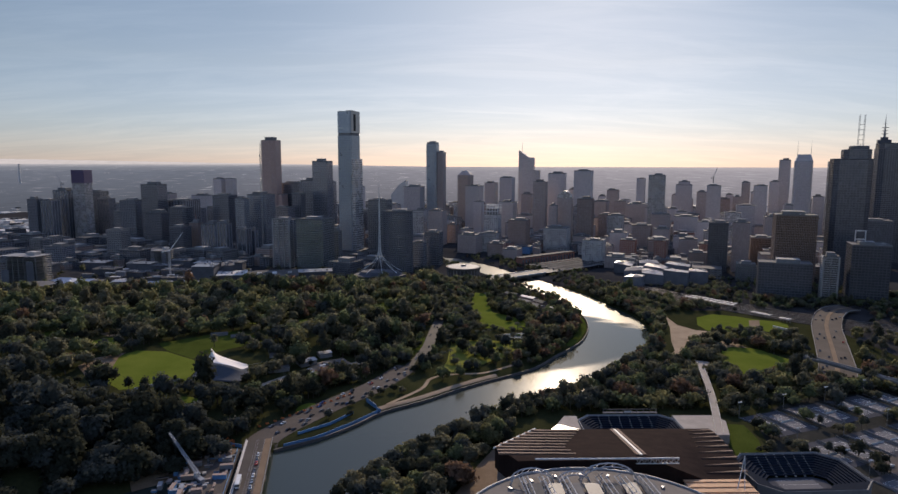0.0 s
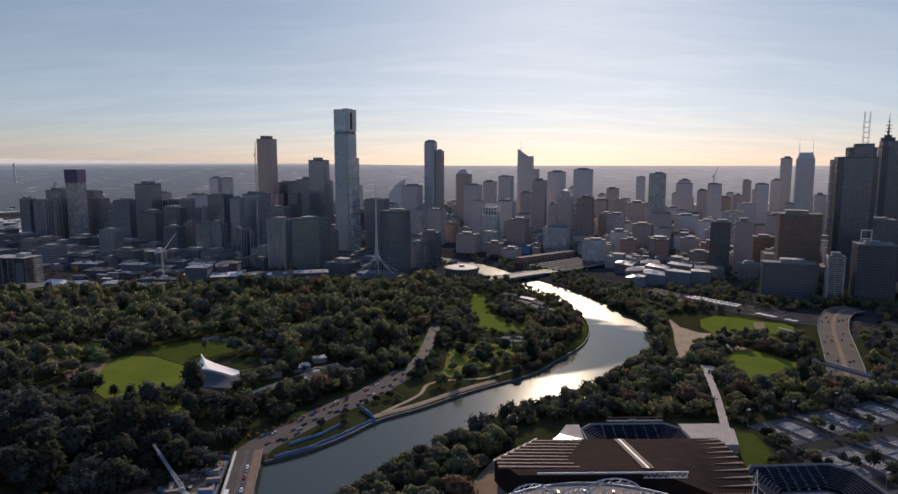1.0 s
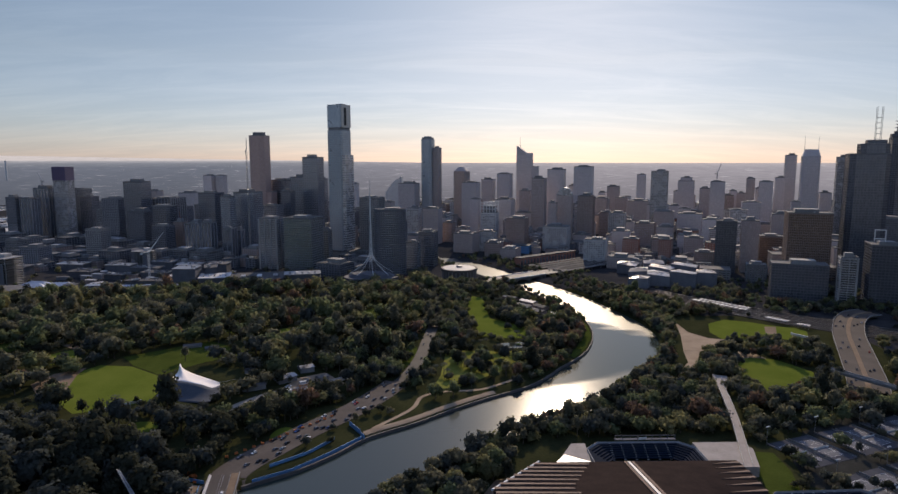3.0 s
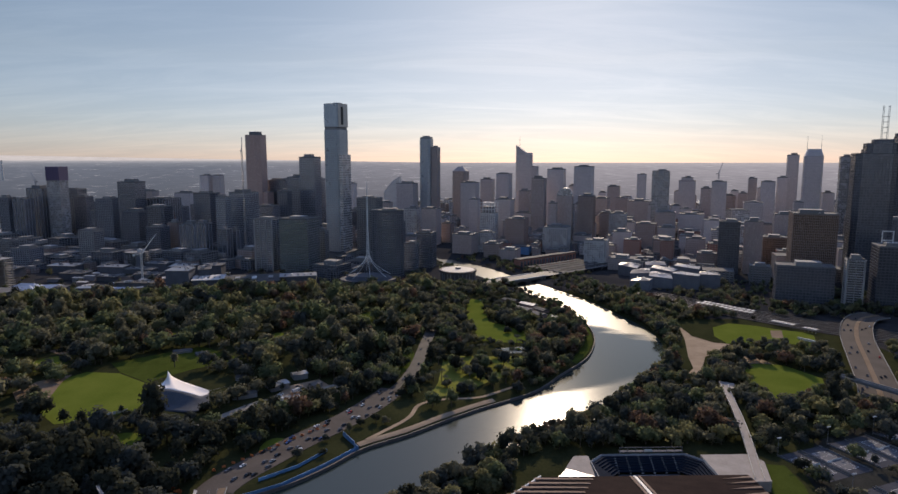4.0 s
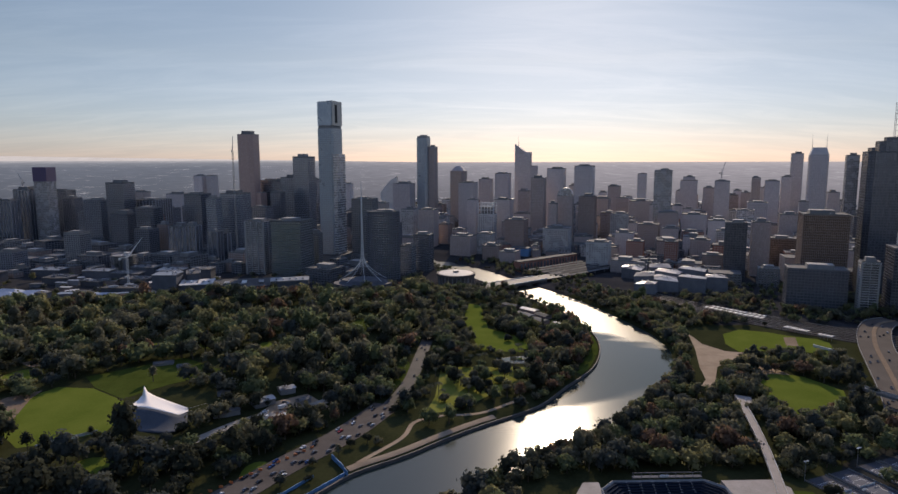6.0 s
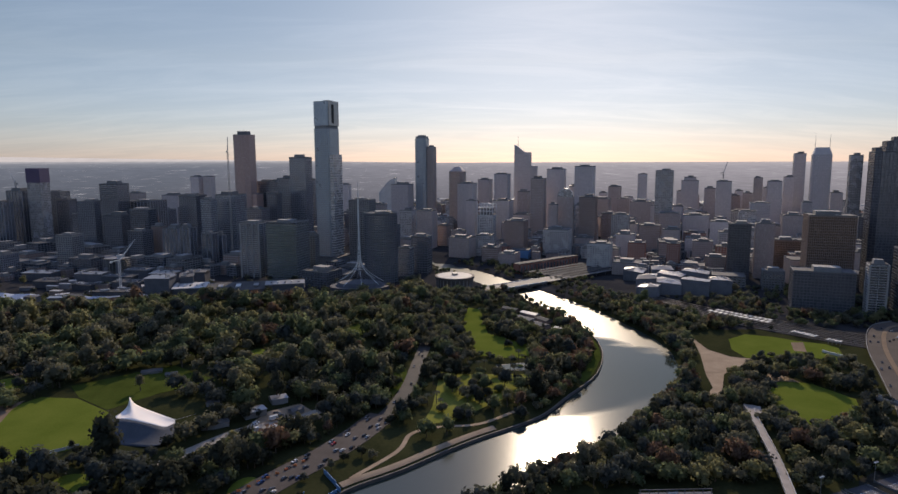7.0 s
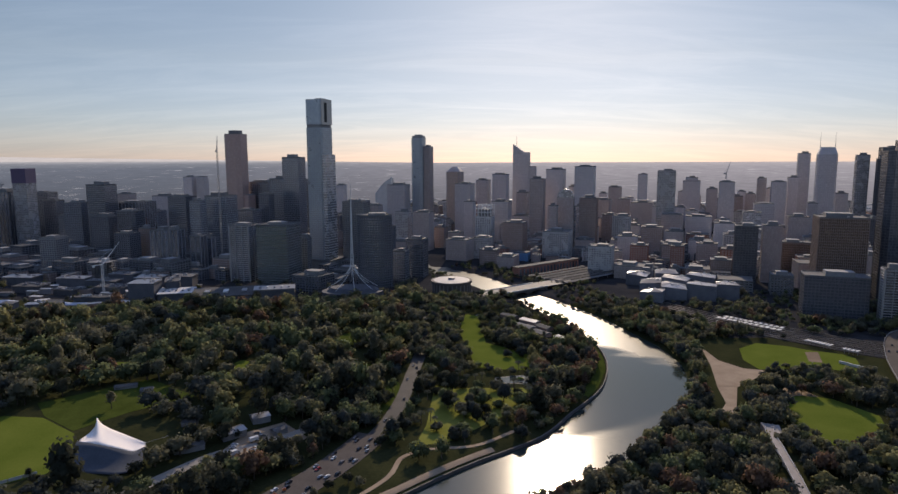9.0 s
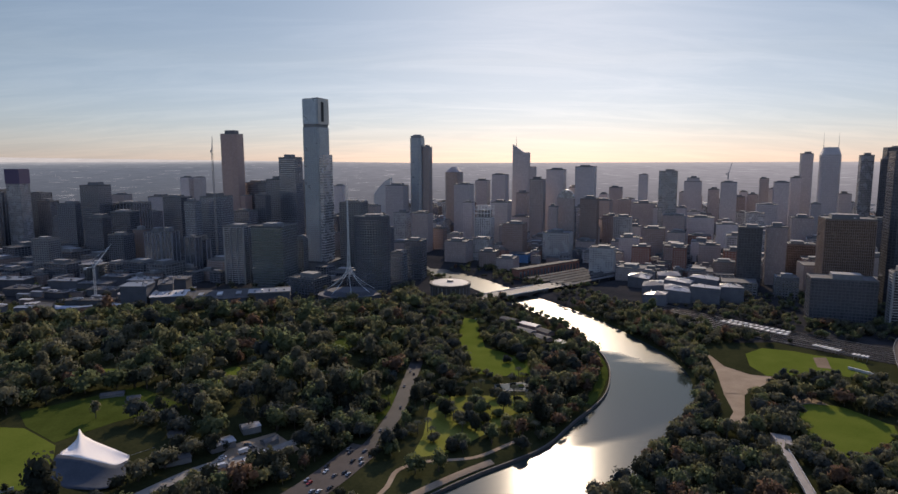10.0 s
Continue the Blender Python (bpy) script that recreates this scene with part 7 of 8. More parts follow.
drape("building_site", [(-131, 402), (-134, 340), (-165, 330), (-190, 370), (-170, 415)], M_DIRT, "bare earth building site by the bridge", "site", 0.35, 8)
rng_site = random.Random(4)
for k in range(84):
    y = rng_site.uniform(336, 402)
    x = rng_site.uniform(-166, -134 + (400 - y) * 0.16)
    ob = thing("site_container" if k < 30 else "material_stack", pose(x, y, max(2.92, ground_z(x, y) + 0.36), 0, 0, rng_site.choice([8, 12, 98, 104]) + rng_site.uniform(-6, 6)), "weathered site cabin on bare earth" if k < 30 else "stack of building material on bare earth", "container" if k < 30 else "stack", "site clutter")
    s = rng_site.choice([(6, 2.4, 2.5), (4, 2.4, 1.5), (8, 2.4, 2.6)]) if k < 30 else rng_site.choice([(3, 2, 1.0), (5, 1.2, 0.7), (2.4, 1.6, 1.4), (7, 1.0, 0.5)])
    part("body", Geo().box(0, 0, 0, *s), rng_site.choice([M_CONCDARK, M_GREYSTEEL, M_BLUEPAINT, M_BROWN, M_BROWN]), ob)
    part("lid" if k < 30 else "cover", Geo().box(0, 0, s[2], s[0] + 0.2, s[1] + 0.2, 0.15), rng_site.choice([M_GREYSTEEL, M_CONCDARK, M_BROWN, M_BROWN, M_ASPHALT]), ob)
for k in range(34):
    t = k / 33
    x, y = (-158 + 30 * t * 1.3, 412 - 3 * t + rng_site.uniform(-5, 5)) if k < 20 else (-128 + (k - 20) * 4.3, 437 + (k - 20) * 5.0)
    ob = thing("safety_barrier", pose(x, y, ground_z(x, y) + 0.3, 0, 0, rng_site.uniform(-20, 50)), "orange plastic safety barrier beside the road", "barrier", "orange barriers")
    part("barrier_body", Geo().prism([(-1.1, -0.3), (1.1, -0.3), (1.1, 0.3), (-1.1, 0.3)], 0, 1.3, [(-1.1, -0.12), (1.1, -0.12), (1.1, 0.12), (-1.1, 0.12)]), M_ORANGE, ob)
ob = thing("mobile_crane", pose(-142, 359, 3.2, 0, 0, 136), "mobile crane with a long grey lattice boom over the site", "crane")
part("chassis", Geo().box(0, 0, 0.6, 9, 3, 1.8), M_GREYSTEEL, ob)
part("cab", Geo().box(3, 0.4, 2.4, 2.4, 2.2, 1.8), M_CONCPALE, ob)
g = Geo()
tip = Vector((39, 0, 18))
for o, p in ((-0.9, 0), (0.9, 0), (-0.9, 1.6), (0.9, 1.6)):
    g.tube((0, o, 2.4 + p), (tip.x, o * 0.4, tip.z + p * 0.4), 0.26, 0.16, 4)
for k in range(28):
    a, b = k / 28, (k + 1) / 28
    g.tube((tip.x * a, -0.9, 2.4 + (tip.z - 2.4) * a), (tip.x * b, 0.9, 3.9 + (tip.z - 2.9) * b), 0.12, n=4).tube((tip.x * a, 0.9, 2.4 + (tip.z - 2.4) * a), (tip.x * b, -0.9, 3.9 + (tip.z - 2.9) * b), 0.12, n=4)
part("boom", g, M_GREYSTEEL, ob)
for k in (-3, -1, 1, 3):
    part("wheel", Geo().tube((k, -1.6, 0.7), (k, 1.6, 0.7), 0.7, n=10), M_TYRE, ob)


# ---- pond, boat sheds ----
g = Geo().prism(ccw([(69, 687), (70, 675), (93, 672), (99, 694)]), 2.5, 2.95)
solid("pond", g, M_WATER, "small ornamental pond shining in the sun", "pond", kind="structure")
solid("pond_edge", Geo().prism(ccw([(68, 688), (69, 674), (94, 671), (100, 695)]), 2.3, 2.85), M_PAVE, "pale stone edge of the pond", "edging", kind="structure")
ob = thing("fountain_island", pose(90, 683, 2.9), "round stone island in the pond", "island")
part("rim", Geo().prism(oval(7, 7, 16), 0, 0.6), M_STONE, ob)
part("planting", Geo().prism(oval(5.6, 5.6, 12), 0.6, 1.1, oval(4, 4, 12)), M_LAWN, ob)
for x, y, w, d, h, rot in ((118, 850, 26, 12, 5, -50), (132, 822, 22, 11, 5, -55), (128, 870, 24, 10, 6, -50), (140, 845, 20, 10, 5, -60), (108, 900, 22, 10, 5, -45), (150, 800, 16, 9, 5, -70)):
    ob = thing("boat_shed", pose(x, y, ground_z(x, y), 0, 0, rot), "low boat shed with a pale roof by the river", "shed", "boat sheds")
    part("wall", Geo().prism(rect(w, d), -1, h - 1.5), M_BROWN, ob)
    part("roof", Geo().add([(-w / 2 - 0.6, -d / 2 - 0.6, h - 1.5), (w / 2 + 0.6, -d / 2 - 0.6, h - 1.5), (w / 2 + 0.6, d / 2 + 0.6, h - 1.5), (-w / 2 - 0.6, d / 2 + 0.6, h - 1.5), (-w / 2, 0, h), (w / 2, 0, h)],
                           [(0, 1, 5, 4), (2, 3, 4, 5), (1, 2, 5), (3, 0, 4), (3, 2, 1, 0)]), M_ROOF if h == 5 and w > 16 else M_METAL, ob)
ob = thing("garden_fountain", pose(63, 912, 2.8), "round pale stone fountain on the garden lawn", "fountain")
part("basin", Geo().prism(oval(14, 14, 20), 0, 0.9), M_DECK, ob)
part("pool", Geo().prism(oval(10, 10, 20), 0.9, 0.95), M_STONE, ob)


# ---- cars ----
CAR_PAINT = [plain("car_white", (0.7, 0.7, 0.7), 0.25), plain("car_silver", (0.4, 0.41, 0.42), 0.25, 0.5), plain("car_black", (0.02, 0.02, 0.022), 0.2), plain("car_red", (0.35, 0.03, 0.02), 0.25), plain("car_blue", (0.03, 0.07, 0.2), 0.25), plain("car_grey", (0.12, 0.12, 0.13), 0.25)]
CAR_WORDS = ["white", "silver", "black", "red", "blue", "grey"]
WHEEL = Geo().tube((0, -0.12, 0), (0, 0.12, 0), 0.34, n=10).mesh("wheel", M_TYRE)
side_profile = [(-2.2, 0.35), (2.2, 0.35), (2.25, 0.75), (1.3, 0.95), (-2.0, 0.98), (-2.25, 0.7)]
g = Geo()
g.add([(x, -0.88, z) for x, z in side_profile] + [(x, 0.88, z) for x, z in side_profile], [tuple(range(6)), tuple(reversed(range(6, 12)))] + [(i, 6 + i, 6 + (i + 1) % 6, (i + 1) % 6) for i in range(6)])
CAR_BODY = [g.mesh("body", m) for m in CAR_PAINT]
g = Geo().prism([(-1.75, -0.78), (1.15, -0.78), (1.15, 0.78), (-1.75, 0.78)], 0.95, 1.32, [(-1.35, -0.66), (0.45, -0.66), (0.45, 0.66), (-1.35, 0.66)])
CAR_CABIN = g.mesh("cabin", M_CARGLASS)
g = Geo().prism([(-1.36, -0.67), (0.46, -0.67), (0.46, 0.67), (-1.36, 0.67)], 1.322, 1.45, [(-1.2, -0.58), (0.3, -0.58), (0.3, 0.58), (-1.2, 0.58)])
CAR_TOP = [g.mesh("roof", m) for m in CAR_PAINT]


def car(x, y, z, rot, k):
    ob = thing("car", pose(x, y, z, 0, 0, rot), CAR_WORDS[k] + " car on the asphalt road", "car", "cars on the roads")
    part("body", CAR_BODY[k], None, ob)
    part("cabin", CAR_CABIN, None, ob, "dark glass cabin")
    part("roof", CAR_TOP[k], None, ob)
    for wx in (-1.4, 1.4):
        for wy in (-0.8, 0.8):
            part("wheel", WHEEL, None, ob, m=pose(wx, wy, 0.34))


def traffic(line, lanes, gap, rng, level=None, lo=0.0, hi=1.0):
    P = [Vector(p) for p in line]
    lens = [0.0]
    for a, b in zip(P, P[1:]):
        lens.append(lens[-1] + (b - a).length)
    for lane in lanes:
        s = lens[-1] * lo + rng.uniform(0, gap)
        while s < lens[-1] * hi:
            i = max(j for j in range(len(P) - 1) if lens[j] <= s)
            d = (P[i + 1] - P[i]).normalized()
            p = P[i] + d * (s - lens[i]) + Vector((d.y, -d.x)) * lane
            z = (level(s / lens[-1]) if level else ground_z(p.x, p.y) + 0.25) + 0.02
            car(p.x, p.y, z, math.degrees(math.atan2(d.y, d.x)) + (180 if lane < 0 else 0), rng.choices(range(6), (2, 3, 6, 1, 1, 5))[0])
            s += gap * rng.uniform(0.6, 1.7)


crng = random.Random(17)
traffic(ALEXANDRA, (-8.6, -5.2, 2.6, 6, 9.2), 17, crng, lo=0.36)
traffic(LINLITHGOW, (-2, 2), 55, crng, lo=0.08)
traffic(FREEWAY, (-11.8, -8.4, -5, 5, 8.4, 11.8), 75, crng, level=lambda t: 4.0 + 3.0 * t)
traffic([(-115.5, 392), (-105.2, 330)], (0,), 6.0, crng, level=lambda t: 5.72)
ob = thing("bus", pose(-116, 350, 5.72, 0, 0, 99.6), "long white bus crossing the bridge", "bus")
part("body", Geo().box(0, 0, 0.4, 12, 2.5, 2.5), CAR_PAINT[0], ob)
part("window_band", Geo().box(0, 0, 1.5, 12.04, 2.54, 0.9), M_CARGLASS, ob)
part("roof", Geo().box(0, 0, 2.9, 11.8, 2.3, 0.2), CAR_PAINT[0], ob)
for wx in (-4, 4):
    for wy in (-1.1, 1.1):
        part("wheel", WHEEL, None, ob, m=pose(wx, wy, 0.34))


for k in range(6):
    car(285 + k * 3.4, 372 - (k % 2) * 16, ground_z(285, 372) + 0.2, 20, (0, 1, 5, 0, 2, 1)[k])

for px, py, n in ((318, 372, 10), (332, 360, 8)):
    for k in range(n):
        if crng.random() < 0.75:
            car(px + k * 3.0, py + k * 1.1, ground_z(px, py) + 0.2, 110, crng.randrange(6))

for k in range(16):
    x, y = -118 + crng.uniform(0, 34), 530 + crng.uniform(0, 42)
    if inside(YARD, x, y):
        car(x, y, ground_z(x, y) + 0.2, crng.choice([20, 30, 110]), crng.choice([0, 0, 1, 5]))
for x, y, rot in ((-104, 560, 40), (-98, 548, 60), (-112, 540, 35), (-124, 512, 45)):
    ob = thing("truck", pose(x, y, ground_z(x, y) + 0.2, 0, 0, rot), "white box truck parked in the works yard", "truck", "works trucks")
    part("box_body", Geo().box(-1, 0, 0.9, 6, 2.4, 2.4), CAR_PAINT[0], ob)
    part("cab", Geo().prism([(2.1, -1.1), (4, -1.1), (4, 1.1), (2.1, 1.1)], 0.6, 2.4, [(2.1, -1.0), (3.4, -1.0), (3.4, 1.0), (2.1, 1.0)]), CAR_PAINT[1], ob)
    for wx in (-3, 3):
        for wy in (-1.0, 1.0):
            part("wheel", WHEEL, None, ob, m=pose(wx, wy, 0.4) @ Matrix.Scale(1.2, 4))

# ---- trees ----
def crown_arrays(rng, radius, height, n_clumps, lobes, slim=1.0):
    """Leaf clumps scattered over several uneven lobes round a loose core: vertices, triangles and outward normals."""
    V, F, NS = [], [], []

    def outward(p, c):
        a, b = (Vector(p) - Vector(c)).normalized(), (Vector(p) - Vector((0, 0, height * 0.4))).normalized()
        return tuple((a * 0.75 + b * 0.6 + Vector((rng.gauss(0, 0.16), rng.gauss(0, 0.16), rng.gauss(0, 0.16)))).normalized())
    centres = [(0, 0, height * 0.5, radius * 0.6)]
    for k in range(lobes):
        a = k * 2.4 + rng.uniform(-0.7, 0.7)
        rr = radius * slim * math.sqrt((k + 0.6) / lobes) * rng.uniform(0.5, 0.85)
        up = rng.uniform(-0.13, 0.16) + (1 - slim) * rng.uniform(-0.35, 0.45)
        centres.append((rr * math.cos(a), rr * math.sin(a), height * (0.56 - 0.22 * (rr / radius) ** 1.5 + up * 0.85), radius * rng.uniform(0.28, 0.5)))
    for cx, cy, cz, r in centres:
        bm = bmesh.new()
        bmesh.ops.create_icosphere(bm, subdivisions=1, radius=r * 0.7)
        base = len(V)
        for v in bm.verts:
            j = 1 + rng.uniform(-0.3, 0.3)
            V.append((cx + v.co.x * j, cy + v.co.y * j, cz + v.co.z * j * 0.85))
            NS.append(outward(V[-1], (cx, cy, cz)))
        F += [tuple(base + v.index for v in f.verts) for f in bm.faces]
        bm.free()
    weights = [c[3] ** 2 for c in centres]
    for _ in range(n_clumps):
        cx, cy, cz, r = rng.choices(centres, weights)[0]
        d = Vector((rng.gauss(0, 1), rng.gauss(0, 1), rng.gauss(0.35, 1))).normalized()
        p = Vector((cx, cy, cz)) + Vector((d.x * r, d.y * r, d.z * r * 0.85)) * rng.triangular(0.6, 1.38, 1.0)
        s = radius * rng.uniform(0.07, 0.15)
        nrm = (d + Vector((rng.gauss(0, 0.6), rng.gauss(0, 0.6), rng.gauss(0.25, 0.6)))).normalized()
        u = nrm.orthogonal().normalized()
        w = nrm.cross(u)
        t = rng.uniform(0, 6.28)
        u, w = u * math.cos(t) + w * math.sin(t), w * math.cos(t) - u * math.sin(t)
        base = len(V)
        V += [tuple(p + u * s), tuple(p + w * s * 0.8 - nrm * s * 0.2), tuple(p - u * s * 0.9 + nrm * s * 0.2), tuple(p - w * s * 0.9)]
        NS += [outward(p, (cx, cy, cz))] * 4
        F += [(base, base + 1, base + 2), (base, base + 2, base + 3)]
    return V, F, NS


def trunk_geo(rng, radius, height):
    g = Geo()
    g.tube((0, 0, -0.6), (0.1, 0, height * 0.4), radius * 0.075, radius * 0.05, 6)
    for k in range(4):
        a = k * 1.57 + rng.uniform(-0.4, 0.4)
        g.tube((0.1, 0, height * rng.uniform(0.3, 0.44)), (math.cos(a) * radius * 0.5, math.sin(a) * radius * 0.5, height * rng.uniform(0.6, 0.75)), radius * 0.04, radius * 0.015, 5)
    return g


def soft_normals(me, normals):
    me.polygons.foreach_set("use_smooth", np.ones(len(me.polygons), bool))
    me.normals_split_custom_set_from_vertices(normals)


PROTO = []  # crown mesh, trunk mesh, leaf kind, arrays for the middle distance and for the far bank
prng = random.Random(11)
for leaf in range(6):
    for k in range(4):
        slim = 0.55 if k == 3 else 1.0
        R, H = prng.uniform(7.4, 9.8), prng.uniform(12, 16) * (1.2 if k == 3 else 1.0)
        V, F, NS = crown_arrays(prng, R, H, 900, prng.randint(7, 11), slim)
        me = bpy.data.meshes.new("crown")
        me.from_pydata(V, [], F)
        me.materials.append(LEAVES[leaf])
        soft_normals(me, NS)
        Vf, Ff, Nf = crown_arrays(prng, R, H, 220, prng.randint(5, 8), slim)
        Vc, Fc, Nc = crown_arrays(prng, R, H, 110, 4, slim)
        PROTO.append((me, trunk_geo(prng, R, H).mesh("trunk", M_BARK), leaf, (np.array(Vf), Ff, np.array(Nf)), (np.array(Vc), Fc, np.array(Nc))))

TREE_NAMES = ["dark green broad-crowned park tree", "olive green eucalypt with an open crown", "bright green leafy tree", "russet autumn-coloured tree", "grey-green gum tree", "yellow-green leafy tree"]


def plant_tree(x, y, scale, leaf, rng, where="standing in the park"):
    me, tm, *_ = PROTO[leaf * 4 + rng.randrange(4)]
    ob = thing("tree", pose(x, y, ground_z(x, y), 0, 0, rng.uniform(0, 360)) @ Matrix.Diagonal((scale, scale, scale * rng.uniform(0.85, 1.15), 1)), TREE_NAMES[leaf] + " " + where, "tree", "park trees")
    part("trunk", tm, M_BARK, ob)
    part("crown", me, None, ob)
    return ob


def tree_stuff(name, spots, label):
    """Trees that nobody could count, as one mesh with crowns of leaf clumps and trunks."""
    rng = random.Random(len(spots))
    V, F, MI, NS = [], [], [], []
    n = 0
    for x, y, s, leaf in spots:
        _, _, lf, mid, far = PROTO[leaf * 4 + rng.randrange(4)]
        va, fa, na = far if y > 860 else mid
        a = rng.uniform(0, 6.28)
        c, si = math.cos(a) * s, math.sin(a) * s * rng.uniform(0.8, 1.1)
        z = ground_z(x, y)
        p = np.empty_like(va)
        p[:, 0], p[:, 1], p[:, 2] = x + va[:, 0] * c - va[:, 1] * si, y + va[:, 0] * si + va[:, 1] * c, z + va[:, 2] * s * rng.uniform(0.8, 1.3)
        V.append(p)
        q = np.empty_like(na)
        q[:, 0], q[:, 1], q[:, 2] = na[:, 0] * math.cos(a) - na[:, 1] * math.sin(a), na[:, 0] * math.sin(a) + na[:, 1] * math.cos(a), na[:, 2]
        NS.append(q)
        F += [(i + n, j + n, k + n) for i, j, k in fa]
        MI += [lf] * len(fa)
        n += len(p)
        r = 0.4 * s
        V.append(np.array([(x + r * math.cos(t), y + r * math.sin(t), zz) for zz in (z - 0.5, z + 7 * s) for t in (0, 1.57, 3.14, 4.71)]))
        NS.append(np.array([(math.cos(t), math.sin(t), 0) for t in (0, 1.57, 3.14, 4.71)] * 2))
        F += [(n + i, n + (i + 1) % 4, n + 4 + (i + 1) % 4, n + 4 + i) for i in range(4)]
        MI += [6] * 4
        n += 8
    me = bpy.data.meshes.new(name)
    me.from_pydata(np.concatenate(V).tolist(), [], F)
    for m in LEAVES + [M_BARK]:
        me.materials.append(m)
    me.polygons.foreach_set("material_index", MI)
    soft_normals(me, np.concatenate(NS))
    tagged(new(name, me), label, "trees", kind="stuff")


def on_court(x, y):
    return any(abs((x - a) * 0.935 + (y - b) * 0.354) < 10.5 and abs(-(x - a) * 0.354 + (y - b) * 0.935) < 20 for a, b in COURT_SPOTS)


ARTS = [(-640, 872), (-533, 884), (-465, 908), (-394, 933), (-314, 947), (-251, 968), (-182, 978), (-131, 992), (-98, 1030), (-60, 1040), (-60, 1130), (-700, 1200), (-760, 872)]
AVOID = [CAR_PARK, WORKS, ARTS, LAWN_BOWL, LAWN_EAST, LAWN_NORTH, PLAZA, POND, GRASS_A, GRASS_C, GRASS_B, BOWL_AREA] + BUILT
ROADS = [(ALEXANDRA, 13), ([p for p in LINLITHGOW if p[1] < 725], 10), ([p for p in LINLITHGOW if p[1] >= 725], 1.5), (RIVER_PATH, 6), (SWAN_BRIDGE, 18), (WALKWAY, 7), (FREEWAY, 21), (SERVICE, 8), (RAILS, 22), ([(345, 880), (358, 862), (371, 844), (384, 826), (397, 808)], 16), ([(397, 777), (405, 762), (420, 740), (426, 730)], 10)]


for k, (line, w) in enumerate(ROADS):
    ROADS[k] = (curve_points(line, 8) if len(line) == 2 else line, w)


def free(x, y, pad=0.0):
    if any(inside(p, x, y) for p in AVOID):
        return False
    if on_court(x, y):
        return False
    return river_distance(x, y) > 3 + pad and all(min((x - a) ** 2 + (y - b) ** 2 for a, b in line) > w * w for line, w in ROADS)


def open_slope(x, y, rng):
    """The grass slope keeps most of its trees away."""
    return not inside(SLOPE, x, y) or rng.random() < 0.12


def line_bank(bank, lo, hi, step, off, rng, mix, size):
    """Trees that overhang the water along a stretch of bank."""
    out, last = [], None
    side = 1 if bank is BANK_L else -1
    for p, q in zip(bank, bank[1:]):
        if not lo < p[1] < hi or p[0] < -60 or last and math.dist(p, last) < step:
            continue
        d = (Vector(q) - Vector(p)).normalized()
        x, y = p[0] - d.y * side * rng.uniform(*off), p[1] + d.x * side * rng.uniform(*off)
        if not any(inside(g, x, y) for g in BUILT) and river_distance(x, y) > 1.5:
            out.append((x, y, rng.uniform(*size), rng.choices(range(6), mix)[0]))
        last = p
    return out


def scatter(poly, spacing, rng, mix, size=(0.7, 1.15), keep=1.0):
    xs, ys = [p[0] for p in poly], [p[1] for p in poly]
    out = []
    y = min(ys)
    while y < max(ys):
        x = min(xs)
        while x < max(xs):
            px, py = x + rng.uniform(-0.45, 0.45) * spacing, y + rng.uniform(-0.45, 0.45) * spacing
            n1, n2 = noise.noise(Vector((px / 45, py / 45, 3))), noise.noise(Vector((px / 30, py / 30, 9)))
            if rng.random() < keep * (1 if n1 > -0.3 else 0.45) and inside(poly, px, py) and free(px, py) and open_slope(px, py, rng):
                w = (mix[0] * 0.7, mix[1] * 0.7, mix[2], mix[3], mix[0] * 0.3, mix[1] * 0.4)
                w = [v * (3.0 if k == int((n2 + 1) * 9) % 6 else 0.7) for k, v in enumerate(w)]
                out.append((px, py, rng.uniform(*size) * (1 + 0.35 * n1), rng.choices(range(6), w)[0]))
            x += spacing
        y += spacing * 0.9
    return out


trng = random.Random(21)
SPOTS = []
SPOTS += scatter([(-330, 250), (-150, 330), (-140, 420), (-100, 480), (-60, 545), (-20, 600), (-10, 700), (-6, 800), (2, 930), (-300, 955), (-640, 960), (-640, 500)], 14.5, trng, (5, 4, 2.2, 1.2), (0.6, 1.5), 0.95)
SPOTS += scatter([(-330, 250), (-150, 330), (-140, 400), (-140, 430), (-210, 450), (-300, 455), (-380, 520), (-520, 560), (-520, 440)], 12.5, trng, (6, 3, 1, 0), (0.7, 1.35), 0.8)
SPOTS += scatter([(20, 700), (10, 940), (100, 990), (150, 900), (170, 820), (172, 760), (160, 700), (105, 650), (60, 700)], 11, trng, (5, 3, 1, 1), (0.6, 1.0), 0.85)
SPOTS += scatter([(0, 520), (60, 562), (105, 622), (140, 684), (160, 760), (150, 770), (100, 690), (86, 640), (40, 570), (0, 540)], 10.5, trng, (3, 2, 1, 4), (0.75, 1.2), 0.9)
SPOTS += scatter([(-70, 515), (-10, 560), (10, 620), (-8, 640), (-40, 585), (-75, 535)], 9, trng, (5, 3, 1, 1), (0.5, 0.9), 0.8)
SPOTS += scatter([(-90, 200), (-40, 345), (20, 410), (90, 480), (140, 515), (235, 545), (215, 480), (200, 465), (80, 462), (60, 440), (40, 380), (10, 330)], 9, trng, (5, 4, 1, 0.5), (0.6, 1.0), 0.92)
SPOTS += scatter([(140, 520), (235, 545), (245, 600), (215, 590), (240, 650), (262, 715), (285, 780), (252, 860), (232, 900), (250, 720), (225, 640), (180, 580)], 9, trng, (5, 4, 1, 1), (0.6, 1.0), 0.95)
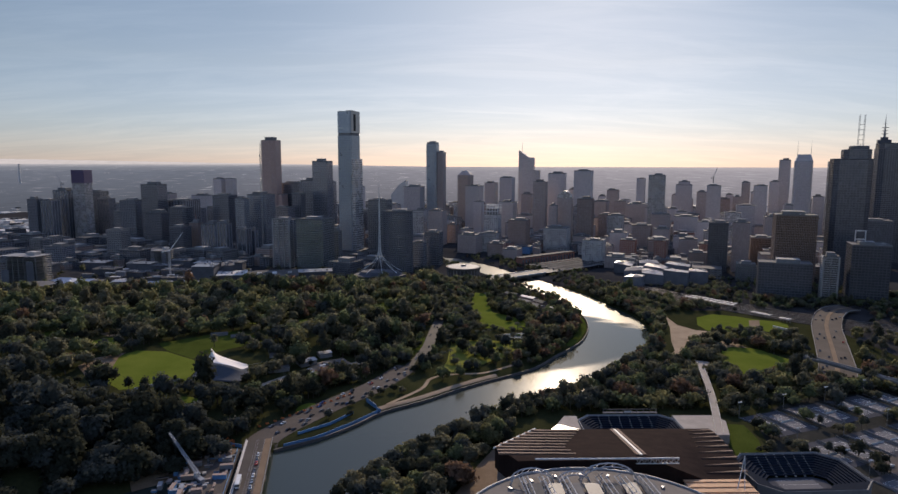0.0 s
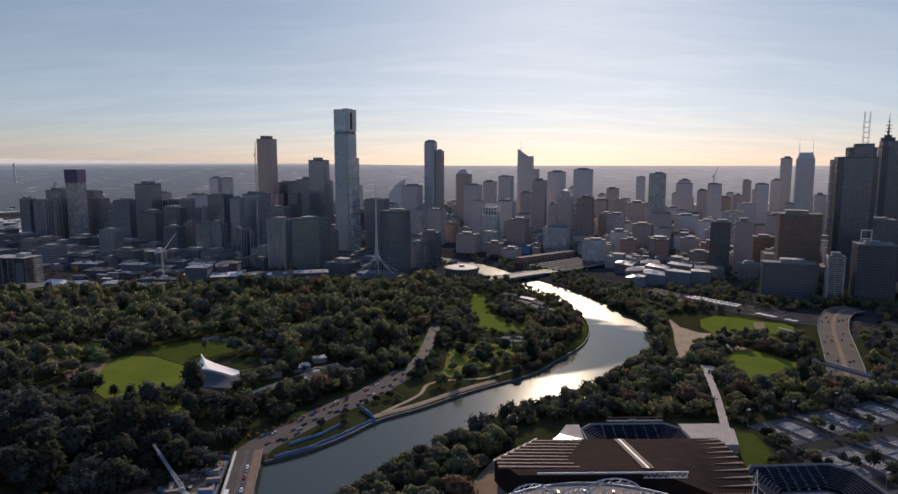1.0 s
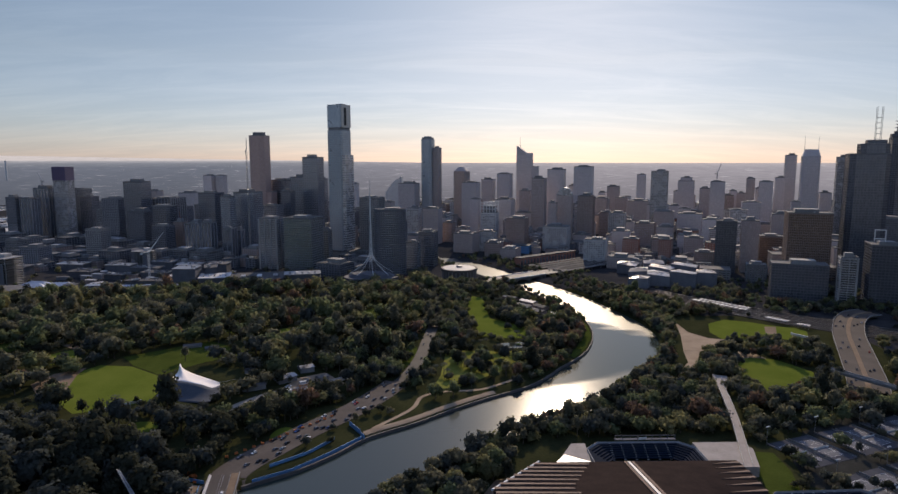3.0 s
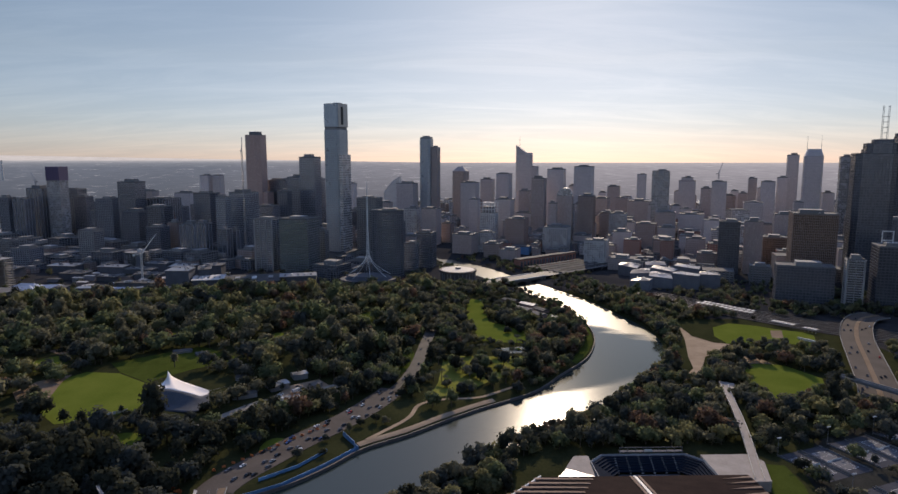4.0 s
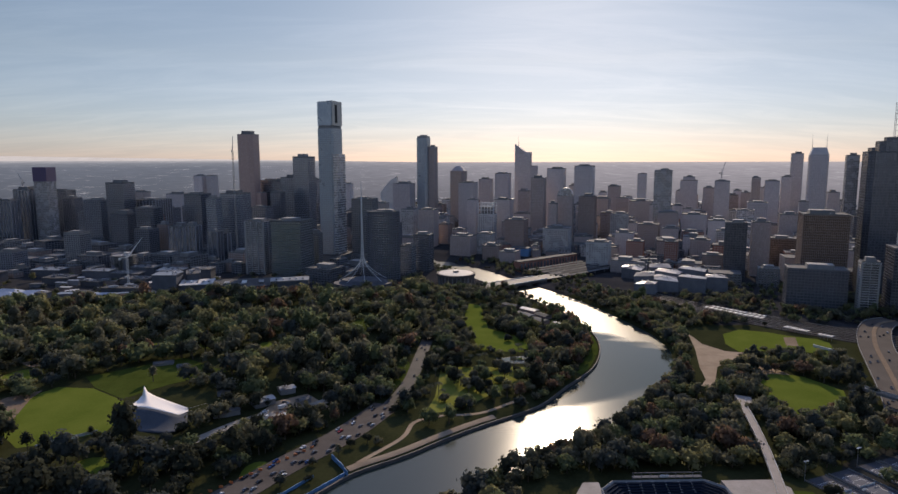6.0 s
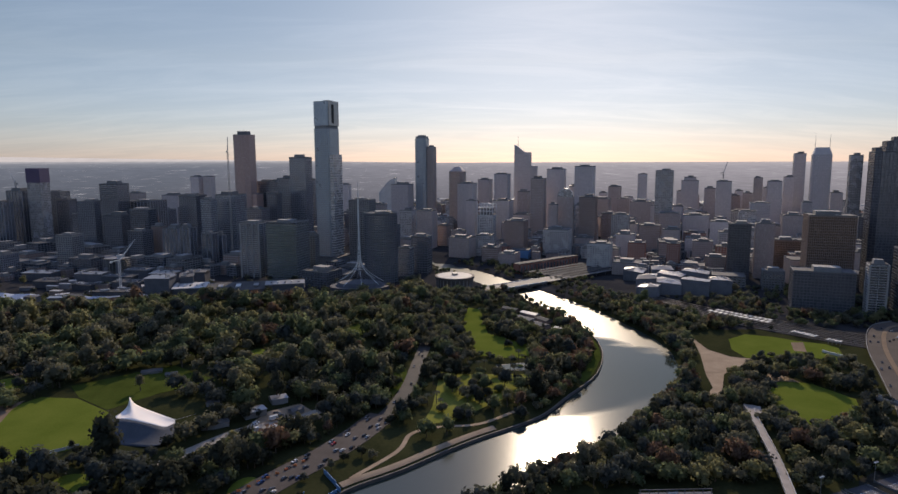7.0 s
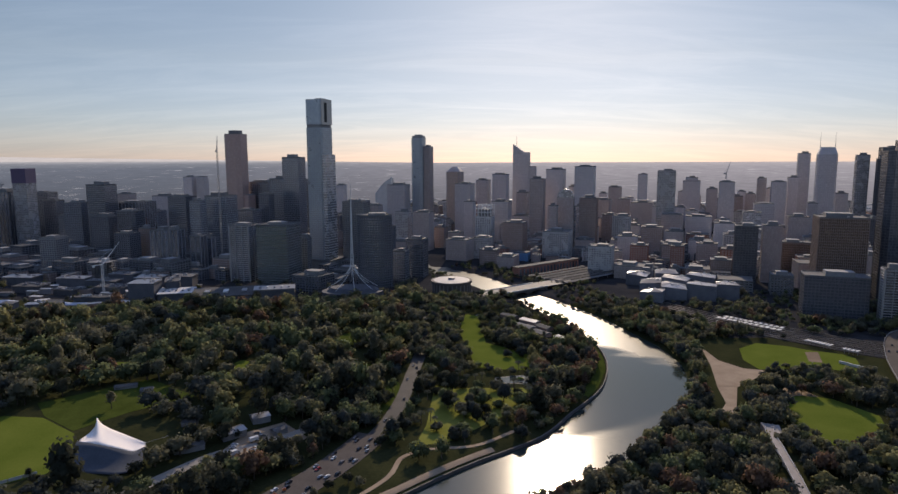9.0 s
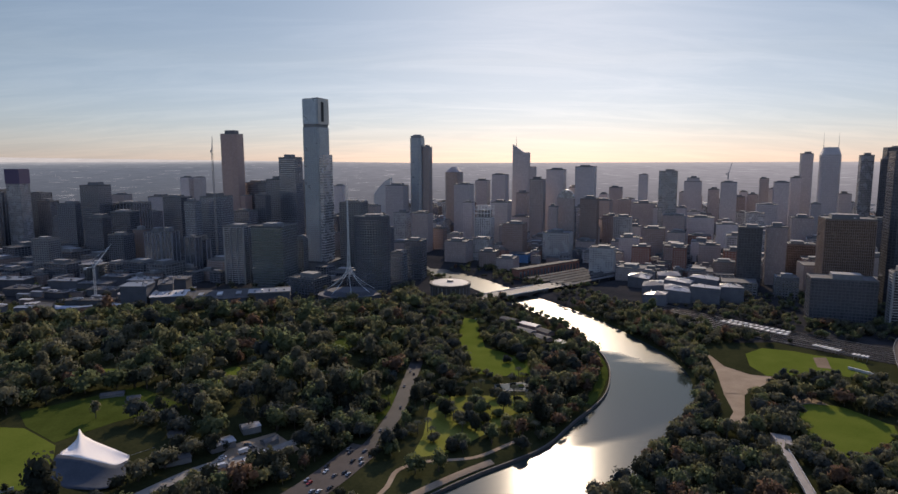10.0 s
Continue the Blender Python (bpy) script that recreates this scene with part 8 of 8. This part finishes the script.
SPOTS += scatter([(240, 560), (262, 640), (290, 675), (330, 700), (405, 680), (375, 560), (300, 520), (245, 500)], 10, trng, (5, 4, 1, 0.5), (0.6, 1.0), 0.9)
SPOTS += scatter([(240, 440), (250, 540), (330, 545), (420, 600), (400, 500), (320, 470), (270, 460)], 10, trng, (6, 3, 1, 0.3), (0.6, 1.0), 0.9)
SPOTS += scatter([(225, 900), (290, 790), (340, 800), (420, 790), (300, 950), (215, 1000)], 10, trng, (6, 3, 1, 0.5), (0.6, 0.95), 0.9)
SPOTS += scatter([(-640, 960), (-300, 955), (-20, 945), (-20, 975), (-260, 985), (-640, 990)], 11, trng, (6, 3, 1, 1), (0.6, 0.9), 0.8)
SPOTS += scatter([(-640, 990), (-260, 985), (-20, 975), (20, 930), (12, 1010), (-60, 1040), (-640, 1040)], 13, trng, (6, 3, 1, 1), (0.5, 0.8), 0.75)
SPOTS += scatter([(215, 1000), (300, 950), (420, 800), (460, 860), (430, 960), (300, 965), (230, 1060), (190, 1060)], 10, trng, (6, 3, 1, 0.5), (0.45, 0.8), 0.85)
SPOTS += scatter([(440, 830), (640, 700), (640, 900), (470, 930)], 11, trng, (6, 3, 1, 0.5), (0.45, 0.75), 0.8)
SPOTS += scatter([(440, 800), (500, 815), (640, 800), (680, 840), (640, 900), (440, 870)], 10, trng, (6, 3, 1, 0.3), (0.5, 0.85), 0.85)
SPOTS += scatter([(400, 880), (470, 900), (700, 860), (700, 1000), (560, 1040), (420, 1010), (380, 950)], 12, trng, (6, 3, 1, 0.3), (0.45, 0.8), 0.8)
SPOTS += scatter([(400, 480), (640, 560), (640, 800), (560, 780), (470, 690), (420, 600)], 13, trng, (6, 3, 1, 0.5), (0.5, 0.9), 0.6)
SPOTS += scatter([(226, 447), (235, 330), (400, 330), (400, 520), (350, 500)], 7.5, trng, (6, 3, 1, 0.3), (0.4, 0.75), 0.75)
SPOTS += scatter([(325, 480), (350, 580), (385, 560), (420, 600), (430, 500)], 9, trng, (6, 3, 1, 0.3), (0.5, 0.9), 0.9)
SPOTS += scatter([(-30, 960), (80, 960), (130, 1000), (90, 1010), (0, 1010), (-10, 1090), (-40, 1090)], 9.5, trng, (6, 3, 1, 0.5), (0.6, 0.95), 0.85)
SPOTS += scatter([(165, 1085), (240, 1075), (275, 1120), (160, 1250), (100, 1260)], 9.5, trng, (6, 3, 1, 0.5), (0.45, 0.7), 0.7)
SPOTS += scatter([(60, 1090), (150, 1080), (120, 1260), (20, 1300), (-30, 1200)], 10, trng, (6, 3, 1, 0.5), (0.45, 0.7), 0.7)
SPOTS += scatter([(-16, 748), (34, 745), (28, 950), (-8, 950)], 8.5, trng, (5, 3, 1, 1), (0.55, 0.9), 0.95)
SPOTS += line_bank(BANK_L, 570, 655, 7, (4, 8), trng, (3, 2, 1, 4, 1, 1), (0.5, 0.85))
SPOTS += line_bank(BANK_L, 655, 830, 7, (12, 17), trng, (2, 1, 1, 5, 1, 1), (0.7, 1.1))
SPOTS += line_bank(BANK_L, 905, 990, 8, (5, 9), trng, (3, 2, 1, 3, 1, 1), (0.5, 0.8))
SPOTS += line_bank(BANK_R, 345, 1000, 6, (3, 7), trng, (5, 4, 1, 0.5, 2, 1), (0.45, 0.8))
SPOTS += line_bank(BANK_R, 385, 545, 8, (2.5, 4), random.Random(5), (5, 4, 1, 0.5, 2, 1), (0.8, 1.1))
SPOTS += line_bank(BANK_R, 345, 620, 7, (9, 14), trng, (5, 4, 1, 0.5, 2, 1), (0.5, 0.9))
SPOTS += scatter([(-100, 428), (-42, 476), (-12, 522), (-62, 500)], 9, trng, (5, 3, 1, 1), (0.35, 0.6), 0.35)
SPOTS += scatter([(-640, 1000), (-300, 1000), (-300, 1120), (-640, 1160)], 16, trng, (5, 3, 1, 1), (0.45, 0.75), 0.5)
for k in range(190):
    x, y = trng.uniform(-640, -130), trng.uniform(905, 1110)
    if y > 880 + (x + 640) * 0.22 and not (x < -300 and y < 965) and all(math.hypot(x - a, y - b) > r * 0.7 + 3 for a, b, r in FOOT):
        SPOTS.append((x, y, trng.uniform(0.4, 0.85), trng.choice([0, 0, 1, 4])))
SPOTS += scatter([(206, 392), (216, 388), (262, 404), (300, 420), (296, 426), (228, 402)], 8, trng, (6, 3, 1, 0), (0.4, 0.6), 0.9)
SPOTS += scatter([(224, 408), (240, 412), (262, 452), (246, 470), (228, 452)], 9, trng, (6, 3, 1, 0.3), (0.45, 0.75), 0.8)
SPOTS += scatter([(216, 444), (234, 450), (250, 540), (246, 575), (234, 560), (224, 500)], 8.5, trng, (6, 3, 1, 0.3), (0.5, 0.85), 0.85)
SPOTS += [(-158, 507, 0.85, 0), (-151, 517, 1.0, 1), (-147, 528, 0.9, 0), (-163, 494, 0.6, 4), (-186, 496, 0.55, 0), (-206, 492, 0.7, 0), (-212, 498, 0.6, 2), (-172, 492, 0.5, 1)]
SPOTS += [(-63, 327, 0.9, 4), (-56, 335, 0.75, 0), (-50, 346, 1.0, 1), (-42, 356, 1.05, 0), (-35, 367, 1.0, 1), (-27, 377, 1.0, 4), (-17, 388, 0.95, 1), (-7, 397, 0.85, 0), (-45, 340, 0.9, 1)]


def haze_leaf(x, y, leaf):
    """Haze and shade by leaf colour: dark trees at the near end of the park, lighter olive ones farther up; few russet
    ones.
    """
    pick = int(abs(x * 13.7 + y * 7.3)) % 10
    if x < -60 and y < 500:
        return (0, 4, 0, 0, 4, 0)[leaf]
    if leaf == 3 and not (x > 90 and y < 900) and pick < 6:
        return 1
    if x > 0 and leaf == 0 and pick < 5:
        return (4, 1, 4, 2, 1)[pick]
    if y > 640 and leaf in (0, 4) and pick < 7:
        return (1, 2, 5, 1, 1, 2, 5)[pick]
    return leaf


SPOTS = [(x, y, s, haze_leaf(x, y, leaf)) for x, y, s, leaf in SPOTS]
SHEDS = [(92, 915), (128, 882), (152, 838), (158, 792), (146, 790), (118, 840), (92, 892)]
OPEN_GROUND = [LAWN_BOWL, LAWN_EAST, LAWN_NORTH, GRASS_A, GRASS_C, GRASS_B, SHEDS, POND, ellipse(63, 906, 13, 20), PLAZA, [(340, 876), (356, 884), (402, 812), (390, 802)], GREEN_SIDE, [(-640, 885), (-500, 905), (-400, 938), (-300, 952), (-300, 985), (-640, 965)]]


def kept_low(x, y, s):
    """Trees just south of open ground stay small; none stand on it."""
    d = math.hypot(x - 5, y - 85)
    for reach, k in ((7, 0.55), (16, 0.62), (26, 0.75)):
        qx, qy = x + (x - 5) / d * reach * s * 1.2, y + (y - 85) / d * reach * s * 1.2
        if any(inside(p, qx, qy) for p in OPEN_GROUND):
            return s * k
    return s


SPOTS = [(x, y, kept_low(x, y, s), leaf) for x, y, s, leaf in SPOTS if not inside(SHEDS, x, y) and math.hypot(x - 63, (y - 904) * 0.7) > 12 and not (x > 130 and 640 < y < 830 and river_distance(x, y) < 10 and x < 190)]
for (ax, ay), (bx, by) in zip(LINLITHGOW[4::2], LINLITHGOW[6::2]):
    if ay < 740:
        ln = math.hypot(bx - ax, by - ay)
        for off in (-13.5, 12.0, 19.0):
            if trng.random() < 0.8:
                x, y = ax - (by - ay) / ln * off + trng.uniform(-2, 2), ay + (bx - ax) / ln * off + trng.uniform(-3, 3)
                SPOTS.append((x, y, trng.uniform(0.6, 0.95), trng.choice([0, 4, 1, 0, 2])))
SPOTS += scatter([(-158, 452), (-128, 452), (-104, 486), (-72, 534), (-78, 548), (-112, 512), (-150, 488)], 9, trng, (6, 3, 1, 0), (0.6, 0.95), 0.8)
SPOTS += scatter([(-92, 590), (-62, 560), (-40, 590), (-22, 640), (-60, 650), (-100, 620)], 10, trng, (6, 3, 1, 0.5), (0.7, 1.1), 0.85)
SPOTS = [p for p in SPOTS if p[1] < 790 or all(math.hypot(p[0] - a, p[1] - b) > r * 0.85 + 3 for a, b, r in FOOT)]
SPOTS += [(239, 389, 0.45, 0), (246, 388, 0.5, 0), (255, 388, 0.48, 4), (263, 388, 0.5, 0), (272, 384, 0.95, 0), (276, 372, 0.8, 0), (270, 360, 0.7, 0)]
NEAR = [s for s in SPOTS if (-260 < s[0] < -60 and s[1] < 470) or (-60 <= s[0] < 150 and s[1] < 500)]
NEAR = sorted(NEAR, key=lambda s: s[1])[:240]
near_set = set(NEAR)
for x, y, s, leaf in NEAR:
    plant_tree(x, y, s, leaf, trng)
tree_stuff("far_trees", [s for s in SPOTS if s not in near_set], "mixed green and russet parkland trees along the river")


def palm_mesh():
    g = Geo()
    rng = random.Random(2)
    for k in range(16):
        a = k * 2 * math.pi / 16 + rng.uniform(-0.1, 0.1)
        up = rng.uniform(0.2, 0.9)
        pts = [(0, 0, 9.0), (1.3 * math.cos(a), 1.3 * math.sin(a), 9.0 + up), (2.6 * math.cos(a), 2.6 * math.sin(a), 8.8 + up * 0.8), (3.5 * math.cos(a), 3.5 * math.sin(a), 7.6 + up * 0.5)]
        s = Vector((-math.sin(a), math.cos(a), 0))
        rows = [[tuple(Vector(p) + s * w), tuple(Vector(p) + Vector((0, 0, w * 0.4))), tuple(Vector(p) - s * w)] for p, w in zip(pts, (0.15, 0.5, 0.45, 0.08))]
        g.sheet(rows)
    return g.mesh("fronds", LEAVES[1])


PALM = palm_mesh()
PALM_TRUNK = Geo().tube((0, 0, -0.4), (0.1, 0, 4.5), 0.35, 0.26, 7).tube((0.1, 0, 4.5), (0, 0, 9.1), 0.26, 0.22, 7).mesh("trunk", M_BARK)
for k in range(64):
    if k < 34:
        x, y = 4 + k * 2.9 + trng.uniform(-3, 3), 416 + k * 2.9 + trng.uniform(-3, 3)
    else:
        x, y = trng.uniform(5, 95), trng.uniform(575, 700)
    if river_distance(x, y) < 4:
        continue
    ob = thing("palm_tree", pose(x, y, ground_z(x, y), 0, 0, trng.uniform(0, 360)) @ Matrix.Scale(trng.uniform(1.15, 1.6) if k < 34 else trng.uniform(0.8, 1.25), 4), "slim palm tree with arching fronds beside the river", "palm", "riverside palms")
    part("trunk", PALM_TRUNK, None, ob)
    part("fronds", PALM, None, ob)
for k in range(54):
    x, y = (trng.uniform(5, 98), trng.uniform(560, 672)) if k < 38 else (trng.uniform(76, 112), trng.uniform(745, 890))
    if river_distance(x, y) > 6 and not inside(POND, x, y) and math.hypot(x - 84, y - 682) > 22 and (k % 3 or y < 700):
        plant_tree(x, y, trng.uniform(0.5, 0.95), trng.choice([0, 0, 1, 2, 4]), trng, "on the garden lawn")
